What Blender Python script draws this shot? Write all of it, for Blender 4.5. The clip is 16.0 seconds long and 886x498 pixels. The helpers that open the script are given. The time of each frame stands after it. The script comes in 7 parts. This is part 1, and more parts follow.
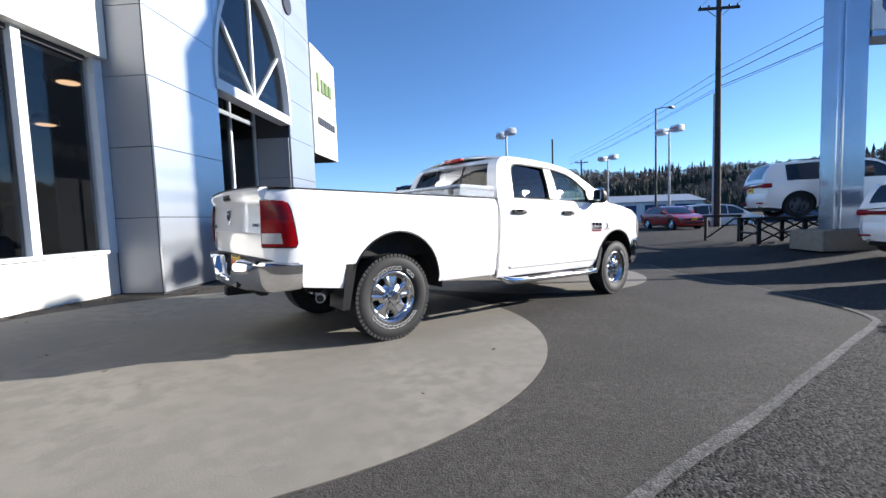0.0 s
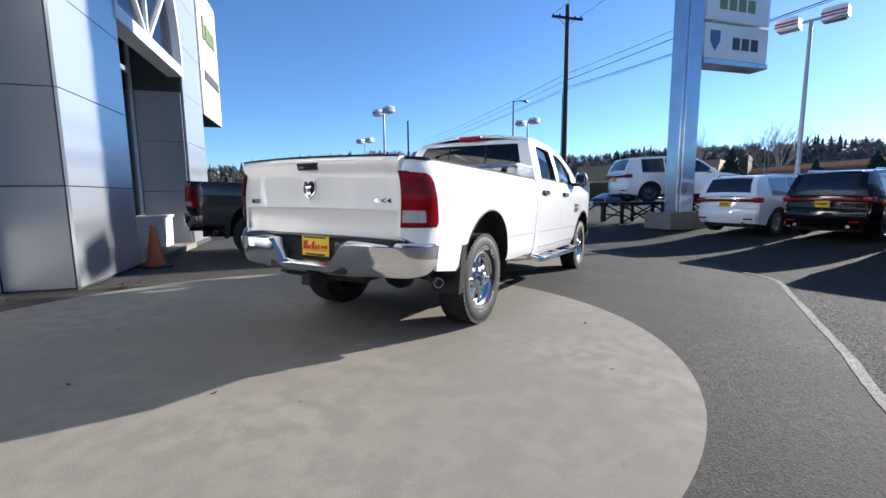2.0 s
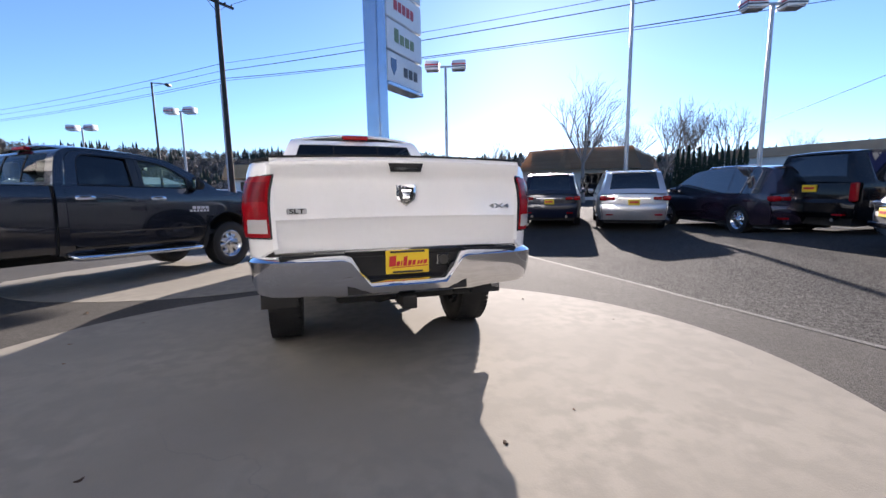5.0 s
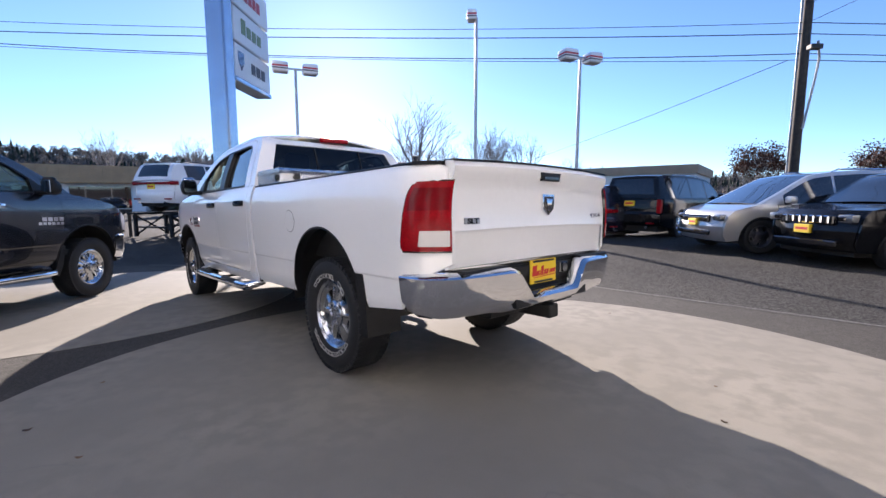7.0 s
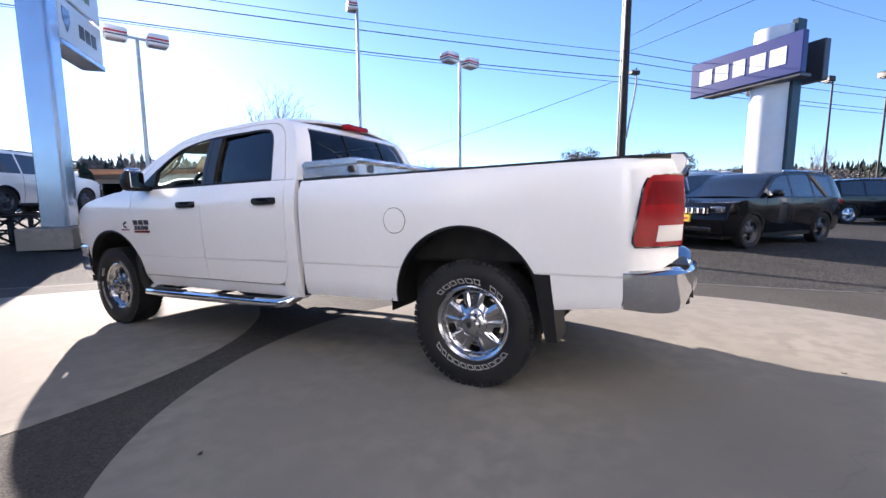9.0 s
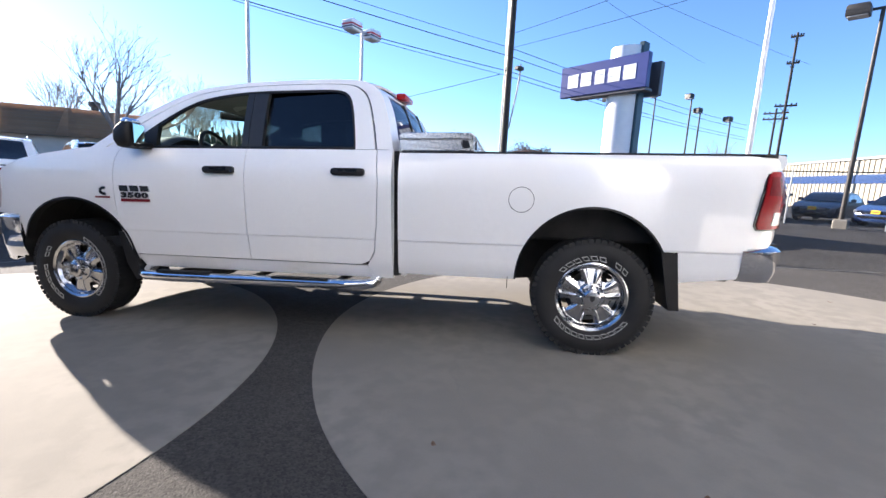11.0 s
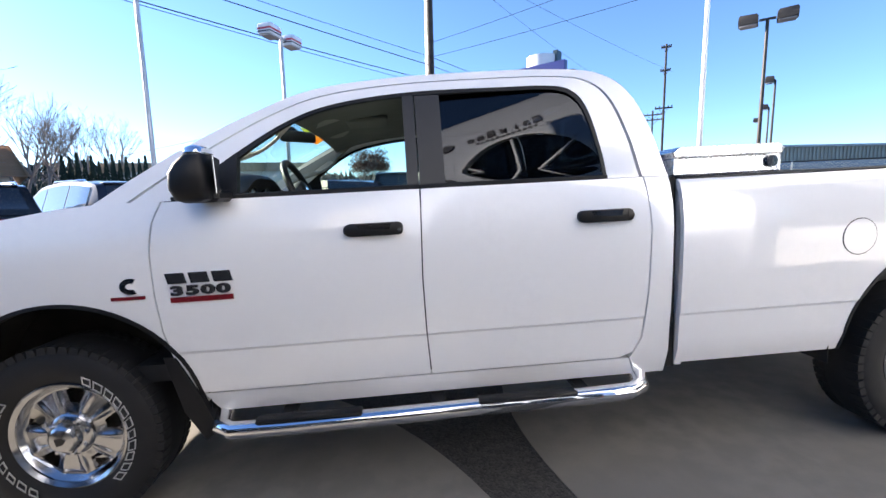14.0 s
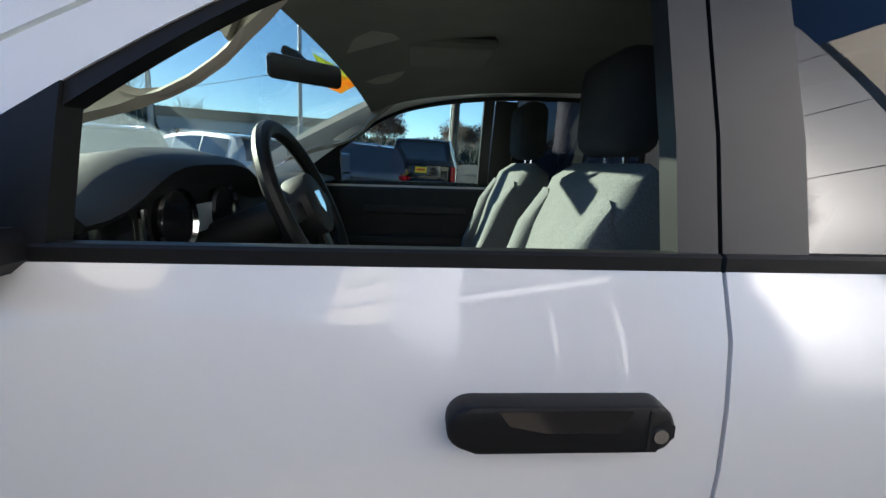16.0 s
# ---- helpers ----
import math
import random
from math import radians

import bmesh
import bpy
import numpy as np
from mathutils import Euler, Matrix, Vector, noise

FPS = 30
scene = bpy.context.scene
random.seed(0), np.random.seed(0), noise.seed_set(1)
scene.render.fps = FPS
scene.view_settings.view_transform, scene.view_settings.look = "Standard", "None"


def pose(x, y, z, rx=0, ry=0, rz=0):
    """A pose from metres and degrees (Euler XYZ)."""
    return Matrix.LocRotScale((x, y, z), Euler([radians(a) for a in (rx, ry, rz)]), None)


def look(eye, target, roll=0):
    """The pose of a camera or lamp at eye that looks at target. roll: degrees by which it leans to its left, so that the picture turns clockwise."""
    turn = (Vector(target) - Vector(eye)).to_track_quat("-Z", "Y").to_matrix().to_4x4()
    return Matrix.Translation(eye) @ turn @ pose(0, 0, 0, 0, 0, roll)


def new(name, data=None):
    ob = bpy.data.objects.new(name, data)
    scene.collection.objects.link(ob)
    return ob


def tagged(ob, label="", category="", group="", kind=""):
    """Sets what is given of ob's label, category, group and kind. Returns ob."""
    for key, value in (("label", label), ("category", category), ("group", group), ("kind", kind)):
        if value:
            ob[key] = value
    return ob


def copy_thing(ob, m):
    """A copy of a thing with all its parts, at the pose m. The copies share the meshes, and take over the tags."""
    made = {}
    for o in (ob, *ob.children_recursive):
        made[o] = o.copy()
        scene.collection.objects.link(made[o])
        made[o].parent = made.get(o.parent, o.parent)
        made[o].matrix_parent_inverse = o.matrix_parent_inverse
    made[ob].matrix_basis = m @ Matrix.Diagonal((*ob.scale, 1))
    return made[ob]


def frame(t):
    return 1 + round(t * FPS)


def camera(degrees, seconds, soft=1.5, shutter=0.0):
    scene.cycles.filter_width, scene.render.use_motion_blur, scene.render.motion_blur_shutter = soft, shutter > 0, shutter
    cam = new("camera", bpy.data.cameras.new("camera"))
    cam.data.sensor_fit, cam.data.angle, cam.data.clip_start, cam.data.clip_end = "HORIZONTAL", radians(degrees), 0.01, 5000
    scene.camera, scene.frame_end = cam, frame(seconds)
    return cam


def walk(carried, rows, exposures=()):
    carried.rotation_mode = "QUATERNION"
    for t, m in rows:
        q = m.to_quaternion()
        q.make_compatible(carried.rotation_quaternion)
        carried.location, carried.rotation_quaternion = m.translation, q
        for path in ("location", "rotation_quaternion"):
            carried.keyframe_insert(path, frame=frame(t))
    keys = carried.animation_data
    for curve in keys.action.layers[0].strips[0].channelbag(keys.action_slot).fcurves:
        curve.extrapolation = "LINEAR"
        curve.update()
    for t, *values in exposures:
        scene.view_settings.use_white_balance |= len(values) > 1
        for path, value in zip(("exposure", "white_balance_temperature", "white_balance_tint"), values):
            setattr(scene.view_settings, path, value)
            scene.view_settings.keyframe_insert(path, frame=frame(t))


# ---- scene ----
EXPOSURES = ((0.0, 1.14, 6350, 10), (2.0, 1.12, 6350, 10), (3.5, 1.20, 6450, 10), (4.5, 1.32, 6750, 16), (7.0, 1.45, 6750, 19), (8.7, 1.68, 6800, 19), (11.0, 1.90, 6750, 15), (13.5, 2.00, 6800, 15), (14.5, 1.93, 6980, 15), (16.0, 1.47, 6950, 12))
SLOPE_X, SLOPE_Y = 0.72, 1.83  # the slab falls away from the building
cam = camera(92.2, 16.0)
PATH = [
    (0, (-2.301, -4.440, 1.156), (-1.019, -2.909, 1.035), -0.16),
    (0.5, (-2.742, -4.034, 1.148), (-1.285, -2.673, 0.989), 1.03),
    (1, (-3.084, -3.548, 1.146), (-1.474, -2.370, 1.012), 0.52),
    (1.5, (-3.436, -3.076, 1.139), (-1.696, -2.107, 0.953), 0.45),
    (2, (-3.662, -2.556, 1.126), (-1.926, -1.585, 0.916), 0.92),
    (2.5, (-3.929, -2.075, 1.118), (-2.103, -1.286, 0.903), 1.24),
    (3, (-4.073, -1.532, 1.126), (-2.186, -0.915, 0.884), 0.31),
    (3.5, (-4.181, -0.995, 1.141), (-2.226, -0.625, 0.943), 0.35),
    (4, (-4.171, -0.430, 1.131), (-2.187, -0.295, 0.916), -0.33),
    (4.5, (-4.075, 0.102, 1.151), (-2.092, -0.090, 0.979), 1.43),
    (4.7, (-4.053, 0.315, 1.157), (-2.098, -0.061, 0.968), 0.41),
    (6.8, (-3.021, 2.247, 1.182), (-1.476, 0.988, 1.015), -0.53),
    (7, (-2.869, 2.414, 1.172), (-1.393, 1.075, 1.004), -0.68),
    (7.5, (-2.455, 2.757, 1.181), (-1.153, 1.253, 0.979), -1.45),
    (8, (-1.992, 3.043, 1.192), (-0.796, 1.450, 1.010), 0.83),
    (8.5, (-1.563, 3.327, 1.205), (-0.543, 1.620, 0.994), 0.17),
    (8.7, (-1.381, 3.393, 1.205), (-0.408, 1.658, 0.999), -0.59),
    (10.8, (0.444, 3.976, 1.194), (0.803, 2.023, 0.952), 0.53),
    (11, (0.624, 4.056, 1.199), (0.915, 2.098, 0.911), 1.22),
    (11.5, (1.079, 4.137, 1.190), (1.333, 2.183, 0.846), -0.07),
    (12, (1.529, 4.108, 1.200), (1.596, 2.128, 0.921), -1.43),
    (12.5, (1.933, 3.948, 1.228), (1.876, 1.967, 0.961), -2.84),
    (13, (2.264, 3.636, 1.286), (2.242, 1.647, 1.074), -3.59),
    (13.5, (2.552, 3.305, 1.354), (2.415, 1.324, 1.117), -4.21),
    (14, (2.684, 2.882, 1.422), (2.536, 0.903, 1.175), -3.10),
    (14.5, (2.819, 2.475, 1.470), (2.704, 0.490, 1.252), -1.58),
    (15, (2.927, 2.106, 1.527), (2.850, 0.133, 1.206), -1.73),
    (15.5, (2.942, 1.732, 1.559), (2.877, -0.236, 1.209), 1.01),
    (16, (3.006, 1.444, 1.580), (2.887, -0.513, 1.188), 1.69),
]
SLAB = pose(0, 0, 0, SLOPE_X, SLOPE_Y, 0)
walk(cam, [(t, SLAB @ look(*row)) for t, *row in PATH], EXPOSURES)

# ---- daylight: low winter sun beyond the road, clear sky
SUN_AZ, SUN_EL = radians(-29.0), radians(18.4)
world = bpy.data.worlds.new("world")
scene.world = world
world.use_nodes = True
wn = world.node_tree.nodes
sky = wn.new("ShaderNodeTexSky")
sky.sky_type, sky.sun_disc = "NISHITA", False
sky.sun_elevation, sky.sun_rotation = SUN_EL, radians(90) - SUN_AZ
sky.air_density, sky.dust_density, sky.ozone_density = 0.8, 0.10, 6.0
world.node_tree.links.new(sky.outputs[0], wn["Background"].inputs[0])
wn["Background"].inputs[1].default_value = 0.097
sun = new("sun", bpy.data.lights.new("sun", "SUN"))
sun.data.energy, sun.data.angle, sun.data.color = 5.0, radians(0.6), (1.0, 0.945, 0.87)
sun_way = Vector((math.cos(SUN_EL) * math.cos(SUN_AZ), math.cos(SUN_EL) * math.sin(SUN_AZ), math.sin(SUN_EL)))
sun.matrix_world = look(tuple(sun_way * 60), (0, 0, 0))

# ---- materials
def material(name, color, rough=0.6, metal=0.0, coat=0.0, vary=0.0, scale=6.0, fine=0.0, fine_scale=80.0, bump=0.0, bump_scale=120.0, spec=0.5, tint=None, rand=0.0):
    """A principled surface: broad stains, fine grain, relief, and a shade that differs from piece to piece."""
    m = bpy.data.materials.new(name)
    m.use_nodes = True
    nt = m.node_tree
    b = nt.nodes["Principled BSDF"]
    b.inputs["Base Color"].default_value = (*color, 1)
    b.inputs["Roughness"].default_value, b.inputs["Metallic"].default_value = rough, metal
    b.inputs["Coat Weight"].default_value, b.inputs["Coat Roughness"].default_value = coat, 0.03
    b.inputs["Specular IOR Level"].default_value = spec
    if vary or fine or bump or rand:
        tc = nt.nodes.new("ShaderNodeTexCoord")
    last = None

    def mixed(fac, a, bcol, how="MIX"):
        mx = nt.nodes.new("ShaderNodeMix")
        mx.data_type, mx.blend_type = "RGBA", how
        nt.links.new(fac, mx.inputs[0])
        for sock, v in ((mx.inputs[6], a), (mx.inputs[7], bcol)):
            if hasattr(v, "is_output"):
                nt.links.new(v, sock)
            else:
                sock.default_value = (*v, 1)
        return mx.outputs[2]

    def noise_fac(sc, detail, lo, hi):
        n = nt.nodes.new("ShaderNodeTexNoise")
        n.inputs["Scale"].default_value, n.inputs["Detail"].default_value = sc, detail
        nt.links.new(tc.outputs["Object"], n.inputs["Vector"])
        r = nt.nodes.new("ShaderNodeMapRange")
        r.inputs[1].default_value, r.inputs[2].default_value = lo, hi
        nt.links.new(n.outputs["Fac"], r.inputs[0])
        return r.outputs[0]

    col = color
    if vary:
        other = tint or tuple(c * (1 - vary) for c in color)
        col = mixed(noise_fac(scale, 6, 0.35, 0.65), col, other)
    if fine:
        col = mixed(noise_fac(fine_scale, 3, 0.4, 0.62), col, tuple(c * (1 - fine) for c in color))
    if rand:
        oi = nt.nodes.new("ShaderNodeObjectInfo")
        col = mixed(oi.outputs["Random"], col, tuple(c * (1 - rand) for c in color))
    if hasattr(col, "is_output"):
        nt.links.new(col, b.inputs["Base Color"])
    if bump:
        n = nt.nodes.new("ShaderNodeTexNoise")
        n.inputs["Scale"].default_value, n.inputs["Detail"].default_value = bump_scale, 4
        nt.links.new(tc.outputs["Object"], n.inputs["Vector"])
        bn = nt.nodes.new("ShaderNodeBump")
        bn.inputs["Strength"].default_value, bn.inputs["Distance"].default_value = bump, 0.01
        nt.links.new(n.outputs["Fac"], bn.inputs["Height"])
        nt.links.new(bn.outputs["Normal"], b.inputs["Normal"])
    return m


def glass_mat(name, color, alpha, gloss=0.06, rough=0.0):
    """A tinted pane: part of the light passes straight on, part is mirrored, more at a glancing angle."""
    m = bpy.data.materials.new(name)
    m.use_nodes = True
    nt = m.node_tree
    nt.nodes.remove(nt.nodes["Principled BSDF"])
    out = nt.nodes["Material Output"]
    tr, gl, mx, lw = (nt.nodes.new("ShaderNode" + k) for k in ("BsdfTransparent", "BsdfGlossy", "MixShader", "LayerWeight"))
    tr.inputs[0].default_value = (*(c * alpha for c in color), 1)
    gl.inputs["Roughness"].default_value = rough
    lw.inputs["Blend"].default_value = 0.5
    pw, mu = nt.nodes.new("ShaderNodeMath"), nt.nodes.new("ShaderNodeMath")
    pw.operation, mu.operation = "POWER", "MULTIPLY_ADD"
    pw.inputs[1].default_value = 4.0
    mu.inputs[1].default_value, mu.inputs[2].default_value = 0.9 - gloss, gloss
    nt.links.new(lw.outputs["Facing"], pw.inputs[0])
    nt.links.new(pw.outputs[0], mu.inputs[0])
    nt.links.new(mu.outputs[0], mx.inputs[0])
    nt.links.new(tr.outputs[0], mx.inputs[1])
    nt.links.new(gl.outputs[0], mx.inputs[2])
    nt.links.new(mx.outputs[0], out.inputs[0])
    return m


WHITE = material("white_paint", (0.90, 0.895, 0.89), 0.28, coat=1.0, vary=0.03, scale=2, fine=0.02, fine_scale=25)
WHITE.node_tree.nodes["Principled BSDF"].inputs["Coat IOR"].default_value = 1.58
CHROME = material("chrome", (0.82, 0.83, 0.85), 0.06, 1.0)
WHEELCHROME = material("wheel_chrome", (0.58, 0.585, 0.60), 0.17, 1.0, vary=0.1, scale=9)
# dark alloy; for the opposite row it holds the shade on the rims
DARKSHADERIM = material("dark_shade_alloy", (0.10, 0.10, 0.11), 0.3, 0.8)
RIM = material("polished_alloy", (0.70, 0.71, 0.73), 0.13, 1.0)
GREYMETAL = material("galvanized_steel", (0.48, 0.49, 0.50), 0.4, 0.9, vary=0.25, scale=9)
BLACK = material("black_plastic", (0.012, 0.012, 0.013), 0.48, spec=0.3, vary=0.2, scale=12, bump=0.05, bump_scale=400)
TRIM = material("dark_trim", (0.018, 0.018, 0.019), 0.4, vary=0.1, scale=20)
GLOSSBLACK = material("gloss_black", (0.012, 0.012, 0.014), 0.12, coat=0.6)
RUBBER = material("tyre_rubber", (0.014, 0.014, 0.015), 0.72, vary=0.35, scale=8, bump=0.12, bump_scale=160)
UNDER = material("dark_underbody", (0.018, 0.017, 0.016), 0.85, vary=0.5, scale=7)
RED = material("red_lens", (0.36, 0.004, 0.009), 0.20, spec=0.25, vary=0.3, scale=9, fine=0.25, fine_scale=60)
REDDEEP = material("deep_red_lens", (0.21, 0.003, 0.007), 0.20, spec=0.25, vary=0.3, scale=9)
HEADLAMP = material("smoky_headlamp", (0.22, 0.23, 0.25), 0.12, 0.4, coat=1.0, vary=0.5, scale=14)
CLEARLENS = material("clear_lens", (0.50, 0.47, 0.47), 0.12, coat=1.0)
LETTER = material("white_letter", (0.42, 0.42, 0.41), 0.7)
YELLOW = material("yellow_plate", (0.80, 0.55, 0.02), 0.5)
REDINK = material("red_ink", (0.55, 0.02, 0.02), 0.5)
BADGERED = material("maroon_badge", (0.20, 0.008, 0.014), 0.3, coat=0.4)
GLASS_DARK = glass_mat("privacy_glass", (0.9, 0.95, 1.0), 0.20, 0.06)
GLASS_CLEAR = glass_mat("tinted_glass", (0.90, 1.0, 0.95), 0.93, 0.03)
GLASS_SHOP = glass_mat("shop_glass", (0.92, 0.94, 0.95), 0.65, 0.045)
MIRROR = material("mirror", (0.85, 0.87, 0.9), 0.01, 1.0)
CARGLASS = material("dark_car_glass", (0.010, 0.012, 0.014), 0.03, coat=1.0)
NAVY = material("navy_paint", (0.009, 0.012, 0.026), 0.3, coat=0.5, spec=0.25)
PLUM = material("plum_paint", (0.022, 0.012, 0.022), 0.25, coat=1.0)
BLACKPAINT = material("black_paint", (0.007, 0.007, 0.008), 0.14, coat=0.35, spec=0.2)
SILVER = material("silver_paint", (0.48, 0.49, 0.50), 0.3, 0.6, coat=1.0, vary=0.05, scale=3)
REDPAINT = material("red_paint", (0.35, 0.015, 0.015), 0.25, coat=1.0)
BLUEPAINT = material("blue_paint", (0.03, 0.06, 0.16), 0.25, coat=1.0)

# ---- mesh kit
def finish(bm, smooth=True, angle=35):
    bmesh.ops.recalc_face_normals(bm, faces=bm.faces)
    for f in bm.faces:
        f.smooth = smooth
    if smooth:
        for e in bm.edges:
            if len(e.link_faces) == 2 and e.calc_face_angle(0) > radians(angle):
                e.smooth = False


def part(name, bm, mat, parent=None, label="", smooth=True, m=None, angle=35, normals=True):
    """Links a bmesh as one mesh object, under a thing or a part."""
    if normals:
        finish(bm, smooth, angle)
    me = bpy.data.meshes.new(name)
    bm.to_mesh(me)
    bm.free()
    for k in mat if isinstance(mat, (list, tuple)) else [mat]:
        me.materials.append(k)
    ob = new(name, me)
    if m is not None:
        ob.matrix_basis = m
    if parent is not None:
        ob.parent = parent
    if label:
        ob["label"] = label
    return ob


def empty(name, m, label, category, group="", kind=""):
    ob = new(name)
    ob.empty_display_size = 0.2
    ob.matrix_basis = m
    return tagged(ob, label, category, group, kind)


def box_bm(x0, x1, y0, y1, z0, z1, bevel=0.0, seg=1, bm=None):
    bm = bm or bmesh.new()
    vs = bmesh.ops.create_cube(bm, size=1.0)["verts"]
    for v in vs:
        v.co = Vector(((x0 + x1) / 2 + v.co.x * (x1 - x0), (y0 + y1) / 2 + v.co.y * (y1 - y0), (z0 + z1) / 2 + v.co.z * (z1 - z0)))
    if bevel:
        es = list({e for v in vs for e in v.link_edges})
        bmesh.ops.bevel(bm, geom=es, offset=bevel, segments=seg, affect="EDGES", profile=0.5)
    return bm


def cyl_bm(p, q, r0, r1=None, n=16, caps=True, bm=None):
    """A round bar from p to q."""
    bm = bm or bmesh.new()
    p, q = Vector(p), Vector(q)
    r1 = r0 if r1 is None else r1
    turn = (q - p).to_track_quat("Z", "Y").to_matrix()
    rings = []
    for c, r in ((p, r0), (q, r1)):
        rings.append([bm.verts.new(c + turn @ Vector((r * math.cos(a), r * math.sin(a), 0))) for a in (2 * math.pi * k / n for k in range(n))])
    for k in range(n):
        bm.faces.new((rings[0][k], rings[0][(k + 1) % n], rings[1][(k + 1) % n], rings[1][k]))
    if caps:
        bm.faces.new(rings[0][::-1])
        bm.faces.new(rings[1])
    return bm


def tube_bm(points, r, n=10, bm=None):
    """A bent round tube through the points."""
    bm = bm or bmesh.new()
    pts = [Vector(p) for p in points]
    rings = []
    for i, p in enumerate(pts):
        way = (pts[min(i + 1, len(pts) - 1)] - pts[max(i - 1, 0)]).normalized()
        turn = way.to_track_quat("Z", "Y").to_matrix()
        rr = r[i] if isinstance(r, (list, tuple)) else r
        rings.append([bm.verts.new(p + turn @ Vector((rr * math.cos(a), rr * math.sin(a), 0))) for a in (2 * math.pi * k / n for k in range(n))])
    for a, b in zip(rings, rings[1:]):
        for k in range(n):
            bm.faces.new((a[k], a[(k + 1) % n], b[(k + 1) % n], b[k]))
    bm.faces.new(rings[0][::-1])
    bm.faces.new(rings[-1])
    return bm


def lathe_bm(profile, axis="y", n=40, bm=None, close=False):
    """Turns (offset along the axis, radius) pairs round the axis."""
    bm = bm or bmesh.new()
    rings = []
    for o, r in profile:
        ring = []
        for k in range(n):
            a = 2 * math.pi * k / n
            c, s = r * math.cos(a), r * math.sin(a)
            ring.append(bm.verts.new((c, o, s) if axis == "y" else (c, s, o)))
        rings.append(ring)
    pairs = list(zip(rings, rings[1:])) + ([(rings[-1], rings[0])] if close else [])
    for a, b in pairs:
        for k in range(n):
            bm.faces.new((a[k], a[(k + 1) % n], b[(k + 1) % n], b[k]))
    if not close:
        bm.faces.new(rings[0][::-1])
        bm.faces.new(rings[-1])
    return bm


def prism_bm(poly, lo, hi, axis="y", bm=None, bevel=0.0):
    """A flat outline drawn out between lo and hi along an axis; outline in the other two axes in order."""
    bm = bm or bmesh.new()

    def at(p, d):
        return (p[0], d, p[1]) if axis == "y" else (d, p[0], p[1]) if axis == "x" else (p[0], p[1], d)

    a = [bm.verts.new(at(p, lo)) for p in poly]
    b = [bm.verts.new(at(p, hi)) for p in poly]
    n = len(poly)
    made = [bm.faces.new(a), bm.faces.new(b[::-1])]
    for k in range(n):
        made.append(bm.faces.new((a[k], b[k], b[(k + 1) % n], a[(k + 1) % n])))
    if bevel:
        es = [e for f in made[:2] for e in f.edges]
        bmesh.ops.bevel(bm, geom=es, offset=bevel, segments=2, affect="EDGES", profile=0.5)
    return bm


def grid_bm(rows, thick=0.0, bm=None, closed=False):
    """A sheet through rows of points, given thickness along its normals."""
    bm = bm or bmesh.new()
    vs = [[bm.verts.new(p) for p in row] for row in rows]
    fs = []
    for a, b in zip(vs, vs[1:]):
        n = len(a)
        for k in range(n if closed else n - 1):
            fs.append(bm.faces.new((a[k], a[(k + 1) % n], b[(k + 1) % n], b[k])))
    if thick:
        bmesh.ops.recalc_face_normals(bm, faces=fs)
        bmesh.ops.solidify(bm, geom=fs, thickness=thick)
    return bm


def panel_bm(poly, at, step=0.1, thick=0.02, inward=(0, -1, 0), creases=()):
    """A flat outline in (x, z), cut into small cells, laid on the surface at(x, z) and given thickness."""
    bm = bmesh.new()
    bm.faces.new([bm.verts.new((p[0], 0, p[1])) for p in poly])
    for ax in (0, 2):
        vals = [p[ax // 2] for p in poly]
        c = math.floor(min(vals) / step) * step + step
        while c < max(vals) - 1e-3:
            no = Vector((1, 0, 0)) if ax == 0 else Vector((0, 0, 1))
            bmesh.ops.bisect_plane(bm, geom=bm.verts[:] + bm.edges[:] + bm.faces[:], plane_co=no * c, plane_no=no, dist=1e-5)
            c += step
    for c in creases:
        bmesh.ops.bisect_plane(bm, geom=bm.verts[:] + bm.edges[:] + bm.faces[:], plane_co=(0, 0, c), plane_no=(0, 0, 1), dist=1e-5)
    for v in bm.verts:
        v.co = Vector(at(v.co.x, v.co.z))
    push = Vector(inward) * thick
    old = {v: bm.verts.new(v.co + push) for v in bm.verts[:]}
    faces = bm.faces[:]
    rim = [e for e in bm.edges if len(e.link_faces) == 1]
    for f in faces:
        bm.faces.new([old[v] for v in reversed(f.verts)])
    for e in rim:
        a, b = e.verts
        bm.faces.new((a, b, old[b], old[a]))
    return bm


def mirror_bm(bm):
    """The same bmesh on the other side of the centre line."""
    other = bm.copy()
    for v in other.verts:
        v.co.y = -v.co.y
    bmesh.ops.reverse_faces(other, faces=other.faces)
    return other


def both(name, bm, mat, parent, label="", **k):
    o = mirror_bm(bm)
    return part(name, bm, mat, parent, label, **k), part(name, o, mat, parent, label, **k)


def spline(points, n=24):
    """A smooth line through the given points (Catmull-Rom)."""
    p = [Vector(q) for q in points]
    p = [2 * p[0] - p[1]] + p + [2 * p[-1] - p[-2]]
    out = []
    m = len(p) - 3
    for s in range(n + 1):
        u = s / n * m
        i = min(int(u), m - 1)
        u -= i
        a, b, c, d = p[i : i + 4]
        out.append(0.5 * ((2 * b) + (c - a) * u + (2 * a - 5 * b + 4 * c - d) * u * u + (3 * b - a - 3 * c + d) * u**3))
    return out


def curve_at(table, x):
    """Piecewise smooth reading of a table of (x, value)."""
    if x <= table[0][0]:
        return table[0][1]
    for (a, va), (b, vb) in zip(table, table[1:]):
        if x <= b:
            u = (x - a) / (b - a)
            return va + (vb - va) * u
    return table[-1][1]

# ---- ground: the paved apron falls gently from the building, the rest of the lot is level
NORMAL = SLAB.to_3x3() @ Vector((0, 0, 1))


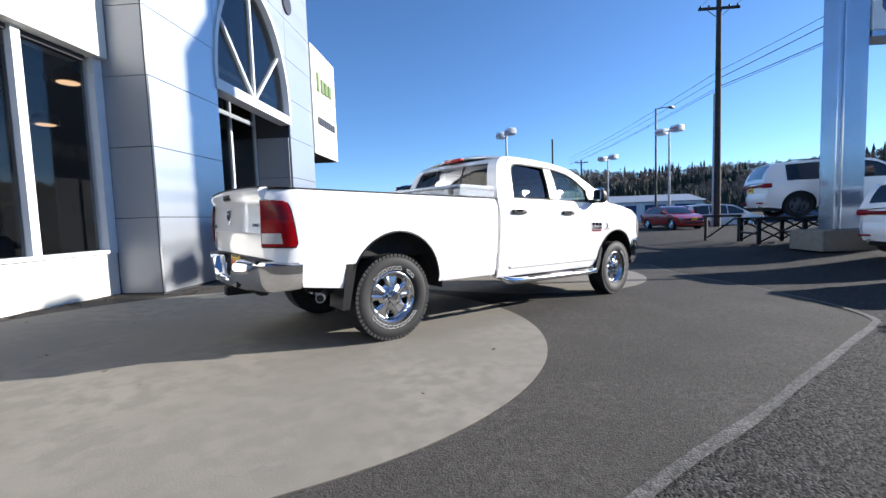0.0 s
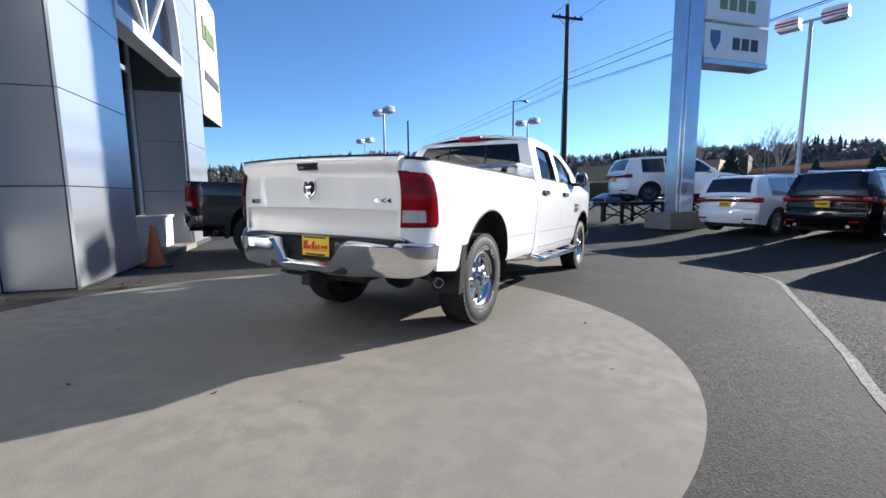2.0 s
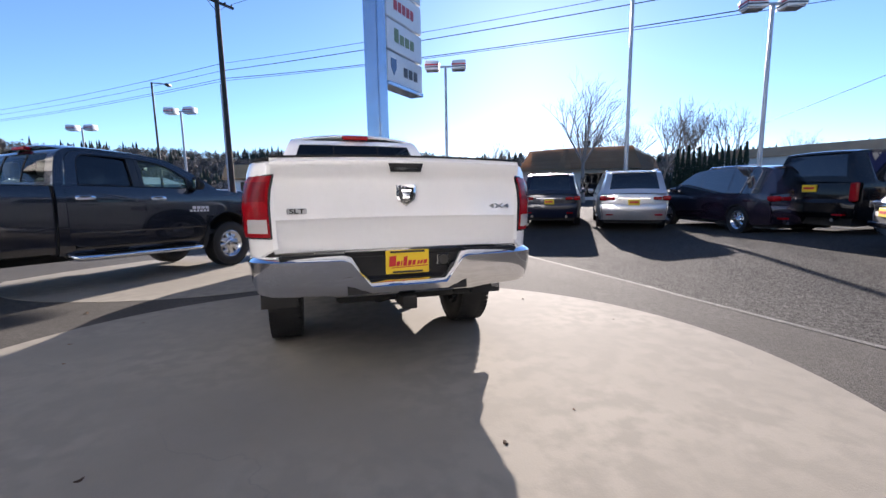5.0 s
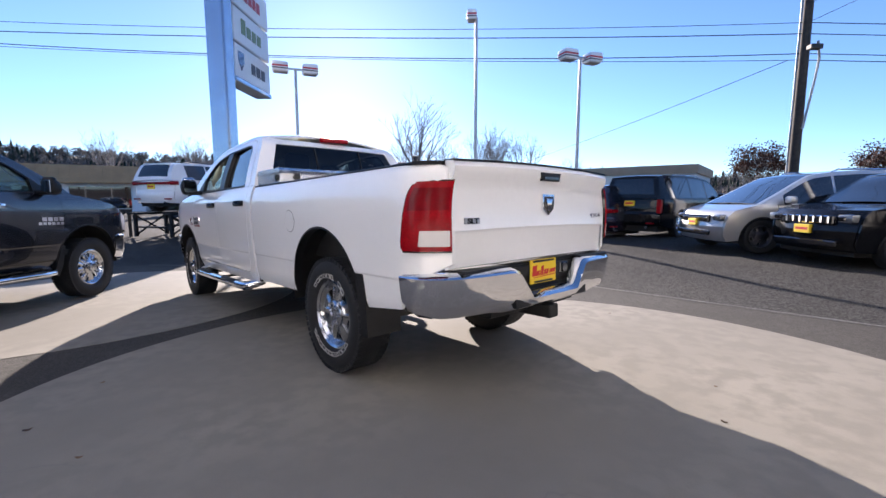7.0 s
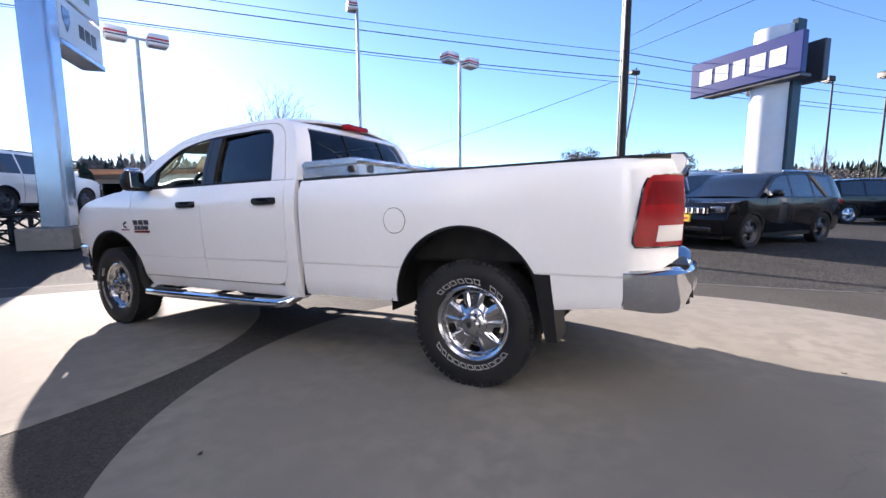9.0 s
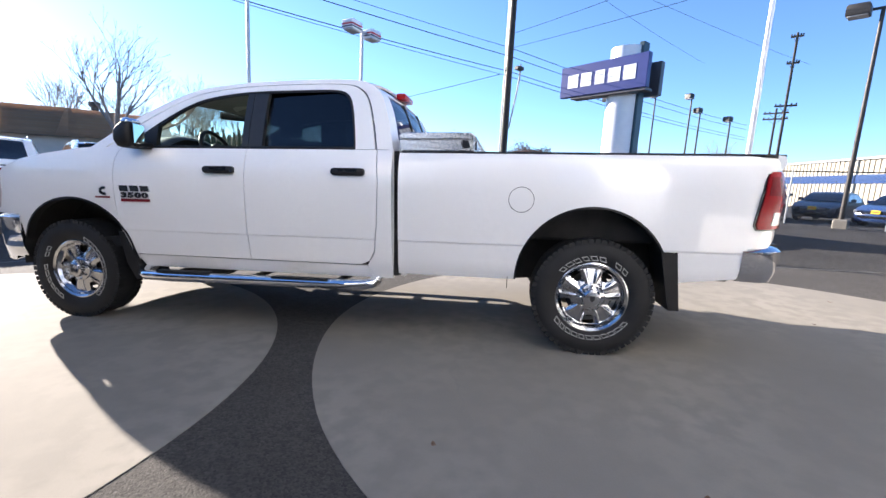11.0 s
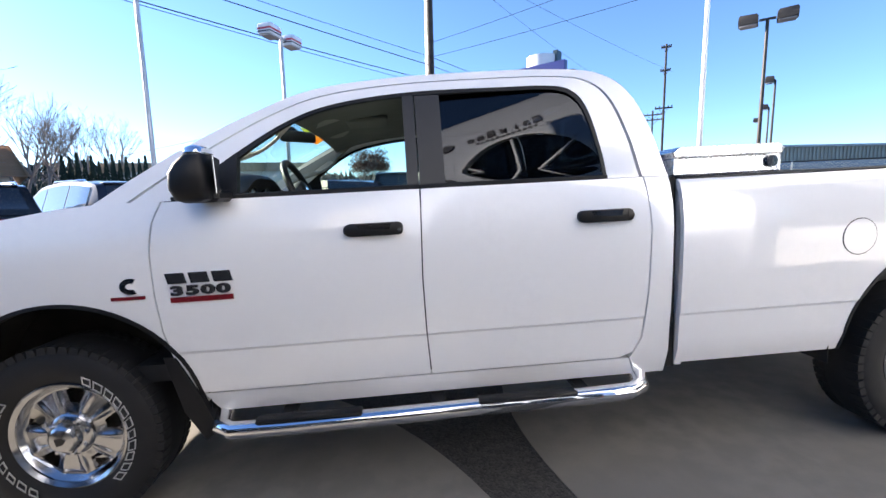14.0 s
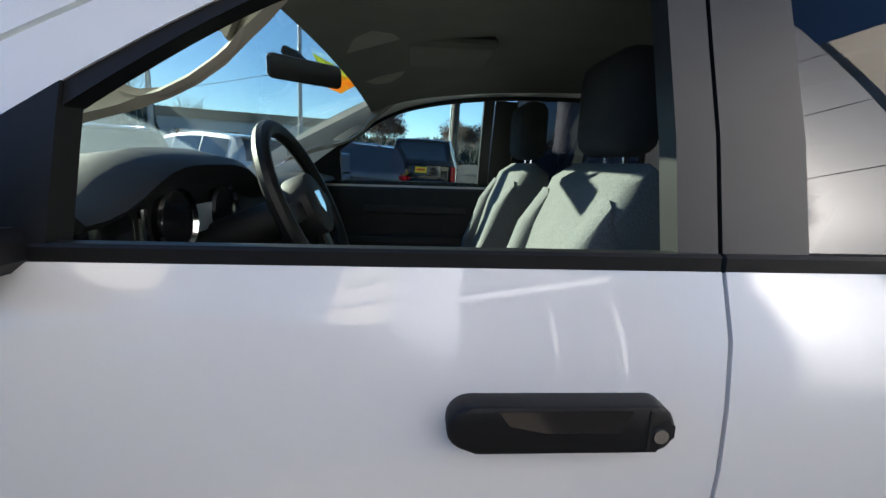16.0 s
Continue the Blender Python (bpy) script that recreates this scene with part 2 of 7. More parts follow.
def height(x, y):
    d = math.hypot((x - 1.5) / 1.4, y)
    w = min(1.0, max(0.0, (11 - d) / 6))
    w = w * w * (3 - 2 * w)
    far = min(1.0, max(0.0, (-4.6 - y) / 2.6)) * min(1.0, max(0.0, (5.5 - x) / 3.5))
    return w * (-NORMAL.x * x - NORMAL.y * y) / NORMAL.z + 0.15 * far * far * (3 - 2 * far)


def slab_z(x, y):
    return (-NORMAL.x * x - NORMAL.y * y) / NORMAL.z


def aggregate(m, scale, amount, relief):
    """Stone chips set in the surface, each with a shade of its own."""
    nt = m.node_tree
    b = nt.nodes["Principled BSDF"]
    tc, vo = nt.nodes.new("ShaderNodeTexCoord"), nt.nodes.new("ShaderNodeTexVoronoi")
    vo.inputs["Scale"].default_value = scale
    nt.links.new(tc.outputs["Object"], vo.inputs["Vector"])
    sp, rg, mx = nt.nodes.new("ShaderNodeSeparateColor"), nt.nodes.new("ShaderNodeMapRange"), nt.nodes.new("ShaderNodeMix")
    nt.links.new(vo.outputs["Color"], sp.inputs[0])
    rg.inputs[1].default_value, rg.inputs[2].default_value = 0.0, 1.0
    rg.inputs[3].default_value, rg.inputs[4].default_value = 1 - amount, 1 + amount * 1.2
    nt.links.new(sp.outputs[0], rg.inputs[0])
    mx.data_type, mx.blend_type = "RGBA", "MULTIPLY"
    mx.inputs[0].default_value = 1.0
    nt.links.new(b.inputs["Base Color"].links[0].from_socket, mx.inputs[6])
    nt.links.new(rg.outputs[0], mx.inputs[7])
    nt.links.new(mx.outputs[2], b.inputs["Base Color"])
    bn = nt.nodes.new("ShaderNodeBump")
    bn.inputs["Strength"].default_value, bn.inputs["Distance"].default_value = relief, 0.006
    bn.invert = True
    nt.links.new(vo.outputs["Distance"], bn.inputs["Height"])
    old = b.inputs["Normal"].links
    if old:
        nt.links.new(old[0].from_socket, bn.inputs["Normal"])
    nt.links.new(bn.outputs[0], b.inputs["Normal"])
    return m


def cracked(m, scale, width, color):
    """Hairline cracks and dark tyre scuffs over a slab."""
    nt = m.node_tree
    b = nt.nodes["Principled BSDF"]
    tc, no, ad, vo = (nt.nodes.new("ShaderNode" + k) for k in ("TexCoord", "TexNoise", "VectorMath", "TexVoronoi"))
    no.inputs["Scale"].default_value, no.inputs["Detail"].default_value = 2.5, 8
    ad.operation = "MULTIPLY_ADD"
    ad.inputs[1].default_value = (0.5, 0.5, 0.5)
    nt.links.new(tc.outputs["Object"], no.inputs["Vector"])
    nt.links.new(no.outputs["Color"], ad.inputs[0])
    nt.links.new(tc.outputs["Object"], ad.inputs[2])
    vo.feature = "DISTANCE_TO_EDGE"
    vo.inputs["Scale"].default_value = scale
    nt.links.new(ad.outputs[0], vo.inputs["Vector"])
    rg, gate, mul, mx = (nt.nodes.new("ShaderNode" + k) for k in ("MapRange", "MapRange", "Math", "Mix"))
    rg.inputs[1].default_value, rg.inputs[2].default_value, rg.inputs[3].default_value, rg.inputs[4].default_value = 0.0, width, 0.4, 0.0
    nt.links.new(vo.outputs["Distance"], rg.inputs[0])
    n2 = nt.nodes.new("ShaderNodeTexNoise")
    n2.inputs["Scale"].default_value = 0.7
    nt.links.new(tc.outputs["Object"], n2.inputs["Vector"])
    gate.inputs[1].default_value, gate.inputs[2].default_value = 0.48, 0.60
    nt.links.new(n2.outputs["Fac"], gate.inputs[0])
    mul.operation = "MULTIPLY"
    nt.links.new(rg.outputs[0], mul.inputs[0])
    nt.links.new(gate.outputs[0], mul.inputs[1])
    mx.data_type = "RGBA"
    nt.links.new(mul.outputs[0], mx.inputs[0])
    nt.links.new(b.inputs["Base Color"].links[0].from_socket, mx.inputs[6])
    mx.inputs[7].default_value = (*color, 1)
    nt.links.new(mx.outputs[2], b.inputs["Base Color"])
    return m


ASPHALT = aggregate(material("asphalt", (0.054, 0.052, 0.049), 0.92, vary=0.3, scale=0.5, fine=0.35, fine_scale=14, bump=0.5, bump_scale=45, spec=0.15), 70, 0.95, 1.0)
CONCRETE = cracked(material("concrete", (0.256, 0.235, 0.200), 0.86, spec=0.22, vary=0.3, scale=0.6, fine=0.2, fine_scale=7, bump=0.12, bump_scale=90, tint=(0.196, 0.180, 0.152)), 0.22, 0.0018, (0.15, 0.14, 0.13))
SEAM = aggregate(material("tar_seam", (0.118, 0.113, 0.105), 0.8, vary=0.55, scale=2.2, fine=0.5, fine_scale=22), 80, 0.6, 0.6)

def build_ground():
    bm = bmesh.new()
    cs = [-1500, -600, -250, -120, -70, -45, -32] + [-26 + 0.8 * k for k in range(71)] + [36, 50, 75, 120, 250, 600, 1500]
    vs = [[bm.verts.new((x, y, height(x, y))) for y in cs] for x in cs]
    for i in range(len(cs) - 1):
        for j in range(len(cs) - 1):
            bm.faces.new((vs[i][j], vs[i + 1][j], vs[i + 1][j + 1], vs[i][j + 1]))
    tagged(part("ground", bm, ASPHALT), "dark worn asphalt car park with coarse aggregate", "asphalt", kind="structure")


APRON_EDGE = [(-180, 3.25), (-125, 2.99), (-104, 2.94), (-75, 2.94), (-49, 2.99), (-18, 3.06), (0, 3.11), (21, 3.13), (46, 3.22), (75, 3.22), (100, 3.2), (140, 3.3), (180, 3.25)]


def apron(name, cx, cy, edge, label):
    """A round concrete pad, just proud of the asphalt."""
    bm = bmesh.new()
    n = 120
    ring = []
    for k in range(n):
        a = -180 + 360 * k / n
        r = sum(curve_at(edge, a + o) for o in (-8, 0, 8)) / 3 if abs(a) < 170 else curve_at(edge, a)
        ring.append((cx + r * math.cos(radians(a)), cy + r * math.sin(radians(a))))
    top = [bm.verts.new((x, y, slab_z(x, y) + 0.008)) for x, y in ring]
    low = [bm.verts.new((x, y, slab_z(x, y) - 0.03)) for x, y in ring]
    bm.faces.new(top)
    for k in range(n):
        bm.faces.new((top[k], low[k], low[(k + 1) % n], top[(k + 1) % n]))
    return tagged(part(name, bm, CONCRETE, smooth=False), label, "concrete slab", kind="structure")


def sheet_bm(poly, lift, step=0.8):
    bm = bmesh.new()
    bm.faces.new([bm.verts.new((x, y, 0)) for x, y in poly])
    for ax in (0, 1):
        c = math.floor(min(p[ax] for p in poly) / step) * step + step
        while c < max(p[ax] for p in poly):
            no = Vector((1, 0, 0)) if ax == 0 else Vector((0, 1, 0))
            bmesh.ops.bisect_plane(bm, geom=bm.verts[:] + bm.edges[:] + bm.faces[:], plane_co=no * c, plane_no=no, dist=1e-5)
            c += step
    for v in bm.verts:
        v.co.z = height(v.co.x, v.co.y) + lift
    return bm


build_ground()
INNER = aggregate(material("worn_asphalt", (0.074, 0.069, 0.062), 0.9, spec=0.18, vary=0.3, scale=0.9, fine=0.25, fine_scale=16, bump=0.35, bump_scale=50), 95, 0.26, 0.5)
tagged(part("pavement_3", sheet_bm([(-7, -3.50), (-0.5, -3.65), (2.3, -3.82), (4.75, -3.91), (6.2, -2.85), (7.9, -0.6), (9.4, 0.8), (10.5, 6), (3.5, 10), (-6, 3)], 0.004), INNER), "older smooth asphalt round the concrete pads", "asphalt", kind="structure")
line = [(-7, -3.50), (-3, -3.56), (-0.5, -3.65), (0.7, -3.74), (2.3, -3.82), (3.4, -3.87), (4.4, -3.92), (4.75, -3.91), (5.1, -3.78), (5.6, -3.45), (6.2, -2.85), (6.9, -2.0), (7.9, -0.6), (8.6, 0.1), (9.4, 0.8)]
bm = bmesh.new()
seam = spline([(x, y, 0) for x, y in line], 220)
rnd = random.Random(21)
vs = []
for k, p in enumerate(seam):
    d = (seam[min(len(seam) - 1, k + 1)] - seam[max(0, k - 1)]).normalized()
    lo, hi = (0.036 + 0.003 * math.sin(0.31 * k + q) + rnd.uniform(-0.004, 0.004) for q in (0, 2))
    vs.append([bm.verts.new((p.x + o * -d.y, p.y + o * d.x, height(p.x, p.y) + 0.009)) for o in (-lo, hi)])
for a, b in zip(vs, vs[1:]):
    bm.faces.new((a[0], b[0], b[1], a[1]))
tagged(part("trim_seam", bm, SEAM), "pale sealed joint running across the asphalt", "asphalt joint", kind="structure")
apron("pavement_1", -1.0, 0.2, APRON_EDGE, "round light grey concrete pad with hairline cracks")
apron("pavement_2", 5.18, 2.31, [(-180, 3.06), (180, 3.06)], "round light grey concrete pad under the pickup's nose")

# ---- dealership building: clad portal tower, showroom front, sign fascia
BUILD = Matrix.Translation((-1.33, 3.83, 0)) @ Matrix.Rotation(math.atan2(0.72, 0.694), 4, "Z")
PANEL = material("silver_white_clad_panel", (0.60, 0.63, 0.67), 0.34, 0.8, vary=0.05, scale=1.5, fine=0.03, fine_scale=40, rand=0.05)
# same cladding darkened: shade on the return and porch jambs is in the colour
SHADEPANEL = material("shaded_clad_panel", (0.31, 0.325, 0.35), 0.3, vary=0.08, scale=1.5, rand=0.06)
STUCCO = material("cream_stucco", (0.78, 0.76, 0.70), 0.8, vary=0.06, scale=2, bump=0.05, bump_scale=200)
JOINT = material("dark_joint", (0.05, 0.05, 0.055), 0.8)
FRAME = material("white_window_frame", (0.72, 0.75, 0.78), 0.4, vary=0.05, scale=5)
# near-black colour carries the dimness of the unlit rooms and porch
DARKROOM = material("unlit_dark", (0.030, 0.029, 0.028), 0.8, vary=0.4, scale=1.5)
SIGNGREEN = material("green_sign_paint", (0.16, 0.22, 0.08), 0.4)
SIGNDARK = material("charcoal_sign_paint", (0.05, 0.05, 0.06), 0.4)
SIGNRED = material("red_sign_paint", (0.5, 0.03, 0.04), 0.4)
LAMPGLOW = bpy.data.materials.new("warm_lamp")
LAMPGLOW.use_nodes = True
LAMPGLOW.node_tree.nodes["Principled BSDF"].inputs["Emission Color"].default_value = (1.0, 0.62, 0.35, 1)
LAMPGLOW.node_tree.nodes["Principled BSDF"].inputs["Emission Strength"].default_value = 1.3

TW, TOP, U0, U1, BEAM0, BEAM1, UC, EA, EB = 7.12, 9.15, 1.90, 5.34, 3.95, 4.18, 3.62, 1.72, 2.62
ROWS_Z = [0.12, 1.36, 2.50, 3.62, 4.71, 5.80, 6.90, 8.00, TOP]


def arch_z(u):
    s = 1 - ((u - UC) / EA) ** 2
    return BEAM1 + EB * math.sqrt(max(0, s))


def build_tower():
    hall = empty("dealership_building", BUILD, "white panel-clad dealership building with an arched portal", "building")
    arch = [(UC + EA * math.cos(a), BEAM1 + EB * math.sin(a)) for a in (math.pi * k / 40 for k in range(41))]
    outline = [(0.012, 0), (0.012, TOP), (TW - 0.012, TOP), (TW - 0.012, 0), (U1, 0), (U1, BEAM1)] + arch[1:-1] + [(U0, BEAM1), (U0, 0)]
    part("wall", prism_bm(outline, 0.035, 0.42), JOINT, hall, smooth=False)
    # cladding, one piece per panel
    for z0, z1 in zip(ROWS_Z, ROWS_Z[1:]):
        for a, b in ((0, U0), (U0, UC), (UC, U1), (U1, TW)):
            g = 0.007
            us = [a + g + (b - a - 2 * g) * k / 16 for k in range(17)]
            if a >= U0 and b <= U1:
                if z1 <= BEAM1:
                    continue
                low = [max(z0 + g, arch_z(u) + 0.09 if abs(u - UC) < EA + 0.08 else z0) for u in us]
                pts = [(u, z) for u, z in zip(us, low) if z < z1 - 0.03]
                if len(pts) < 2:
                    continue
                poly = pts + [(pts[-1][0], z1 - g), (pts[0][0], z1 - g)]
            else:
                poly = [(a + g, z0 + g), (b - g, z0 + g), (b - g, z1 - g), (a + g, z1 - g)]
            part("panel", prism_bm(poly, 0.0, 0.034), PANEL, hall, smooth=False)
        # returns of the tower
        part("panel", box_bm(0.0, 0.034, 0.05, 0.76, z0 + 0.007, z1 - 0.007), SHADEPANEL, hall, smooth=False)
        part("panel", box_bm(TW - 0.034, TW, 0.05, 4.6, z0 + 0.007, z1 - 0.007), PANEL, hall, smooth=False)
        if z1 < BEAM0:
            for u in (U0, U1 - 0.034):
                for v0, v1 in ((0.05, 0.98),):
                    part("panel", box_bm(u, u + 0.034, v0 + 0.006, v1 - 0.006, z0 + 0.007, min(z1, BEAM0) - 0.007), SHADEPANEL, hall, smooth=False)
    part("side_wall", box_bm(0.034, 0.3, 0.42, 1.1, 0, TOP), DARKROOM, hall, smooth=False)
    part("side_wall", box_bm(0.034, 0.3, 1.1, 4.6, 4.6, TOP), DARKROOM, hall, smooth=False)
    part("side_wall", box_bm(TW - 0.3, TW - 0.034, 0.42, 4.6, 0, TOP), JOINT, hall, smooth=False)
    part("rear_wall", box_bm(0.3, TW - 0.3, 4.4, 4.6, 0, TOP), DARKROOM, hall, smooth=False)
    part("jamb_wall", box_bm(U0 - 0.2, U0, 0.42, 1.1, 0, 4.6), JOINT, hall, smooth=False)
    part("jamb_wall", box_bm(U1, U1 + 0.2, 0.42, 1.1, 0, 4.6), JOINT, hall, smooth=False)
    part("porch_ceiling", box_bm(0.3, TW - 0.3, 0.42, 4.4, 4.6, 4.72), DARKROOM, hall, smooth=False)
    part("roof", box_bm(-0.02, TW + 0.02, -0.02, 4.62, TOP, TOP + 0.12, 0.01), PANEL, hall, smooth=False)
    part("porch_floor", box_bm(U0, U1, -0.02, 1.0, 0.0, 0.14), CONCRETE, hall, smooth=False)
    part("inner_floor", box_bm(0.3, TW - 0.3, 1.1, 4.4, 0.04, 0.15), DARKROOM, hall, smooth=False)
    # beam and arched fan window
    part("beam", box_bm(U0 - 0.05, U1 + 0.05, -0.03, 0.30, BEAM0, BEAM1, 0.01), FRAME, hall, smooth=False)
    fan = part("fan_window", prism_bm([(UC + (EA - 0.02) * math.cos(a), BEAM1 + (EB - 0.02) * math.sin(a)) for a in (math.pi * k / 40 for k in range(41))], 0.14, 0.155), GLASS_SHOP, hall, "arched fan window of dark glass")
    ring = [[(UC + (EA - d) * math.cos(a), v, BEAM1 + (EB - d) * math.sin(a)) for d, v in ((-0.08, -0.03), (0.02, -0.03), (0.02, 0.2), (-0.08, 0.2))] for a in (math.pi * k / 48 for k in range(49))]
    part("frame", grid_bm(ring, closed=True), FRAME, fan, smooth=True, angle=50)
    for ang in (90, 47, 133):
        a = radians(ang)
        r = EA * EB / math.hypot(EB * math.cos(a), EA * math.sin(a))
        bm = box_bm(-0.032, 0.032, 0.08, 0.18, 0.0, r)
        bmesh.ops.rotate(bm, verts=bm.verts, cent=(0, 0, 0), matrix=Matrix.Rotation(a - math.pi / 2, 3, "Y").transposed())
        bmesh.ops.translate(bm, verts=bm.verts, vec=(UC, 0, BEAM1))
        part("glazing_bar", bm, FRAME, fan, smooth=False)
    # glazed entrance at the back of the porch
    door = part("entrance_glazing", box_bm(U0, U1, 1.04, 1.055, 0.14, 4.6), GLASS_SHOP, hall, "glazed entrance doors in white frames")
    for u in (U0 + 0.04, 2.98, 4.08, U1 - 0.04):
        part("mullion", box_bm(u - 0.035, u + 0.035, 1.0, 1.1, 0.14, 4.6), FRAME, door, smooth=False)
    for z in (0.22, BEAM0 + 0.05):
        part("transom", box_bm(U0, U1, 1.005, 1.095, z - 0.05, z + 0.05), FRAME, door, smooth=False)
    # dealer's name over the arch as plain bars, and a round emblem
    for k, w in enumerate((0.42, 0.3, 0.16, 0.3, 0.42, 0.4, 0.36)):
        u = 2.55 + k * 0.34
        part("sign_letter", box_bm(u, u + w * 0.6, -0.05, -0.002, 7.2, 7.2 + (0.48 if k in (0, 4) else 0.33), 0.02), SIGNDARK, hall, "raised dark sign letter shape")
    for k in range(12):
        part("sign_letter", box_bm(2.75 + k * 0.155, 2.84 + k * 0.155, -0.035, -0.002, 6.98, 7.08), SIGNDARK, hall)
    em = lathe_bm([(-0.05, 0.26), (-0.002, 0.28)], n=32)
    bmesh.ops.translate(em, verts=em.verts, vec=(5.55, 0, 7.35))
    part("emblem", em, SIGNDARK, hall, "round dark emblem")
    # showroom front
    V = 0.78
    part("low_wall", box_bm(-16, -0.0, V, V + 0.3, 0, 0.80), STUCCO, hall, smooth=False)
    part("window_sill", box_bm(-16, -0.16, V - 0.05, V + 0.3, 0.80, 0.86, 0.008), FRAME, hall, smooth=False)
    part("fascia", box_bm(-16, -0.02, V - 0.14, V + 0.5, 3.88, 6.6), STUCCO, hall, smooth=False)
    part("corner_post", box_bm(-0.16, -0.004, V - 0.02, V + 0.2, 0.8, 3.88), FRAME, hall, smooth=False)
    for k in range(10):
        u = -0.16 - 1.12 * k
        w = part("shop_window", box_bm(u - 1.12 + 0.06, u - 0.06, V + 0.10, V + 0.115, 0.86, 3.88), GLASS_SHOP, hall, "tall showroom window with dark interior")
        part("mullion", box_bm(u - 1.12 - 0.06, u - 1.12 + 0.06, V, V + 0.16, 0.86, 3.88), FRAME, w, smooth=False)
        # dark bar stands for the fascia's shadow at the window head
        part("head_bar", box_bm(u - 1.06, u - 0.06, V + 0.06, V + 0.16, 3.80, 3.88), JOINT, w, smooth=False)
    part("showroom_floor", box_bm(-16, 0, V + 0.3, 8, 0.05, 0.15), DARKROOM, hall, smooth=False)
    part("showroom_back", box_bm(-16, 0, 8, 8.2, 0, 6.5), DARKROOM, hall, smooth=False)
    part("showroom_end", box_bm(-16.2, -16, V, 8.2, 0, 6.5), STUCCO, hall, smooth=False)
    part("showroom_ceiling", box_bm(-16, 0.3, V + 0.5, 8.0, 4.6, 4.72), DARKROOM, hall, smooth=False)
    part("showroom_roof", box_bm(-16, 0, V + 0.5, 8.2, 6.4, 6.55), STUCCO, hall, smooth=False)
    # sign fascia beside the tower
    f = part("sign_fascia", box_bm(TW + 0.02, 9.45, -0.05, 1.6, 3.45, 6.95, 0.01), STUCCO, hall, "cream sign fascia with brand shapes", smooth=False)
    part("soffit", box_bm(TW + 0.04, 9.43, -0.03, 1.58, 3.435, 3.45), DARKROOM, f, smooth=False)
    for k, w in enumerate((0.22, 0.3, 0.28, 0.3)):
        part("brand_shape", box_bm(7.55 + 0.38 * k, 7.55 + 0.38 * k + w, -0.09, -0.05, 5.55 + 0.02 * k, 6.05 + (0.12 if k == 0 else 0), 0.03), SIGNGREEN, f, "raised olive green brand shape")
    for k in range(8):
        part("brand_shape", box_bm(7.5 + 0.22 * k, 7.66 + 0.22 * k, -0.085, -0.05, 4.45, 4.72, 0.02), SIGNDARK, f, "raised charcoal brand shape")
    return hall


build_tower()

SHOWROOM_SPOT = BUILD @ Matrix.Translation((-2.3, 3.4, 0.15))
# pendant lamps in the showroom
for u, v, z in ((0.87, 2.2, 4.0), (2.1, 4.0, 3.6), (-3.2, 3.0, 3.6)):
    lamp = empty("pendant_lamp", BUILD @ Matrix.Translation((u, v, z)), "copper pendant lamp hanging in the showroom", "lamp", "showroom lamps")
    part("shade", lathe_bm([(-0.12, 0.24), (0.0, 0.23), (0.12, 0.14), (0.15, 0.02)], "z", 24), material("copper", (0.5, 0.25, 0.12), 0.3, 1.0), lamp)
    part("bulb", lathe_bm([(-0.15, 0.03), (-0.13, 0.16), (-0.10, 0.21)], "z", 20), LAMPGLOW, lamp)
    part("rod", cyl_bm((0, 0, 0.12), (0, 0, 4.6 - z), 0.012, n=8), BLACK, lamp)

# ---- pickups
CLOTH = material("grey_seat_cloth", (0.19, 0.205, 0.205), 0.9, vary=0.15, scale=10, fine=0.3, fine_scale=250, bump=0.2, bump_scale=500)
CLOTHDARK = material("charcoal_seat_cloth", (0.05, 0.05, 0.052), 0.9, vary=0.2, scale=10, bump=0.2, bump_scale=500)
DASH = material("dark_dash_plastic", (0.014, 0.014, 0.015), 0.6, vary=0.15, scale=14, bump=0.15, bump_scale=500)
HEADLINER = material("grey_headliner", (0.19, 0.182, 0.168), 0.95, vary=0.1, scale=6)
PILLARTRIM = material("beige_pillar_trim", (0.34, 0.32, 0.28), 0.7, vary=0.08, scale=12)
GREYPAINT = material("graphite_paint", (0.009, 0.011, 0.018), 0.25, coat=1.0, spec=0.4, vary=0.15, scale=2)


def diamond_plate():
    m = material("diamond_plate_aluminium", (0.72, 0.73, 0.74), 0.25, 1.0)
    nt = m.node_tree
    tc, mp = nt.nodes.new("ShaderNodeTexCoord"), nt.nodes.new("ShaderNodeMapping")
    mp.inputs["Rotation"].default_value = (radians(45), radians(45), radians(45))
    ch, bn = nt.nodes.new("ShaderNodeTexBrick"), nt.nodes.new("ShaderNodeBump")
    ch.inputs["Scale"].default_value = 14
    ch.inputs["Mortar Size"].default_value, ch.inputs["Mortar Smooth"].default_value = 0.045, 0.6
    ch.inputs["Brick Width"].default_value, ch.inputs["Row Height"].default_value = 0.55, 0.22
    bn.inputs["Strength"].default_value, bn.inputs["Distance"].default_value = 0.9, 0.01
    nt.links.new(tc.outputs["Object"], mp.inputs[0])
    nt.links.new(mp.outputs[0], ch.inputs["Vector"])
    nt.links.new(ch.outputs["Fac"], bn.inputs["Height"])
    nt.links.new(bn.outputs[0], nt.nodes["Principled BSDF"].inputs["Normal"])
    return m


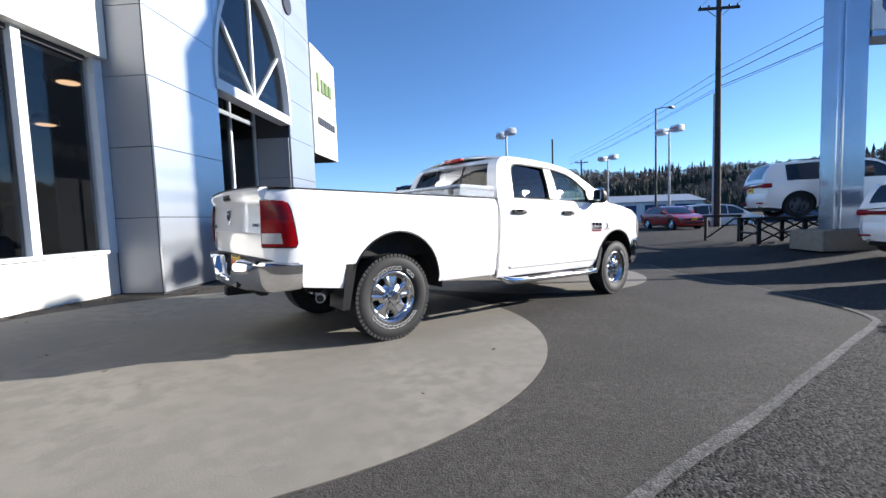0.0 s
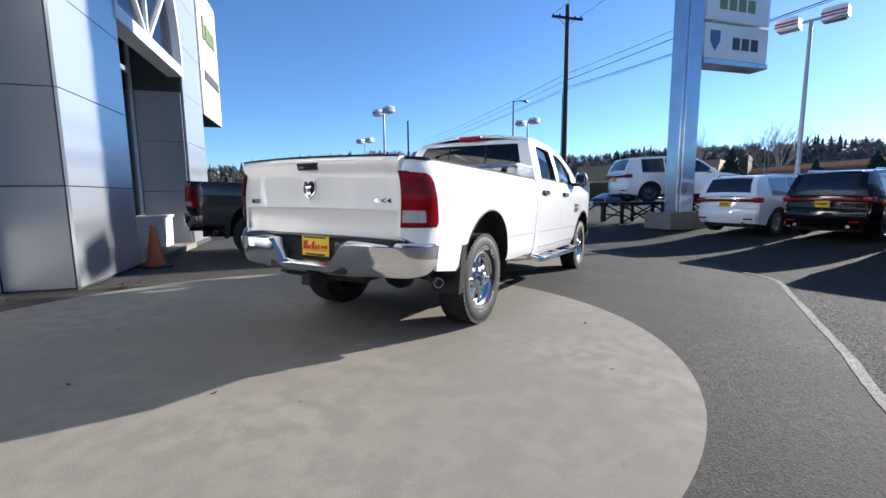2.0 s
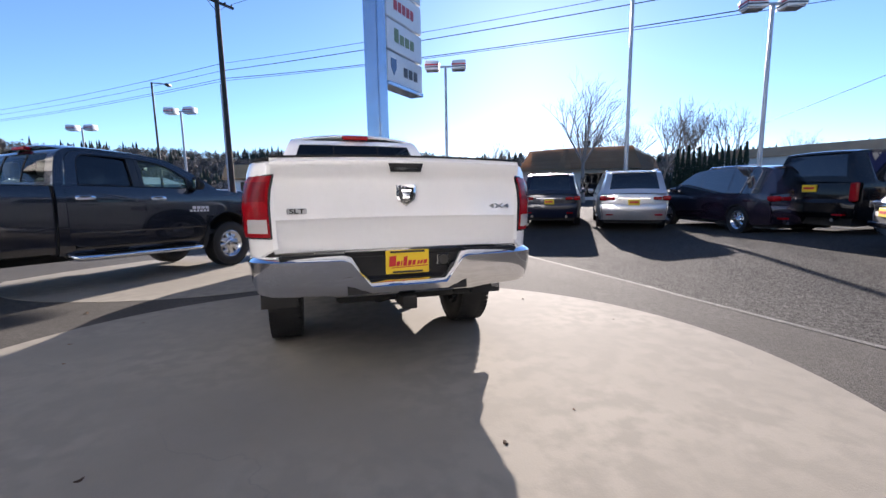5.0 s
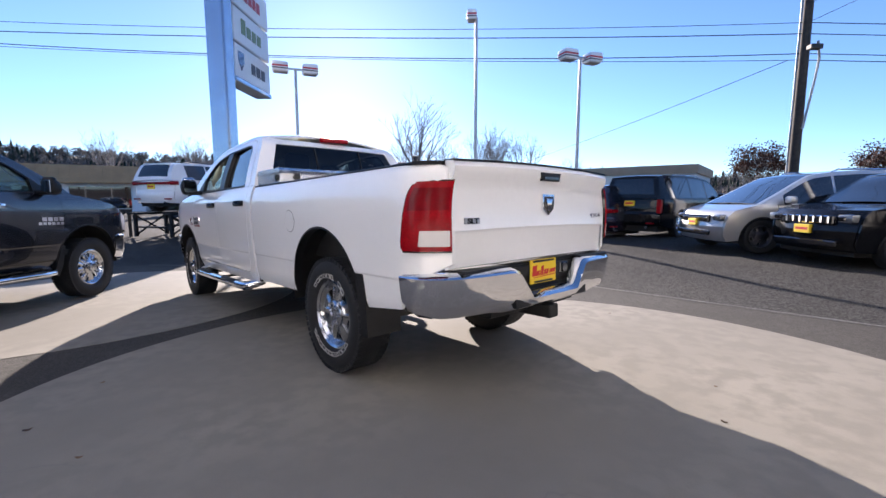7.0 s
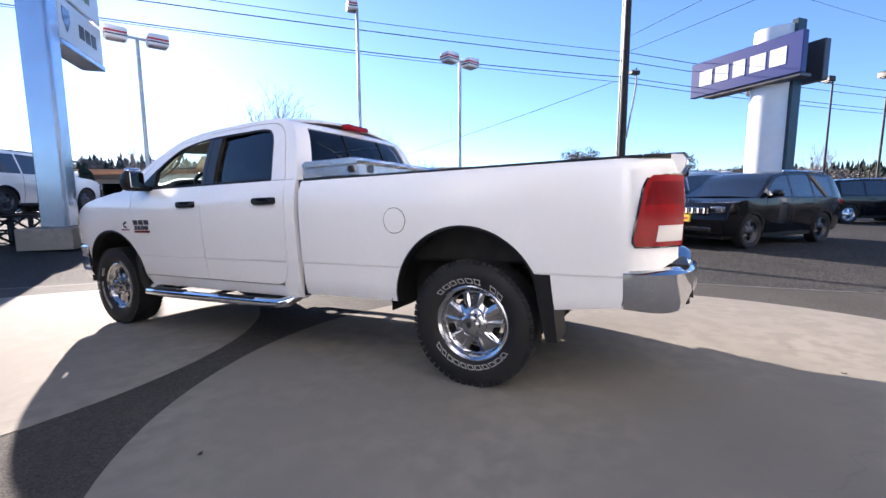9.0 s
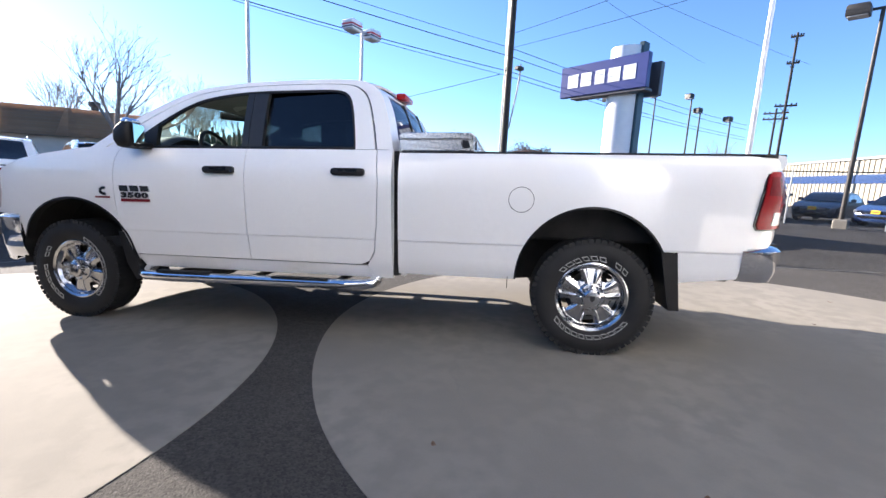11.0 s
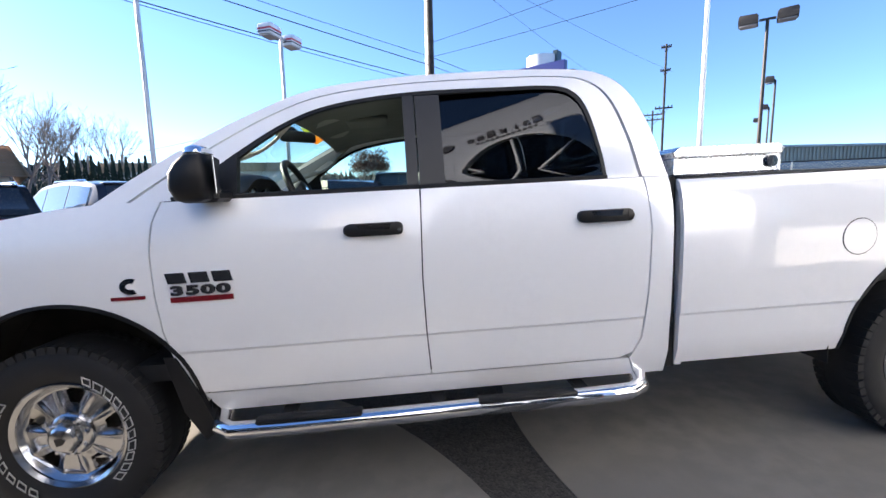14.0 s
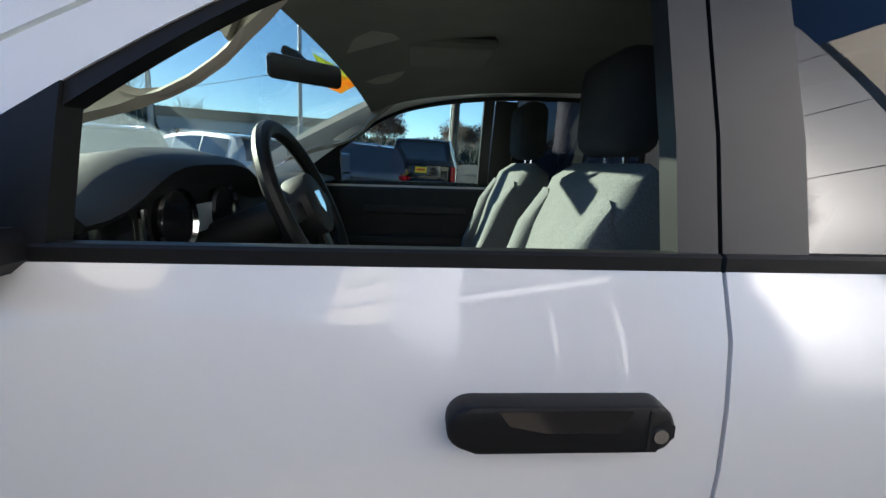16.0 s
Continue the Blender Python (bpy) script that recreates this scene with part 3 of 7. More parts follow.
DIAMOND = diamond_plate()
SIDE_W = [(0.40, 0.90), (0.50, 0.942), (0.60, 0.974), (0.768, 0.985), (0.780, 0.991), (1.0, 1.004), (1.2, 1.008), (1.32, 0.998), (1.38, 0.982), (1.42, 0.965), (1.45, 0.948), (1.50, 0.9365), (1.55, 0.9237), (1.60, 0.9098), (1.65, 0.8946), (1.70, 0.8782), (1.75, 0.8606), (1.80, 0.8417), (1.85, 0.8215), (1.90, 0.800), (1.97, 0.765), (2.1, 0.70)]
BED_W = [(0.40, 0.90), (0.50, 0.942), (0.60, 0.974), (0.768, 0.985), (0.780, 0.991), (1.0, 1.004), (1.2, 1.008), (1.29, 1.0), (1.36, 0.985), (1.40, 0.968), (1.425, 0.945)]


def side_y(x, z, bed=False):
    w = curve_at(BED_W if bed else SIDE_W, z)
    if x > 4.5:
        w -= 0.17 * ((x - 4.5) / 0.8) ** 2
    if x < -0.90:
        w -= 0.172 * ((-x - 0.90) / 0.30) ** 2.6
    return w


def on_side(x, z):
    return (x, side_y(x, z), z)


def on_bed(x, z):
    return (x, side_y(x, z, True), z)


def arc(cx, cz, rx, rz, a0, a1, n=20):
    return [(cx + rx * math.cos(radians(a0 + (a1 - a0) * k / n)), cz + rz * math.sin(radians(a0 + (a1 - a0) * k / n))) for k in range(n + 1)]


def disc_on(x, z, r, out, at, n=28, depth=0.006):
    bm = bmesh.new()
    ring = []
    for k in range(n):
        a = 2 * math.pi * k / n
        p = Vector(at(x + r * math.cos(a), z + r * math.sin(a)))
        ring.append((bm.verts.new(p + Vector((0, out, 0))), bm.verts.new(p + Vector((0, out - depth, 0)))))
    bm.faces.new([a for a, _ in ring])
    for k in range(n):
        a, b = ring[k], ring[(k + 1) % n]
        bm.faces.new((a[0], a[1], b[1], b[0]))
    return bm


def text_bm(body, size, depth, m, bold=0.0):
    cu = bpy.data.curves.new("lettering", "FONT")
    cu.body, cu.size, cu.extrude, cu.align_x, cu.offset = body, size, depth / 2, "CENTER", bold
    ob = bpy.data.objects.new("lettering", cu)
    scene.collection.objects.link(ob)
    me = bpy.data.meshes.new_from_object(ob.evaluated_get(bpy.context.evaluated_depsgraph_get()))
    bpy.data.objects.remove(ob)
    bm = bmesh.new()
    bm.from_mesh(me)
    bmesh.ops.transform(bm, matrix=m, verts=bm.verts)
    return bm


def strip_bm(a, b, thick=0.02):
    """A band between two lines of points on the cab's side."""
    rows = []
    for p, q in zip(a, b):
        rows.append([on_side(p[0] + (q[0] - p[0]) * k / 3, p[1] + (q[1] - p[1]) * k / 3) for k in range(4)])
    bm = grid_bm(rows)
    top = bm.faces[:]
    push = Vector((0, -thick, 0))
    old = {v: bm.verts.new(v.co + push) for v in bm.verts[:]}
    rim = [e for e in bm.edges if len(e.link_faces) == 1]
    for f in top:
        bm.faces.new([old[v] for v in reversed(f.verts)])
    for e in rim:
        bm.faces.new((e.verts[0], e.verts[1], old[e.verts[1]], old[e.verts[0]]))
    return bm


WHEELS = {}


def wheel(parent, x, y, side, chrome=True, r=0.426, rim=0.252, w=0.27, spokes=5, paint=None, letters=True, z=None, spin=0.0):
    """A wheel with tyre, rim, hub cap and nuts; side is +1 on the left, -1 on the right; its outer face looks along side * y."""
    z = r if z is None else z
    paint = paint or (WHEELCHROME if chrome else RIM)
    m = Matrix.Translation((x, y, z)) @ Matrix.Rotation(0 if side > 0 else math.pi, 4, "Z") @ Matrix.Rotation(spin, 4, "Y")
    h = w / 2
    key = (r, rim, w, spokes, paint.name, letters)
    if key in WHEELS:
        wh = copy_thing(WHEELS[key], m)
        wh.parent = parent
        return wh
    wh = empty("wheel", m, "", "")
    WHEELS[key] = wh
    wh.parent = parent
    prof = [(-h * 0.72, rim), (-h * 0.9, rim + 0.03), (-h, rim + 0.085), (-h * 0.96, r - 0.045), (-h * 0.84, r - 0.012), (-h * 0.7, r), (h * 0.7, r), (h * 0.84, r - 0.012), (h * 0.96, r - 0.045), (h, rim + 0.085), (h * 0.9, rim + 0.03), (h * 0.72, rim)]
    bm = lathe_bm(prof, n=56, close=True)
    part("tyre", bm, RUBBER, wh, "black all-terrain tyre", angle=40)
    # shoulder blocks of the tread
    bm = bmesh.new()
    for k in range(58):
        a = 2 * math.pi * k / 58
        for s in (-1, 1):
            y0, y1 = s * h * 0.45, s * h * 0.93
            turn = Matrix.Rotation(a + (0.07 if s > 0 else 0), 3, "Y")
            vs = [bm.verts.new(turn @ Vector((x, yy, zz))) for zz in (r - 0.03, r + 0.0015) for x, yy in ((-0.018, y0), (0.018, y0), (0.017, y1), (-0.017, y1))]
            for q in ((4, 5, 6, 7), (0, 1, 5, 4), (1, 2, 6, 5), (2, 3, 7, 6), (3, 0, 4, 7)):
                bm.faces.new([vs[j] for j in q])
    tagged(part("tread", bm, RUBBER, wh, smooth=False), kind="stuff")
    part("rim", lathe_bm([(h * 0.78, rim + 0.004), (h * 0.80, rim - 0.004), (h * 0.70, rim - 0.02), (-h * 0.6, rim - 0.03), (-h * 0.75, rim), (-h * 0.6, rim + 0.003), (h * 0.6, rim + 0.003)], n=48, close=True), paint, wh)
    # spoked face with rounded windows
    bm = bmesh.new()
    nr, seg = (40, 48) if letters else (24, 20)
    na = spokes * seg
    radii = [0.03 + (rim - 0.042) * k / nr for k in range(nr + 1)]
    front = {}
    for i, rr in enumerate(radii):
        u = rr / rim
        for k in range(na):
            a = 2 * math.pi * k / na + radians(54)
            ph = abs((k % seg) - seg / 2) / (seg / 2)
            bulge = math.exp(-((ph - 0.42) / 0.13) ** 2) * max(0.0, 1 - ((u - 0.64) / 0.28) ** 2)
            yy = h * 0.56 - 0.035 * max(0, u - 0.35) + 0.010 * bulge - 0.014 * math.exp(-(((1 - ph) / 0.4) ** 2)) * max(0.0, 1 - ((u - 0.66) / 0.26) ** 2) + 0.04 * max(0.0, (u - 0.84) / 0.1)
            front[i, k] = bm.verts.new((rr * math.cos(a), yy, rr * math.sin(a)))
    fs = []
    for i in range(nr):
        u = (radii[i] + radii[i + 1]) / 2 / rim
        for k in range(na):
            ph = 1 - abs((k % seg) + 0.5 - seg / 2) / (seg / 2)
            if ((u - 0.69) / 0.13) ** 6 + (ph / (0.31 + 0.45 * (u - 0.69))) ** 6 < 1:
                continue
            fs.append(bm.faces.new((front[i, k], front[i, (k + 1) % na], front[i + 1, (k + 1) % na], front[i + 1, k])))
    bmesh.ops.recalc_face_normals(bm, faces=fs)
    if sum(f.normal.y for f in fs) < 0:
        bmesh.ops.reverse_faces(bm, faces=fs)
    bmesh.ops.solidify(bm, geom=fs, thickness=0.035)
    bmesh.ops.delete(bm, geom=[v for v in bm.verts if not v.link_faces], context="VERTS")
    part("spokes", bm, paint, wh, angle=65)
    part("brake_disc", lathe_bm([(-0.02, 0.17), (0.0, 0.17), (0.0, 0.05)], n=32), UNDER, wh)
    cap = part("hub_cap", lathe_bm([(h * 0.45, 0.41 * rim), (h * 0.66, 0.395 * rim), (h * 0.74, 0.34 * rim), (h * 0.78, 0.27 * rim), (h * 1.0, 0.25 * rim), (h * 1.07, 0.20 * rim), (h * 1.10, 0.06 * rim)], n=36), paint, wh, angle=28)
    part("hub_emblem", prism_bm([(-0.018, 0.022), (0.018, 0.022), (0.016, -0.008), (0, -0.024), (-0.016, -0.008)], h * 1.08, h * 1.115), TRIM if letters else paint, cap)
    if letters:
        for k in range(8):
            a = 2 * math.pi * k / 8
            part("wheel_nut", cyl_bm((0.083 * math.cos(a), h * 0.6, 0.083 * math.sin(a)), (0.083 * math.cos(a), h * 0.86, 0.083 * math.sin(a)), 0.012, 0.009, 8), paint, cap)
        bm = bmesh.new()
        rm, hh = rim + 0.040, 0.0165
        for a0, count, step in ((90, 9, 11.5), (270, 11, 10.5)):
            for k in range(count):
                if count == 9 and k == 6:
                    continue
                c = radians(a0 + (k - (count - 1) / 2) * step)
                wd = 0.066 + 0.012 * ((k * 5) % 3) / 2
                lines = ((rm + hh - 0.005, rm + hh, -wd, wd), (rm - hh, rm - hh + 0.005, -wd, wd), (rm - hh + 0.005, rm + hh - 0.005, -wd, -wd + 0.014), (rm - hh + 0.005, rm + hh - 0.005, wd - 0.014, wd))
                for j, (r0, r1, da0, da1) in enumerate(lines):
                    q = []
                    for rr, da in ((r0, da0), (r0, da1), (r1, da1), (r1, da0)):
                        da -= 1.6 * (rr - rm)
                        q.append(bm.verts.new((rr * math.cos(c + da), h * 0.955 + 0.0035, rr * math.sin(c + da))))
                    bm.faces.new(q)
        bmesh.ops.recalc_face_normals(bm, faces=bm.faces)
        bmesh.ops.solidify(bm, geom=bm.faces[:], thickness=0.004)
        tagged(part("sidewall_lettering", bm, LETTER, wh, "raised white outline bars on the sidewall", smooth=False), kind="stuff")
    return wh


def build_pickup(m, paint, label, hero=True):
    t = empty("pickup_truck", m, label, "pickup truck")
    # bed sides
    arch_r = arc(0.03, 0.52, 0.53, 0.545, 0, 180, 26)
    bed = [(1.422, 0.52), (1.418, 1.42), (-1.13, 1.42), (-1.165, 1.39), (-1.188, 1.31), (-1.196, 1.15), (-1.196, 0.87), (-1.12, 0.82), (-0.96, 0.81), (-0.92, 0.60), (-0.55, 0.555)] + arch_r[::-1]
    for ob in both("bed_side", panel_bm(bed, on_bed, 0.05, 0.03, creases=(0.768, 0.780)), paint, t, angle=22):
        s = 1 if ob.data.vertices[0].co.y > 0 else -1
        if s > 0:
            part("fuel_door_gap", disc_on(0.53, 1.10, 0.090, 0.0015, on_bed), TRIM, ob)
            part("fuel_door", disc_on(0.53, 1.10, 0.086, 0.003, on_bed), paint, ob, "round fuel filler door")
    lip_in = [(0.03 + (p[0] - 0.03) * 0.975, 0.52 + (p[1] - 0.52) * 0.975) for p in arch_r]
    both("wheel_arch_lip", grid_bm([[(p[0], side_y(*p, True) + 0.004, p[1]), (q[0], side_y(*q, True) + 0.006, q[1]), (q[0], side_y(*q, True) - 0.06, q[1])] for p, q in zip(arch_r, lip_in)], 0.006), BLACK, t)
    both("bed_rail_cap", box_bm(-1.02, 1.412, 0.855, 0.955, 1.462, 1.482, 0.008), BLACK, t)
    both("bed_inner_wall", box_bm(-1.13, 1.425, 0.79, 0.84, 1.10, 1.462), paint, t)
    both("bed_rail_end", prism_bm([(-1.02, 0.855), (-1.02, 0.955), (-1.08, 0.93), (-1.13, 0.888), (-1.15, 0.845), (-1.14, 0.82)], 1.462, 1.482, "z"), BLACK, t)
    part("bed_floor", box_bm(-1.2, 1.435, -0.56, 0.56, 0.74, 0.80), UNDER, t)
    both("wheel_house", box_bm(-0.62, 0.66, 0.56, 0.80, 0.80, 1.12, 0.02), UNDER, t)
    part("bed_bulkhead", box_bm(1.375, 1.408, -0.93, 0.93, 0.55, 1.462), paint, t)
    # tailgate
    prof = [(-1.190, 0.895), (-1.215, 0.905), (-1.223, 0.96), (-1.226, 1.09), (-1.241, 1.112), (-1.237, 1.135), (-1.231, 1.20), (-1.231, 1.33), (-1.240, 1.39), (-1.262, 1.425), (-1.267, 1.465), (-1.252, 1.492), (-1.205, 1.498), (-1.175, 1.49), (-1.175, 0.895)]
    rows = [[(px + 0.042 * (y / 0.8) ** 2, y, pz - 0.012 * (y / 0.8) ** 2) for px, pz in prof] for y in [-0.826 + 1.652 * k / 24 for k in range(25)]]
    bm = grid_bm(rows, closed=True)
    bm.faces.new([v for v in bm.verts[: len(prof)]])
    bm.verts.ensure_lookup_table()
    bm.faces.new([bm.verts[len(prof) * 24 + k] for k in range(len(prof))][::-1])
    gate = part("tailgate", bm, paint, t)
    part("gate_cap", grid_bm([[(-1.260 + 0.042 * (y / 0.8) ** 2, y, 1.502 - 0.012 * (y / 0.8) ** 2), (-1.175 + 0.042 * (y / 0.8) ** 2, y, 1.504 - 0.012 * (y / 0.8) ** 2)] for y in [-0.826 + 1.652 * k / 20 for k in range(21)]], 0.012), BLACK, gate)
    hb = part("gate_handle", prism_bm([(-0.115, 1.452), (0.115, 1.452), (0.098, 1.398), (-0.098, 1.398)], -1.268, -1.235, "x", bevel=0.004), BLACK, gate, "black tailgate handle")
    part("handle_grip", box_bm(-1.274, -1.268, -0.08, 0.08, 1.408, 1.425), GLOSSBLACK, hb)
    shield = [(-0.066, 1.315), (0.066, 1.315), (0.066, 1.25), (0.055, 1.215), (0.0, 1.175), (-0.055, 1.215), (-0.066, 1.25)]
    bd = part("tailgate_emblem", prism_bm(shield, -1.250, -1.228, "x", bevel=0.005), CHROME, gate, "chrome shield emblem")
    part("emblem_field", prism_bm([(p[0] * 0.78, 1.245 + (p[1] - 1.245) * 0.78) for p in shield], -1.253, -1.248, "x"), GLOSSBLACK, bd)
    part("emblem_relief", prism_bm([(-0.038, 1.285), (0.038, 1.285), (0.02, 1.25), (0.026, 1.215), (0.0, 1.20), (-0.026, 1.215), (-0.02, 1.25)], -1.257, -1.251, "x", bevel=0.002), CHROME, bd)
    if hero:
        part("drive_badge", text_bm("4X4", 0.062, 0.010, Matrix.Translation((-1.204, -0.682, 1.155)) @ Matrix(((0, 0, 1, 0), (-1, 0, 0, 0), (0, 1, 0, 0), (0, 0, 0, 1))) @ Matrix.Diagonal((1.55, 0.72, 1, 1)), 0.001), CHROME, gate, "chrome 4X4 badge", smooth=False)
        tb_ = part("trim_badge", box_bm(-1.213, -1.196, 0.622, 0.742, 1.136, 1.172, 0.004), SILVER, gate, "small silver trim badge", smooth=False)
        part("badge_letters", text_bm("SLT", 0.040, 0.004, Matrix.Translation((-1.2145, 0.682, 1.140)) @ Matrix(((0, 0, 1, 0), (-1, 0, 0, 0), (0, 1, 0, 0), (0, 0, 0, 1))) @ Matrix.Diagonal((1.45, 1, 1, 1)), 0.001), GLOSSBLACK, tb_, smooth=False)
    # tail lamps

    def lamp_row(z, x_front, x_back, out, n=26):
        """Points across the lamp at one height, set off outwards from the wrapped corner."""
        row = []
        for k in range(n + 1):
            x = x_front + (x_back - x_front) * k / n
            y = side_y(x, z, True)
            d = Vector((-0.01, side_y(x - 0.005, z, True) - side_y(x + 0.005, z, True))).normalized()
            row.append((x + d.y * out, y - d.x * out, z))
        return row

    def lamp_edge(z):
        return curve_at([(0.99, -0.995), (1.005, -0.980), (1.03, -0.978), (1.30, -1.022), (1.345, -1.036), (1.37, -1.06)], z)

    def lamp_bm(z0, z1, inset, out, back=-1.198, front=None, n=14):
        zs = [z0 + (z1 - z0) * k / n for k in range(n + 1)]
        return grid_bm([lamp_row(z, (front(z) if front else lamp_edge(z)) - inset, back, out + 0.010 * math.sin(math.pi * (z - 0.95) / 0.47)) for z in zs], 0.02)

    for s in (1, -1):
        def sided(b):
            return b if s > 0 else mirror_bm(b)
        tl = part("tail_lamp", sided(lamp_bm(0.995, 1.370, 0.0, 0.014)), RED, t, "red tail lamp with clear reverse lens", angle=60)
        part("gasket", sided(lamp_bm(0.985, 1.380, -0.010, 0.006, -1.199)), GLOSSBLACK, tl, angle=60)
        part("reverse_lens", sided(lamp_bm(1.02, 1.105, 0.0, 0.018, -1.192, lambda z: -1.075 - 0.12 * (z - 1.02), 4)), CLEARLENS, tl, angle=60)
        part("brake_lens", sided(lamp_bm(1.215, 1.335, 0.02, 0.0165, -1.190, None, 6)), REDDEEP, tl, angle=60)
    # rear bumper
    path = [(-0.93, 0.985), (-1.02, 0.985), (-1.09, 0.972), (-1.155, 0.942), (-1.200, 0.895), (-1.234, 0.83), (-1.262, 0.74), (-1.282, 0.6), (-1.296, 0.46), (-1.301, 0.42), (-1.305, 0.37), (-1.309, 0.31), (-1.313, 0.25), (-1.318, 0.1)]
    path = path + [(x, -y) for x, y in reversed(path)]
    rows = []
    for k, (x, y) in enumerate(path):
        a, b = Vector(path[max(0, k - 1)]), Vector(path[min(len(path) - 1, k + 1)])
        d = (b - a).normalized()
        out = Vector((d.y, -d.x))
        out = out if out.dot(Vector((x + 0.3, y))) > 0 else -out
        ay = abs(y)
        top = 0.872 if ay > 0.38 else 0.700 if ay < 0.25 else 0.700 + 0.172 * (ay - 0.25) / 0.13
        low = 0.615 if ay > 0.5 else 0.60
        low += 0.02 * max(0, (x + 1.2) / 0.33) if x > -1.2 else 0
        mid = top - 0.35 * (top - low)
        row = []
        for o, z in ((-0.09, top - 0.002), (-0.035, top), (-0.008, top - 0.012), (0.012, top - 0.03), (0.006, mid), (-0.004, (mid + low) / 2), (-0.03, low + 0.012), (-0.06, low)):
            p = Vector((x, y)) + out * o
            row.append((p.x, p.y, z))
        rows.append(row)
    bump = part("rear_bumper", grid_bm(rows, 0.008), CHROME, t, "chrome step bumper with a dipped centre", angle=50)
    for y0, y1 in ((-0.80, -0.40), (0.40, 0.80)):
        part("step_pad", box_bm(-1.255, -1.13, y0, y1, 0.856, 0.880, 0.008), BLACK, bump, "black step pad")
    part("step_pad", box_bm(-1.19, -1.10, -0.40, 0.40, 0.862, 0.884, 0.006), BLACK, bump)
    part("plate_recess", prism_bm([(-1.30, 0.62), (-1.295, 0.688), (-1.21, 0.70), (-1.188, 0.72), (-1.182, 0.862), (-1.12, 0.862), (-1.12, 0.62)], -0.40, 0.40), BLACK, bump, smooth=False)
    plate = part("number_plate", box_bm(-1.207, -1.196, -0.160, 0.138, 0.724, 0.884, 0.006), YELLOW, bump, "yellow dealer plate with red script bar")
    part("plate_band", box_bm(-1.2085, -1.207, -0.13, 0.108, 0.866, 0.880), TRIM, plate, smooth=False)
    part("plate_band", box_bm(-1.2085, -1.207, -0.115, 0.093, 0.730, 0.744), TRIM, plate, smooth=False)
    bm = bmesh.new()
    for k, (y0, y1, z0, z1) in enumerate(((0.118, 0.072, 0.778, 0.848), (0.070, 0.046, 0.778, 0.812), (0.040, 0.030, 0.778, 0.814), (0.022, -0.004, 0.778, 0.842), (-0.010, -0.034, 0.780, 0.816), (-0.040, -0.062, 0.782, 0.816), (-0.074, -0.090, 0.786, 0.812), (-0.095, -0.112, 0.788, 0.814), (-0.117, -0.142, 0.788, 0.816))):
        prism_bm([(y1, z0), (y0, z0 - 0.003), (y0 - 0.006, z1 - 0.004), (y1 - 0.006, z1)], -1.2095, -1.207, "x", bm=bm)
    prism_bm([(-0.15, 0.772), (0.10, 0.764), (0.10, 0.768), (-0.15, 0.778)], -1.2095, -1.207, "x", bm=bm)
    part("plate_script", bm, REDINK, plate, smooth=False)
    hs = part("hitch_socket", box_bm(-1.205, -1.18, -0.315, -0.215, 0.765, 0.850, 0.01), GLOSSBLACK, bump, "black trailer socket")
    part("socket_cover", cyl_bm((-1.205, -0.265, 0.806), (-1.214, -0.265, 0.806), 0.032, n=20), TRIM, hs)
    part("tow_receiver", box_bm(-1.30, -0.9, -0.05, 0.05, 0.50, 0.59, 0.008), UNDER, t, "black tow receiver")
    part("hitch_bar", box_bm(-1.12, -1.04, -0.45, 0.45, 0.53, 0.60, 0.01), UNDER, t)
    # doors
    d_front = [(3.735, 1.437), (3.765, 1.35), (3.782, 1.24), (3.785, 1.05), (3.775, 0.88), (3.745, 0.74), (3.672, 0.578), (2.628, 0.578), (2.640, 0.80), (2.644, 1.04), (2.632, 1.437)]
    d_rear = [(2.626, 1.437), (2.638, 1.04), (2.634, 0.80), (2.622, 0.578), (1.715, 0.578), (1.65, 0.605), (1.61, 0.68), (1.588, 0.90), (1.578, 1.20), (1.592, 1.437)]
    doors = {}
    for nm, poly, hx in (("front", d_front, 2.840), ("rear", d_rear, 1.797)):
        for s, ob in zip((1, -1), both("door", panel_bm(poly, on_side, 0.08, 0.05, creases=(0.768, 0.780)), paint, t, angle=16)):
            doors[nm, s] = ob
            y = side_y(hx, 1.265)
            ring = arc(hx + 0.103, 1.276, 0.028, 0.024, 0, 90, 5) + arc(hx - 0.103, 1.277, 0.023, 0.023, 90, 180, 5) + arc(hx - 0.107, 1.263, 0.019, 0.018, 180, 270, 5) + arc(hx + 0.098, 1.270, 0.033, 0.025, 270, 360, 5)
            hd = part("door_handle", prism_bm(ring, min(s * (y - 0.012), s * (y + 0.028)), max(s * (y - 0.012), s * (y + 0.028)), bevel=0.006), BLACK if hero else CHROME, ob, "black door handle" if hero else "chrome door handle", angle=50)
            part("handle_recess", prism_bm([(hx - 0.075, 1.2965), (hx + 0.075, 1.2965), (hx + 0.062, 1.279), (hx + 0.02, 1.270), (hx - 0.068, 1.270)], min(s * (y + 0.024), s * (y + 0.0290)), max(s * (y + 0.024), s * (y + 0.0290))), GLOSSBLACK, hd)
            part("handle_end", box_bm(hx - 0.098, hx - 0.095, s * (y + 0.0265) - 0.0025, s * (y + 0.0265) + 0.0025, 1.250, 1.2965), UNDER, hd)
            if nm == "front" and s > 0:
                part("lock", cyl_bm((hx - 0.110, y + 0.020, 1.265), (hx - 0.110, y + 0.0300, 1.265), 0.0085, n=16), CHROME, hd)
    both("rocker_panel", panel_bm([(3.655, 0.570), (3.60, 0.47), (1.625, 0.475), (1.665, 0.570)], on_side, 0.1, 0.06), paint, t)
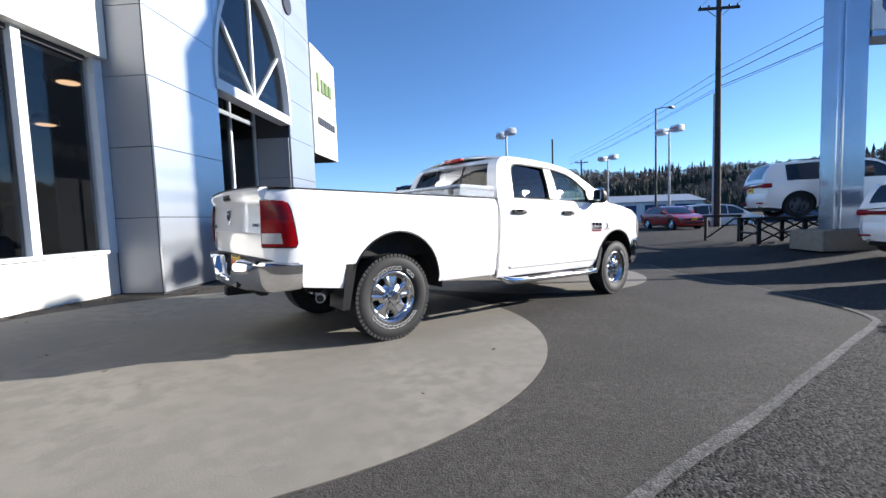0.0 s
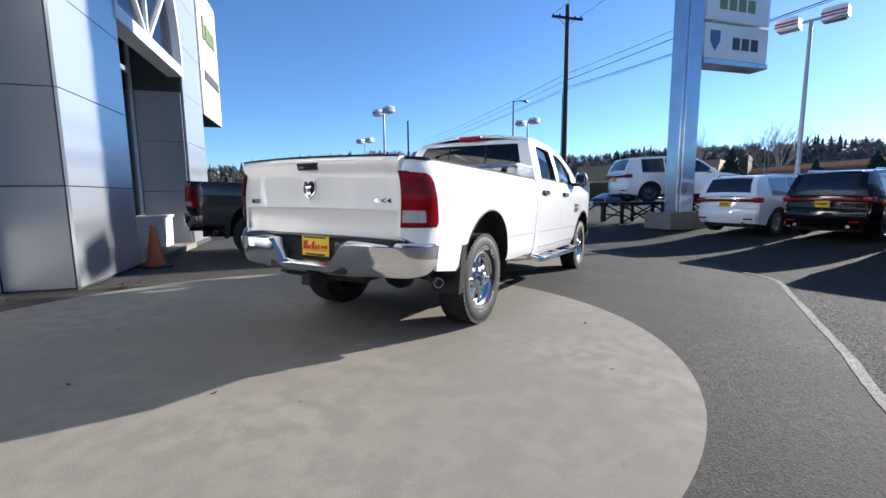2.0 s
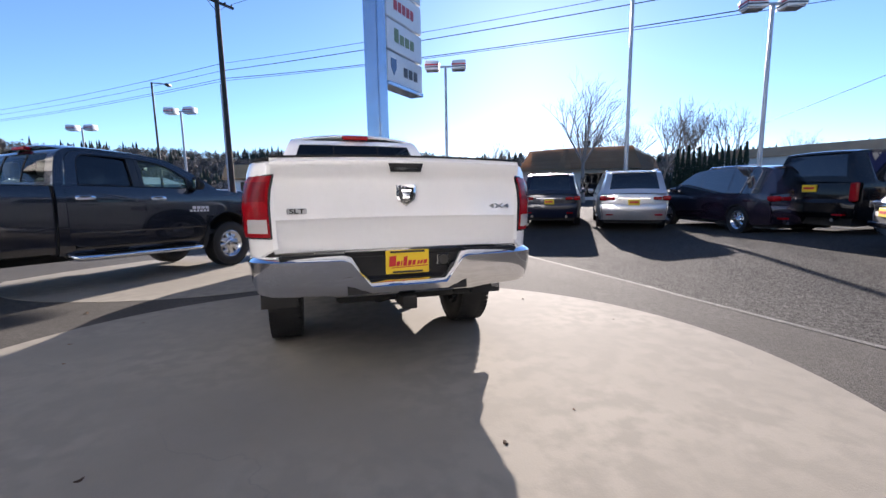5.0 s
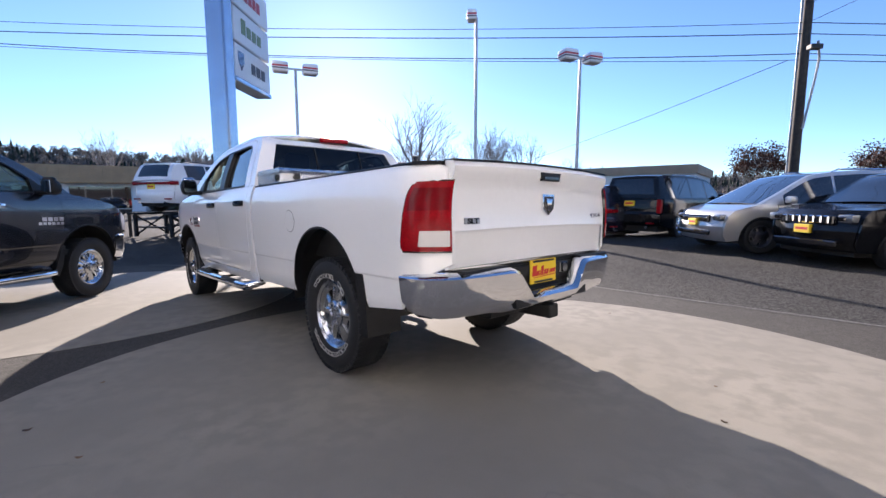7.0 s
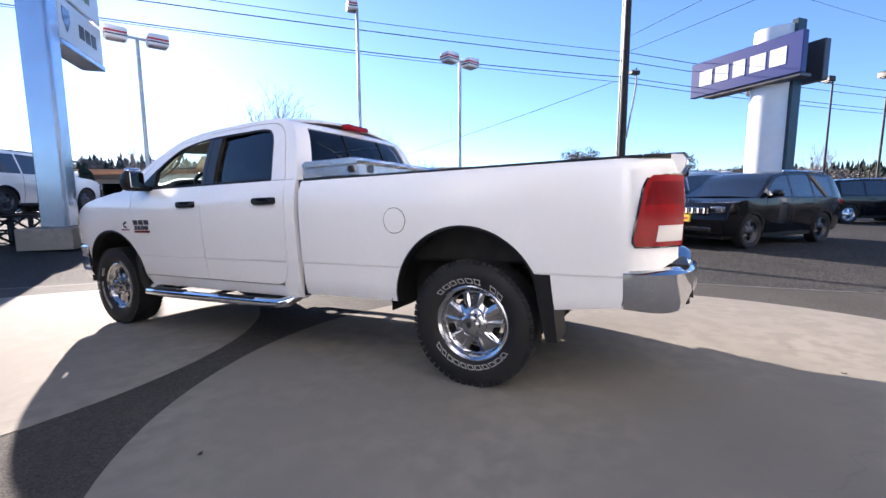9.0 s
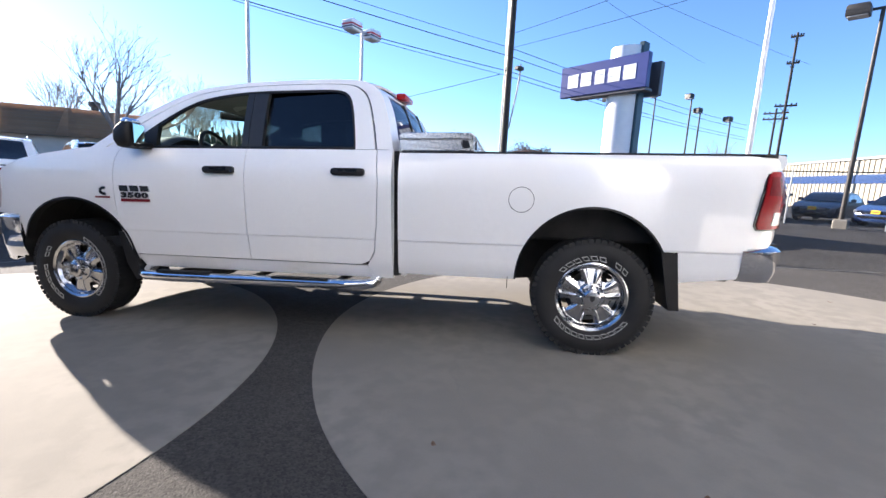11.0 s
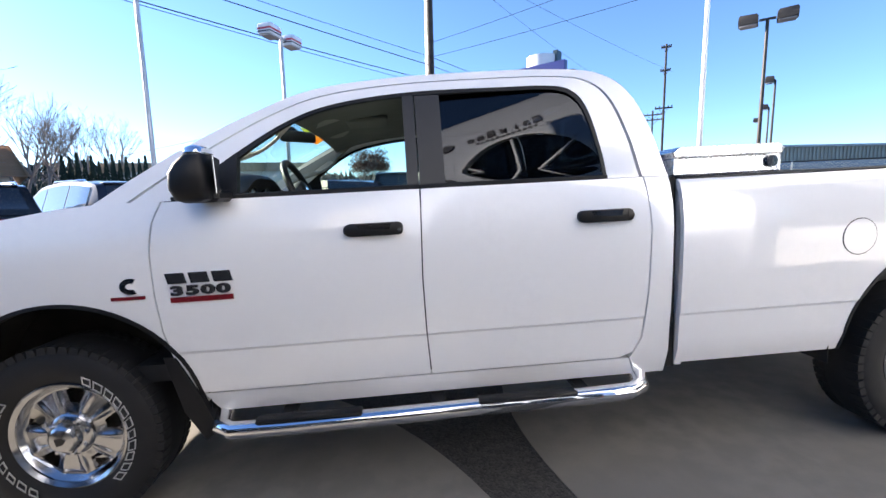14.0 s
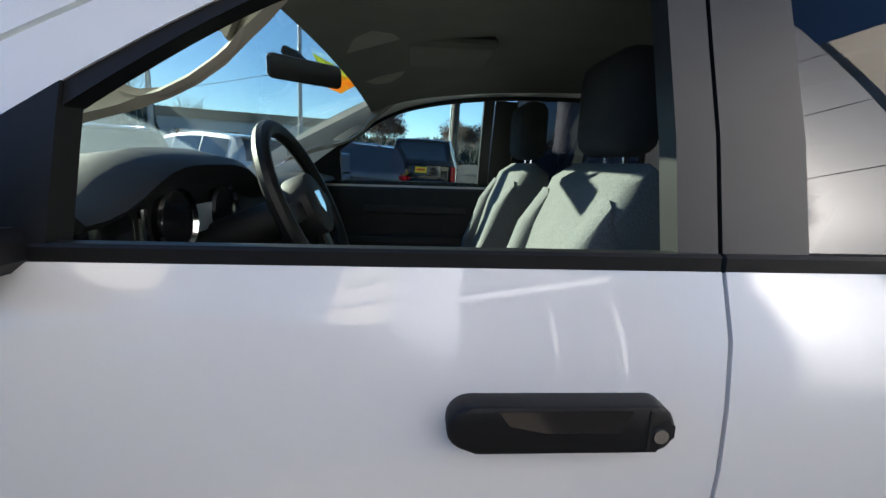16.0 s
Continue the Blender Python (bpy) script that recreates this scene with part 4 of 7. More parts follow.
    both("cab_corner", panel_bm([(1.47, 0.475), (1.47, 1.437), (1.586, 1.437), (1.571, 1.20), (1.581, 0.90), (1.603, 0.672), (1.646, 0.600), (1.660, 0.572), (1.620, 0.475)], on_side, 0.1, 0.05), paint, t)
    # front fenders
    arch_f = arc(4.21, 0.49, 0.565, 0.545, 20, 176, 26)
    fend = [(3.742, 1.440), (3.95, 1.445), (4.15, 1.430), (4.45, 1.385), (4.7, 1.335), (4.9, 1.265), (5.06, 1.15), (5.10, 0.88), (4.77, 0.87)] + arch_f + [(3.66, 0.545), (3.679, 0.578), (3.752, 0.74), (3.782, 0.88), (3.792, 1.05), (3.789, 1.24), (3.772, 1.35)]
    for ob in both("front_fender", panel_bm(fend, on_side, 0.07, 0.03), paint, t):
        s = 1 if ob.data.vertices[0].co.y > 0 else -1
        if hero:
            bm = bmesh.new()
            faces_of_badge = []
            for k in range(3):
                x0 = 3.722 - 0.095 * k if s > 0 else 3.452 + 0.095 * k
                x1 = x0 - 0.078 if s > 0 else x0 + 0.078
                sl = 0.010 * (1 if x1 < x0 else -1)
                prism_bm([(x0, 1.090), (x1, 1.090), (x1 + sl, 1.136), (x0 + sl, 1.136)], s * (side_y(3.6, 1.12) + 0.004) - 0.005, s * (side_y(3.6, 1.12) + 0.004) + 0.005, bm=bm)
                b3 = prism_bm([(x0 + (x1 - x0) * 0.08, 1.094), (x1 - (x1 - x0) * 0.08, 1.094), (x1 - (x1 - x0) * 0.08 + sl, 1.132), (x0 + (x1 - x0) * 0.08 + sl, 1.132)], s * (side_y(3.6, 1.12) + 0.004) - 0.004, s * (side_y(3.6, 1.12) + 0.004) + 0.007)
                faces_of_badge.append(b3)
            mb = part("model_badge", bm, CHROME, doors["front", s], "chrome brand blocks with black faces", smooth=False)
            for b3 in faces_of_badge:
                part("block_face", b3, TRIM, mb, smooth=False)
            turn = Matrix(((-s, 0, 0, 0), (0, 0, s, 0), (0, 1, 0, 0), (0, 0, 0, 1)))
            for k, digit in enumerate("3500"):
                place = turn @ Matrix.Diagonal((1.75, 0.85, 1, 1)) @ Matrix.Translation(((k - 1.5) * 0.0365, 0, 0))
                nb = part("badge_digit", text_bm(digit, 0.062, 0.008, Matrix.Translation((3.592, s * (side_y(3.6, 1.06) + 0.008), 1.042)) @ place, 0.004), CHROME, doors["front", s], "chrome-edged black digit", smooth=False)
                part("digit_face", text_bm(digit, 0.062, 0.008, Matrix.Translation((3.592, s * (side_y(3.6, 1.06) + 0.0095), 1.042)) @ place, 0.001), TRIM, nb, smooth=False)
            part("badge_bar", box_bm(3.462, 3.722, s * (side_y(3.6, 1.03) + 0.002) - 0.004, s * (side_y(3.6, 1.03) + 0.002) + 0.004, 1.008, 1.030), BADGERED, doors["front", s], "red badge bar", smooth=False)
            part("engine_badge", prism_bm(arc(3.875, 1.09, 0.045, 0.035, -120, 120, 14) + arc(3.875, 1.09, 0.02, 0.013, 120, -120, 14), s * side_y(3.9, 1.09) - 0.002, s * side_y(3.9, 1.09) + 0.008), CHROME, ob, "chrome curved engine badge", smooth=False)
            part("badge_bar", box_bm(3.825, 3.962, s * (side_y(3.9, 1.04) + 0.002) - 0.004, s * (side_y(3.9, 1.04) + 0.002) + 0.004, 1.032, 1.046), BADGERED, ob, smooth=False)
        else:
            for z0, z1, n, w in ((1.088, 1.138, 4, 0.070), (1.040, 1.076, 6, 0.050)):
                for k in range(n):
                    x0 = 3.77 - (w + 0.016) * k
                    part("model_badge", box_bm(x0 - w, x0, s * (side_y(3.6, z0) + 0.002) - 0.004, s * (side_y(3.6, z0) + 0.002) + 0.004, z0, z1), CHROME, doors["front", s], smooth=False)
    lip_in = [(4.21 + (p[0] - 4.21) * 0.97, 0.49 + (p[1] - 0.49) * 0.97) for p in arch_f]
    both("wheel_arch_lip", grid_bm([[(p[0], side_y(*p) + 0.003, p[1]), (q[0], side_y(*q) + 0.005, q[1]), (q[0], side_y(*q) - 0.06, q[1])] for p, q in zip(arch_f, lip_in)], 0.006), BLACK, t)
    head = [(4.94, 1.215), (4.98, 1.19), (5.075, 1.11), (5.095, 0.93), (5.0, 0.92), (4.95, 1.05)]
    for ob in both("headlamp", panel_bm(head, lambda x, z: (x + 0.004, side_y(x, z) + 0.006, z), 0.05, 0.06), CLEARLENS, t, "clear headlamp", angle=50):
        pass
    # wheel wells and flaps
    for cx, cz in ((0.03, 0.5), (4.21, 0.49)):
        both("wheel_well", grid_bm([[(p[0], 0.955, p[1]), (p[0], 0.6, p[1]), (cx, 0.56, cz)] for p in arc(cx, cz, 0.58, 0.575, -5, 185, 20)], 0.004), UNDER, t)
    both("mud_flap", prism_bm([(-0.415, 0.84), (-0.53, 0.80), (-0.55, 0.60), (-0.575, 0.36), (-0.505, 0.36), (-0.455, 0.62)], 0.72, 0.985), BLACK, t, "black rubber mud flap")
    both("mud_flap", prism_bm([(3.80, 0.76), (3.745, 0.755), (3.66, 0.56), (3.60, 0.40), (3.66, 0.36), (3.74, 0.50)], 0.70, 0.985), BLACK, t, "black rubber mud flap")
    # hood, cowl, grille, front bumper
    hood_line = [(3.98, 1.440), (4.2, 1.438), (4.45, 1.415), (4.7, 1.385), (4.9, 1.345), (5.05, 1.27), (5.14, 1.15), (5.16, 1.06)]
    edge_line = [(3.98, 1.443), (4.15, 1.430), (4.45, 1.385), (4.7, 1.335), (4.9, 1.265), (5.05, 1.16), (5.10, 1.06)]
    rows = []
    for k in range(27):
        x = 3.98 + 1.18 * k / 26
        row = []
        for j in range(25):
            v = j / 12 - 1
            y = v * (side_y(x, curve_at(edge_line, x)) - 0.006)
            zc, ze = curve_at(hood_line, x), curve_at(edge_line, x)
            bulge = zc + (0.022 if abs(v) < 0.55 else 0.022 * max(0, 1 - (abs(v) - 0.55) / 0.1)) * (0.3 + 0.7 * min(1, (x - 3.98) / 0.4))
            f = min(1, max(0, (1 - abs(v)) / 0.3))
            f = f * f * (3 - 2 * f)
            row.append((x - 0.10 * v * v * (x - 3.98) / 1.18, y, ze + (bulge - ze) * f))
        rows.append(row)
    part("hood", grid_bm(rows, 0.012), paint, t, angle=45)
    part("cowl", box_bm(3.86, 4.06, -0.86, 0.86, 1.38, 1.437, 0.01), BLACK, t)
    rows = [[(5.145 + dx - 0.12 * (y / 0.8) ** 2, y, z) for dx, z in ((0.0, 1.08), (0.03, 1.05), (0.04, 0.9), (0.02, 0.86))] for y in [-0.78 + 1.56 * k / 16 for k in range(17)]]
    gr = part("grille", grid_bm(rows, 0.05), BLACK, t, "black grille with chrome crossbars")
    part("grille_bar", box_bm(5.16, 5.20, -0.55, 0.55, 0.96, 1.0, 0.01), CHROME, gr)
    part("grille_bar", box_bm(5.16, 5.205, -0.035, 0.035, 0.86, 1.08, 0.01), CHROME, gr)
    path = [(4.745, 0.985), (4.86, 0.985), (4.97, 0.96), (5.07, 0.90), (5.15, 0.80), (5.22, 0.6), (5.26, 0.3), (5.27, 0.0)]
    path = path + [(x, -y) for x, y in path[-2::-1]]
    rows = []
    for k, (x, y) in enumerate(path):
        a, b = Vector(path[max(0, k - 1)]), Vector(path[min(len(path) - 1, k + 1)])
        d = (b - a).normalized()
        out = Vector((d.y, -d.x))
        out = out if out.dot(Vector((x - 4.2, y))) > 0 else -out
        row = []
        for o, z in ((-0.08, 0.862), (-0.02, 0.866), (0.01, 0.845), (0.012, 0.74), (0.0, 0.60), (-0.03, 0.46), (-0.07, 0.44)):
            p = Vector((x, y)) + out * o
            row.append((p.x, p.y, z + (0.05 if z < 0.5 and abs(y) > 0.9 else 0)))
        rows.append(row)
    part("front_bumper", grid_bm(rows, 0.008), CHROME, t, "chrome front bumper", angle=50)
    # greenhouse
    outer = spline([(p[0], p[1], 0) for p in ((4.02, 1.440), (3.84, 1.555), (3.60, 1.695), (3.33, 1.83), (3.08, 1.922), (2.70, 1.969), (2.2, 1.987), (1.88, 1.982), (1.72, 1.955), (1.605, 1.87), (1.53, 1.70), (1.47, 1.440))], 66)
    inner = spline([(p[0], p[1], 0) for p in ((3.70, 1.440), (3.55, 1.545), (3.40, 1.655), (3.20, 1.775), (3.0, 1.845), (2.66, 1.890), (2.2, 1.900), (1.96, 1.897), (1.86, 1.862), (1.808, 1.77), (1.772, 1.58), (1.758, 1.440))], 66)
    seam_a = [p.lerp(q, 0.42) for p, q in zip(outer, inner)]
    seam_b = [p.lerp(q, 0.48) for p, q in zip(outer, inner)]
    both("roof_rail", strip_bm([(p.x, p.y) for p in outer], [(p.x, p.y) for p in seam_a], 0.03), paint, t, angle=60)
    cut = next(k for k, p in enumerate(inner) if p.x < 2.63)
    centre = Vector((2.55, 1.66, 0))
    rim_in = [Vector((p.x + (0.015 if p.x < 1.95 else -0.022 * min(1, max(0, (p.x - 3.2) / 0.3))), p.y - 0.017 if p.y > 1.6 else p.y, 0)) for p in inner]
    for nm, a, b in (("front", 0, cut), ("rear", cut, 66)):
        for s in (1, -1):
            bm = strip_bm([(p.x, p.y) for p in seam_b[a : b + 1]], [(p.x, p.y) for p in inner[a : b + 1]], 0.03)
            part("window_frame", bm if s > 0 else mirror_bm(bm), paint, doors[nm, s], angle=60)
            bm = strip_bm([(p.x, p.y) for p in inner[a : b + 1]], [(p.x, p.y) for p in rim_in[a : b + 1]], 0.035)
            bmesh.ops.translate(bm, verts=bm.verts, vec=(0, -0.004, 0))
            part("window_seal", bm if s > 0 else mirror_bm(bm), BLACK, doors[nm, s], angle=60)
            lo, hi = (2.67, 3.66) if nm == "front" else (1.772, 2.52)
            top = [(p.x, p.y) for p in rim_in if lo <= p.x <= hi]
            pane = [(top[0][0] if nm == "front" else hi, 1.43)] + ([] if nm == "front" else [(hi, top[0][1])]) + top + ([(lo, top[-1][1]), (lo, 1.43)] if nm == "front" else [(lo, 1.43)])
            if not (nm == "front" and s > 0 and hero):
                b2 = panel_bm(pane, (lambda x, z: (x, side_y(x, z) - 0.022, z)) if nm == "front" else (lambda x, z: (x, side_y(x, z) - 0.010 - 0.042 * (x - 1.772), z)), 0.05, 0.005)
                w = part("window_pane", b2 if s > 0 else mirror_bm(b2), GLASS_CLEAR if nm == "front" else GLASS_DARK, doors[nm, s], "dark privacy glass" if nm == "rear" else "")
            belt = box_bm(2.63 if nm == "front" else 1.758, 3.70 if nm == "front" else 2.63, s * 0.94 - 0.014, s * 0.94 + 0.014, 1.434, 1.458, 0.004)
            part("belt_moulding", belt, BLACK, doors[nm, s])
            x0, x1 = (2.632, 2.684) if nm == "front" else (2.512, 2.626)
            pil = panel_bm([(x0, 1.452), (x0, 1.872), (x1, 1.872), (x1, 1.452)], lambda x, z: (x, side_y(x, z) - 0.002, z), 0.2, 0.04)
            part("pillar_trim", pil if s > 0 else mirror_bm(pil), TRIM, doors[nm, s], "satin charcoal pillar trim")
            if nm == "front":
                sail = panel_bm([(3.70, 1.445), (3.423, 1.445), (3.421, 1.64)], lambda x, z: (x, side_y(x, z) + 0.003, z), 0.1, 0.04)
                part("mirror_sail", sail if s > 0 else mirror_bm(sail), BLACK, doors[nm, s])
    i0 = next(k for k, p in enumerate(outer) if p.x < 3.10)
    i1 = next(k for k, p in enumerate(outer) if p.x < 1.70)
    rows = []
    for p in outer[i0 : i1 + 1]:
        g = side_y(p.x, p.y)
        rows.append([(p.x, g * v, p.y + 0.075 * (1 - v * v)) for v in [k / 10 - 1 for k in range(21)]])
    part("roof", grid_bm(rows, 0.02), paint, t, angle=60)
    rows = []
    for p in outer[0 : i0 + 1]:
        g = side_y(p.x, p.y) - 0.012
        u = (p.y - 1.44) / 0.47
        rows.append([(p.x + (0.20 - 0.14 * u) * (1 - v * v), g * v, p.y + 0.03 * (1 - v * v) - 0.004) for v in [k / 10 - 1 for k in range(21)]])
    part("windscreen", grid_bm(rows, 0.005), GLASS_CLEAR, t, "clear windscreen")
    # back of the cab
    back = outer[i1:]
    rows = []
    for p in back:
        g = side_y(p.x, p.y)
        rows.append([(p.x - 0.05 * (1 - v * v), g * v, p.y + 0.0) for v in [k / 12 - 1 for k in range(25)]])
    bm = bmesh.new()
    vs = [[bm.verts.new(q) for q in r] for r in rows]
    glass = bmesh.new()
    for i in range(len(vs) - 1):
        for j in range(24):
            zc = (rows[i][j][2] + rows[i + 1][j][2]) / 2
            quad = (vs[i][j], vs[i][j + 1], vs[i + 1][j + 1], vs[i + 1][j])
            if 1.50 < zc < 1.89 and 2 <= j <= 21:
                glass.faces.new([glass.verts.new(v.co + Vector((0.012, 0, 0))) for v in quad])
            else:
                bm.faces.new(quad)
    bmesh.ops.remove_doubles(glass, verts=glass.verts, dist=1e-4)
    bmesh.ops.recalc_face_normals(bm, faces=bm.faces)
    bmesh.ops.solidify(bm, geom=bm.faces[:], thickness=0.02)
    bp = part("cab_back", bm, paint, t, angle=60)
    part("rear_window", glass, GLASS_DARK if hero else GLASS_CLEAR, bp, "dark sliding rear window" if hero else "clear rear window")
    for y in (-0.28, 0.265):
        part("window_divider", prism_bm([(1.436, 1.50), (1.450, 1.50), (1.50, 1.70), (1.572, 1.875), (1.556, 1.875), (1.486, 1.70)], y, y + 0.015), BLACK, bp)
    # added dark filler stands for the shade between cab and bed
    part("gap_shield", box_bm(1.425, 1.462, -0.945, 0.945, 0.50, 1.43), UNDER, t)
    part("cab_lower_back", box_bm(1.465, 1.505, -0.95, 0.95, 0.55, 1.445), paint, t)
    part("high_brake_lamp", box_bm(1.575, 1.66, -0.16, 0.16, 1.955, 2.005, 0.012, 2), RED, t, "red high-mounted brake lamp")
    # mirrors
    for s in (1, -1):
        rows = []
        for z, x0, x1, y0, y1 in ((1.425, 3.50, 3.56, 1.04, 1.13), (1.437, 3.46, 3.59, 1.01, 1.155), (1.48, 3.45, 3.605, 1.0, 1.175), (1.54, 3.45, 3.60, 1.0, 1.18), (1.575, 3.455, 3.575, 1.005, 1.175), (1.60, 3.458, 3.548, 1.015, 1.165), (1.643, 3.475, 3.515, 1.05, 1.13)):
            ring = []
            for k in range(20):
                a = 2 * math.pi * k / 20
                c, sn = math.cos(a), math.sin(a)
                q = 0.45
                ring.append(((x0 + x1) / 2 + (x1 - x0) / 2 * math.copysign(abs(c) ** q, c) * (1 if c < 0 else 0.96), s * ((y0 + y1) / 2 + (y1 - y0) / 2 * math.copysign(abs(sn) ** q, sn)), z))
            rows.append(ring)
        bm = grid_bm(rows, closed=True)
        bm.verts.ensure_lookup_table()
        bm.faces.new([bm.verts[k] for k in range(20)])
        bm.faces.new([bm.verts[120 + k] for k in range(20)][::-1])
        mir = part("wing_mirror", bm, BLACK, t, "black folding tow mirror", angle=50)
        part("mirror_glass", box_bm(-0.003, 0.003, -0.072, 0.072, -0.072, 0.072, 0.002), MIRROR, mir, m=Matrix.Translation((3.436, s * 1.09, 1.528)) @ Matrix.Rotation(s * radians(14), 4, "Z"))
        shell = box_bm(3.462, 3.535, s * 1.09 - 0.07, s * 1.09 + 0.07, 1.59, 1.646, 0.028, 3)
        part("mirror_shell", shell, CHROME if hero else BLACK, mir, "bright upper shell")
        part("mirror_arm", box_bm(3.44, 3.58, min(s * 0.93, s * 1.1), max(s * 0.93, s * 1.1), 1.425, 1.475, 0.015), BLACK, mir)
    # running boards
    for s in (1, -1):
        yy = s * 1.02
        st = part("side_step", tube_bm([(3.60, s * 0.86, 0.46), (3.60, s * 0.93, 0.44), (3.585, s * 0.99, 0.42), (3.53, yy, 0.412), (3.3, yy, 0.410), (1.85, yy, 0.425), (1.68, yy, 0.43), (1.62, s * 0.99, 0.44), (1.60, s * 0.93, 0.46), (1.60, s * 0.86, 0.48)], 0.040, 14), CHROME, t, "chrome tubular side step")
        for a, b in ((2.95, 3.42), (1.95, 2.42)):
            part("step_tread", box_bm(a, b, yy - 0.034, yy + 0.034, 0.440, 0.464, 0.012, 2), BLACK, st, "black step tread")
        for x in (3.3, 2.6, 1.9):
            part("step_bracket", box_bm(x - 0.03, x + 0.03, min(s * 0.6, yy), max(s * 0.6, yy), 0.425, 0.445), UNDER, st)
    # underside
    part("chassis_rail", box_bm(-1.15, 5.0, 0.36, 0.46, 0.50, 0.66), UNDER, t)
    part("chassis_rail", box_bm(-1.15, 5.0, -0.46, -0.36, 0.50, 0.66), UNDER, t)
    if not hero:
        both("frame_rail", box_bm(-1.0, 4.9, 0.40, 0.48, 0.36, 0.60, 0.01), UNDER, t)
        part("gearbox", box_bm(2.1, 3.6, -0.3, 0.3, 0.34, 0.60, 0.05), UNDER, t)
    part("floor_pan", box_bm(1.5, 3.62, -0.9, 0.9, 0.56, 0.62), UNDER, t)
    part("engine_tray", box_bm(3.62, 4.95, -0.55, 0.55, 0.56, 0.62), UNDER, t)
    part("rear_axle", cyl_bm((0, -0.8, 0.40), (0, 0.8, 0.40), 0.055), UNDER, t)
    part("differential", lathe_bm([(-0.16, 0.06), (-0.1, 0.15), (0.0, 0.18), (0.1, 0.15), (0.16, 0.06)], n=20), UNDER, t, m=Matrix.Translation((0, 0, 0.39)))
    part("front_axle", cyl_bm((4.29, -0.8, 0.40), (4.29, 0.8, 0.40), 0.05), UNDER, t)
    part("spare_wheel", lathe_bm([(-0.1, 0.2), (-0.11, 0.36), (0.0, 0.38), (0.11, 0.36), (0.1, 0.2)], "z", 28), RUBBER, t, m=Matrix.Translation((-0.72, 0.0, 0.62)))
    part("exhaust_pipe", tube_bm([(1.5, -0.55, 0.5), (0.4, -0.55, 0.5), (0.2, -0.6, 0.68), (-0.25, -0.62, 0.66), (-0.50, -0.66, 0.53), (-0.64, -0.76, 0.49), (-0.74, -0.89, 0.475)], 0.036, 12), UNDER, t, "dark exhaust pipe with a steel tip")
    part("exhaust_tip", lathe_bm([(0.0, 0.040), (0.05, 0.040), (0.05, 0.034), (0.0, 0.034)], "z", 18, close=True), GREYMETAL, t, m=look((-0.715, -0.855, 0.477), (-0.61, -0.72, 0.488)))
    part("bed_support", box_bm(-1.15, 1.45, -0.56, 0.56, 0.66, 0.74), UNDER, t)
    # cabin
    j0 = next(k for k, p in enumerate(outer) if p.x < 3.27)
    part("cabin_floor", box_bm(1.56, 4.0, -0.9, 0.9, 0.62, 0.70), DASH, t)
    rows = []
    for p in outer[j0 : i1 - 1]:
        g = side_y(p.x, p.y) - 0.03
        rows.append([(p.x, g * v, p.y + 0.03 * (1 - v * v) - 0.055) for v in [k / 8 - 1 for k in range(17)]])
    part("headliner", grid_bm(rows, 0.015), HEADLINER, t)
    low = [(3.05, 1.875), (3.12, 1.845), (3.198, 1.783), (3.224, 1.755), (3.258, 1.724), (3.292, 1.691), (3.334, 1.662), (3.376, 1.641), (3.426, 1.623), (3.476, 1.609), (3.518, 1.598), (3.70, 1.535)]
    gap_low = [(3.282, 1.722), (3.292, 1.712), (3.306, 1.702), (3.340, 1.678), (3.383, 1.657), (3.423, 1.653), (3.437, 1.659)]
    gap_top = [(3.282, 1.722), (3.290, 1.736), (3.315, 1.738), (3.342, 1.722), (3.384, 1.696), (3.424, 1.670), (3.437, 1.659)]
    xs = [3.06 + 0.222 * k / 8 for k in range(8)] + [3.282 + 0.155 * k / 16 for k in range(17)] + [3.445 + 0.215 * k / 8 for k in range(9)]

    def high(x):
        return max(curve_at(low, x) + 0.02, min(1.90, 1.735 + (3.44 - x) * 0.52))

    def mid_z(x, tab):
        if 3.282 <= x <= 3.437:
            return curve_at(tab, x)
        return curve_at(low, x) + (high(x) - curve_at(low, x)) * (0.45 if x < 3.3 else 0.4)

    for s in (1, -1):
        bm = grid_bm([[(x, s * 0.760, curve_at(low, x)), (x, s * 0.748, (curve_at(low, x) + mid_z(x, gap_low)) / 2), (x, s * 0.760, mid_z(x, gap_low))] for x in xs], 0.018)
        grid_bm([[(x, s * 0.760, mid_z(x, gap_top)), (x, s * 0.758, (high(x) + mid_z(x, gap_top)) / 2), (x, s * 0.768, high(x))] for x in xs], 0.018, bm)
        part("pillar_lining", bm, PILLARTRIM, t, "beige pillar lining with a grab handle" if hero else "", angle=60)
        part("door_lining", box_bm(1.62, 3.72, min(s * 0.86, s * 0.92), max(s * 0.86, s * 0.92), 0.66, 1.425, 0.01), DASH, t)
        part("armrest", box_bm(2.72, 3.42, min(s * 0.78, s * 0.86), max(s * 0.78, s * 0.86), 1.10, 1.18, 0.03, 2), DASH, t)
        part("lining_inlay", box_bm(2.75, 3.3, min(s * 0.845, s * 0.859), max(s * 0.845, s * 0.859), 1.29, 1.33, 0.004), TRIM, t)
    rows = []
    for y in [-0.86 + 1.72 * k / 40 for k in range(41)]:
        hood = 0.08 * math.exp(-((y - 0.47) / 0.26) ** 4)
        rows.append([(3.98, y, 1.40), (3.88, y, 1.455), (3.76, y, 1.485 + hood * 0.35), (3.64, y, 1.495 + hood * 0.8), (3.54, y, 1.495 + hood), (3.46, y, 1.478 + hood), (3.445, y, 1.462 + hood), (3.455, y, 1.452 + hood * 0.9), (3.50, y, 1.44 + hood * 0.5), (3.505, y, 1.34), (3.50, y, 1.2), (3.60, y, 0.95)])
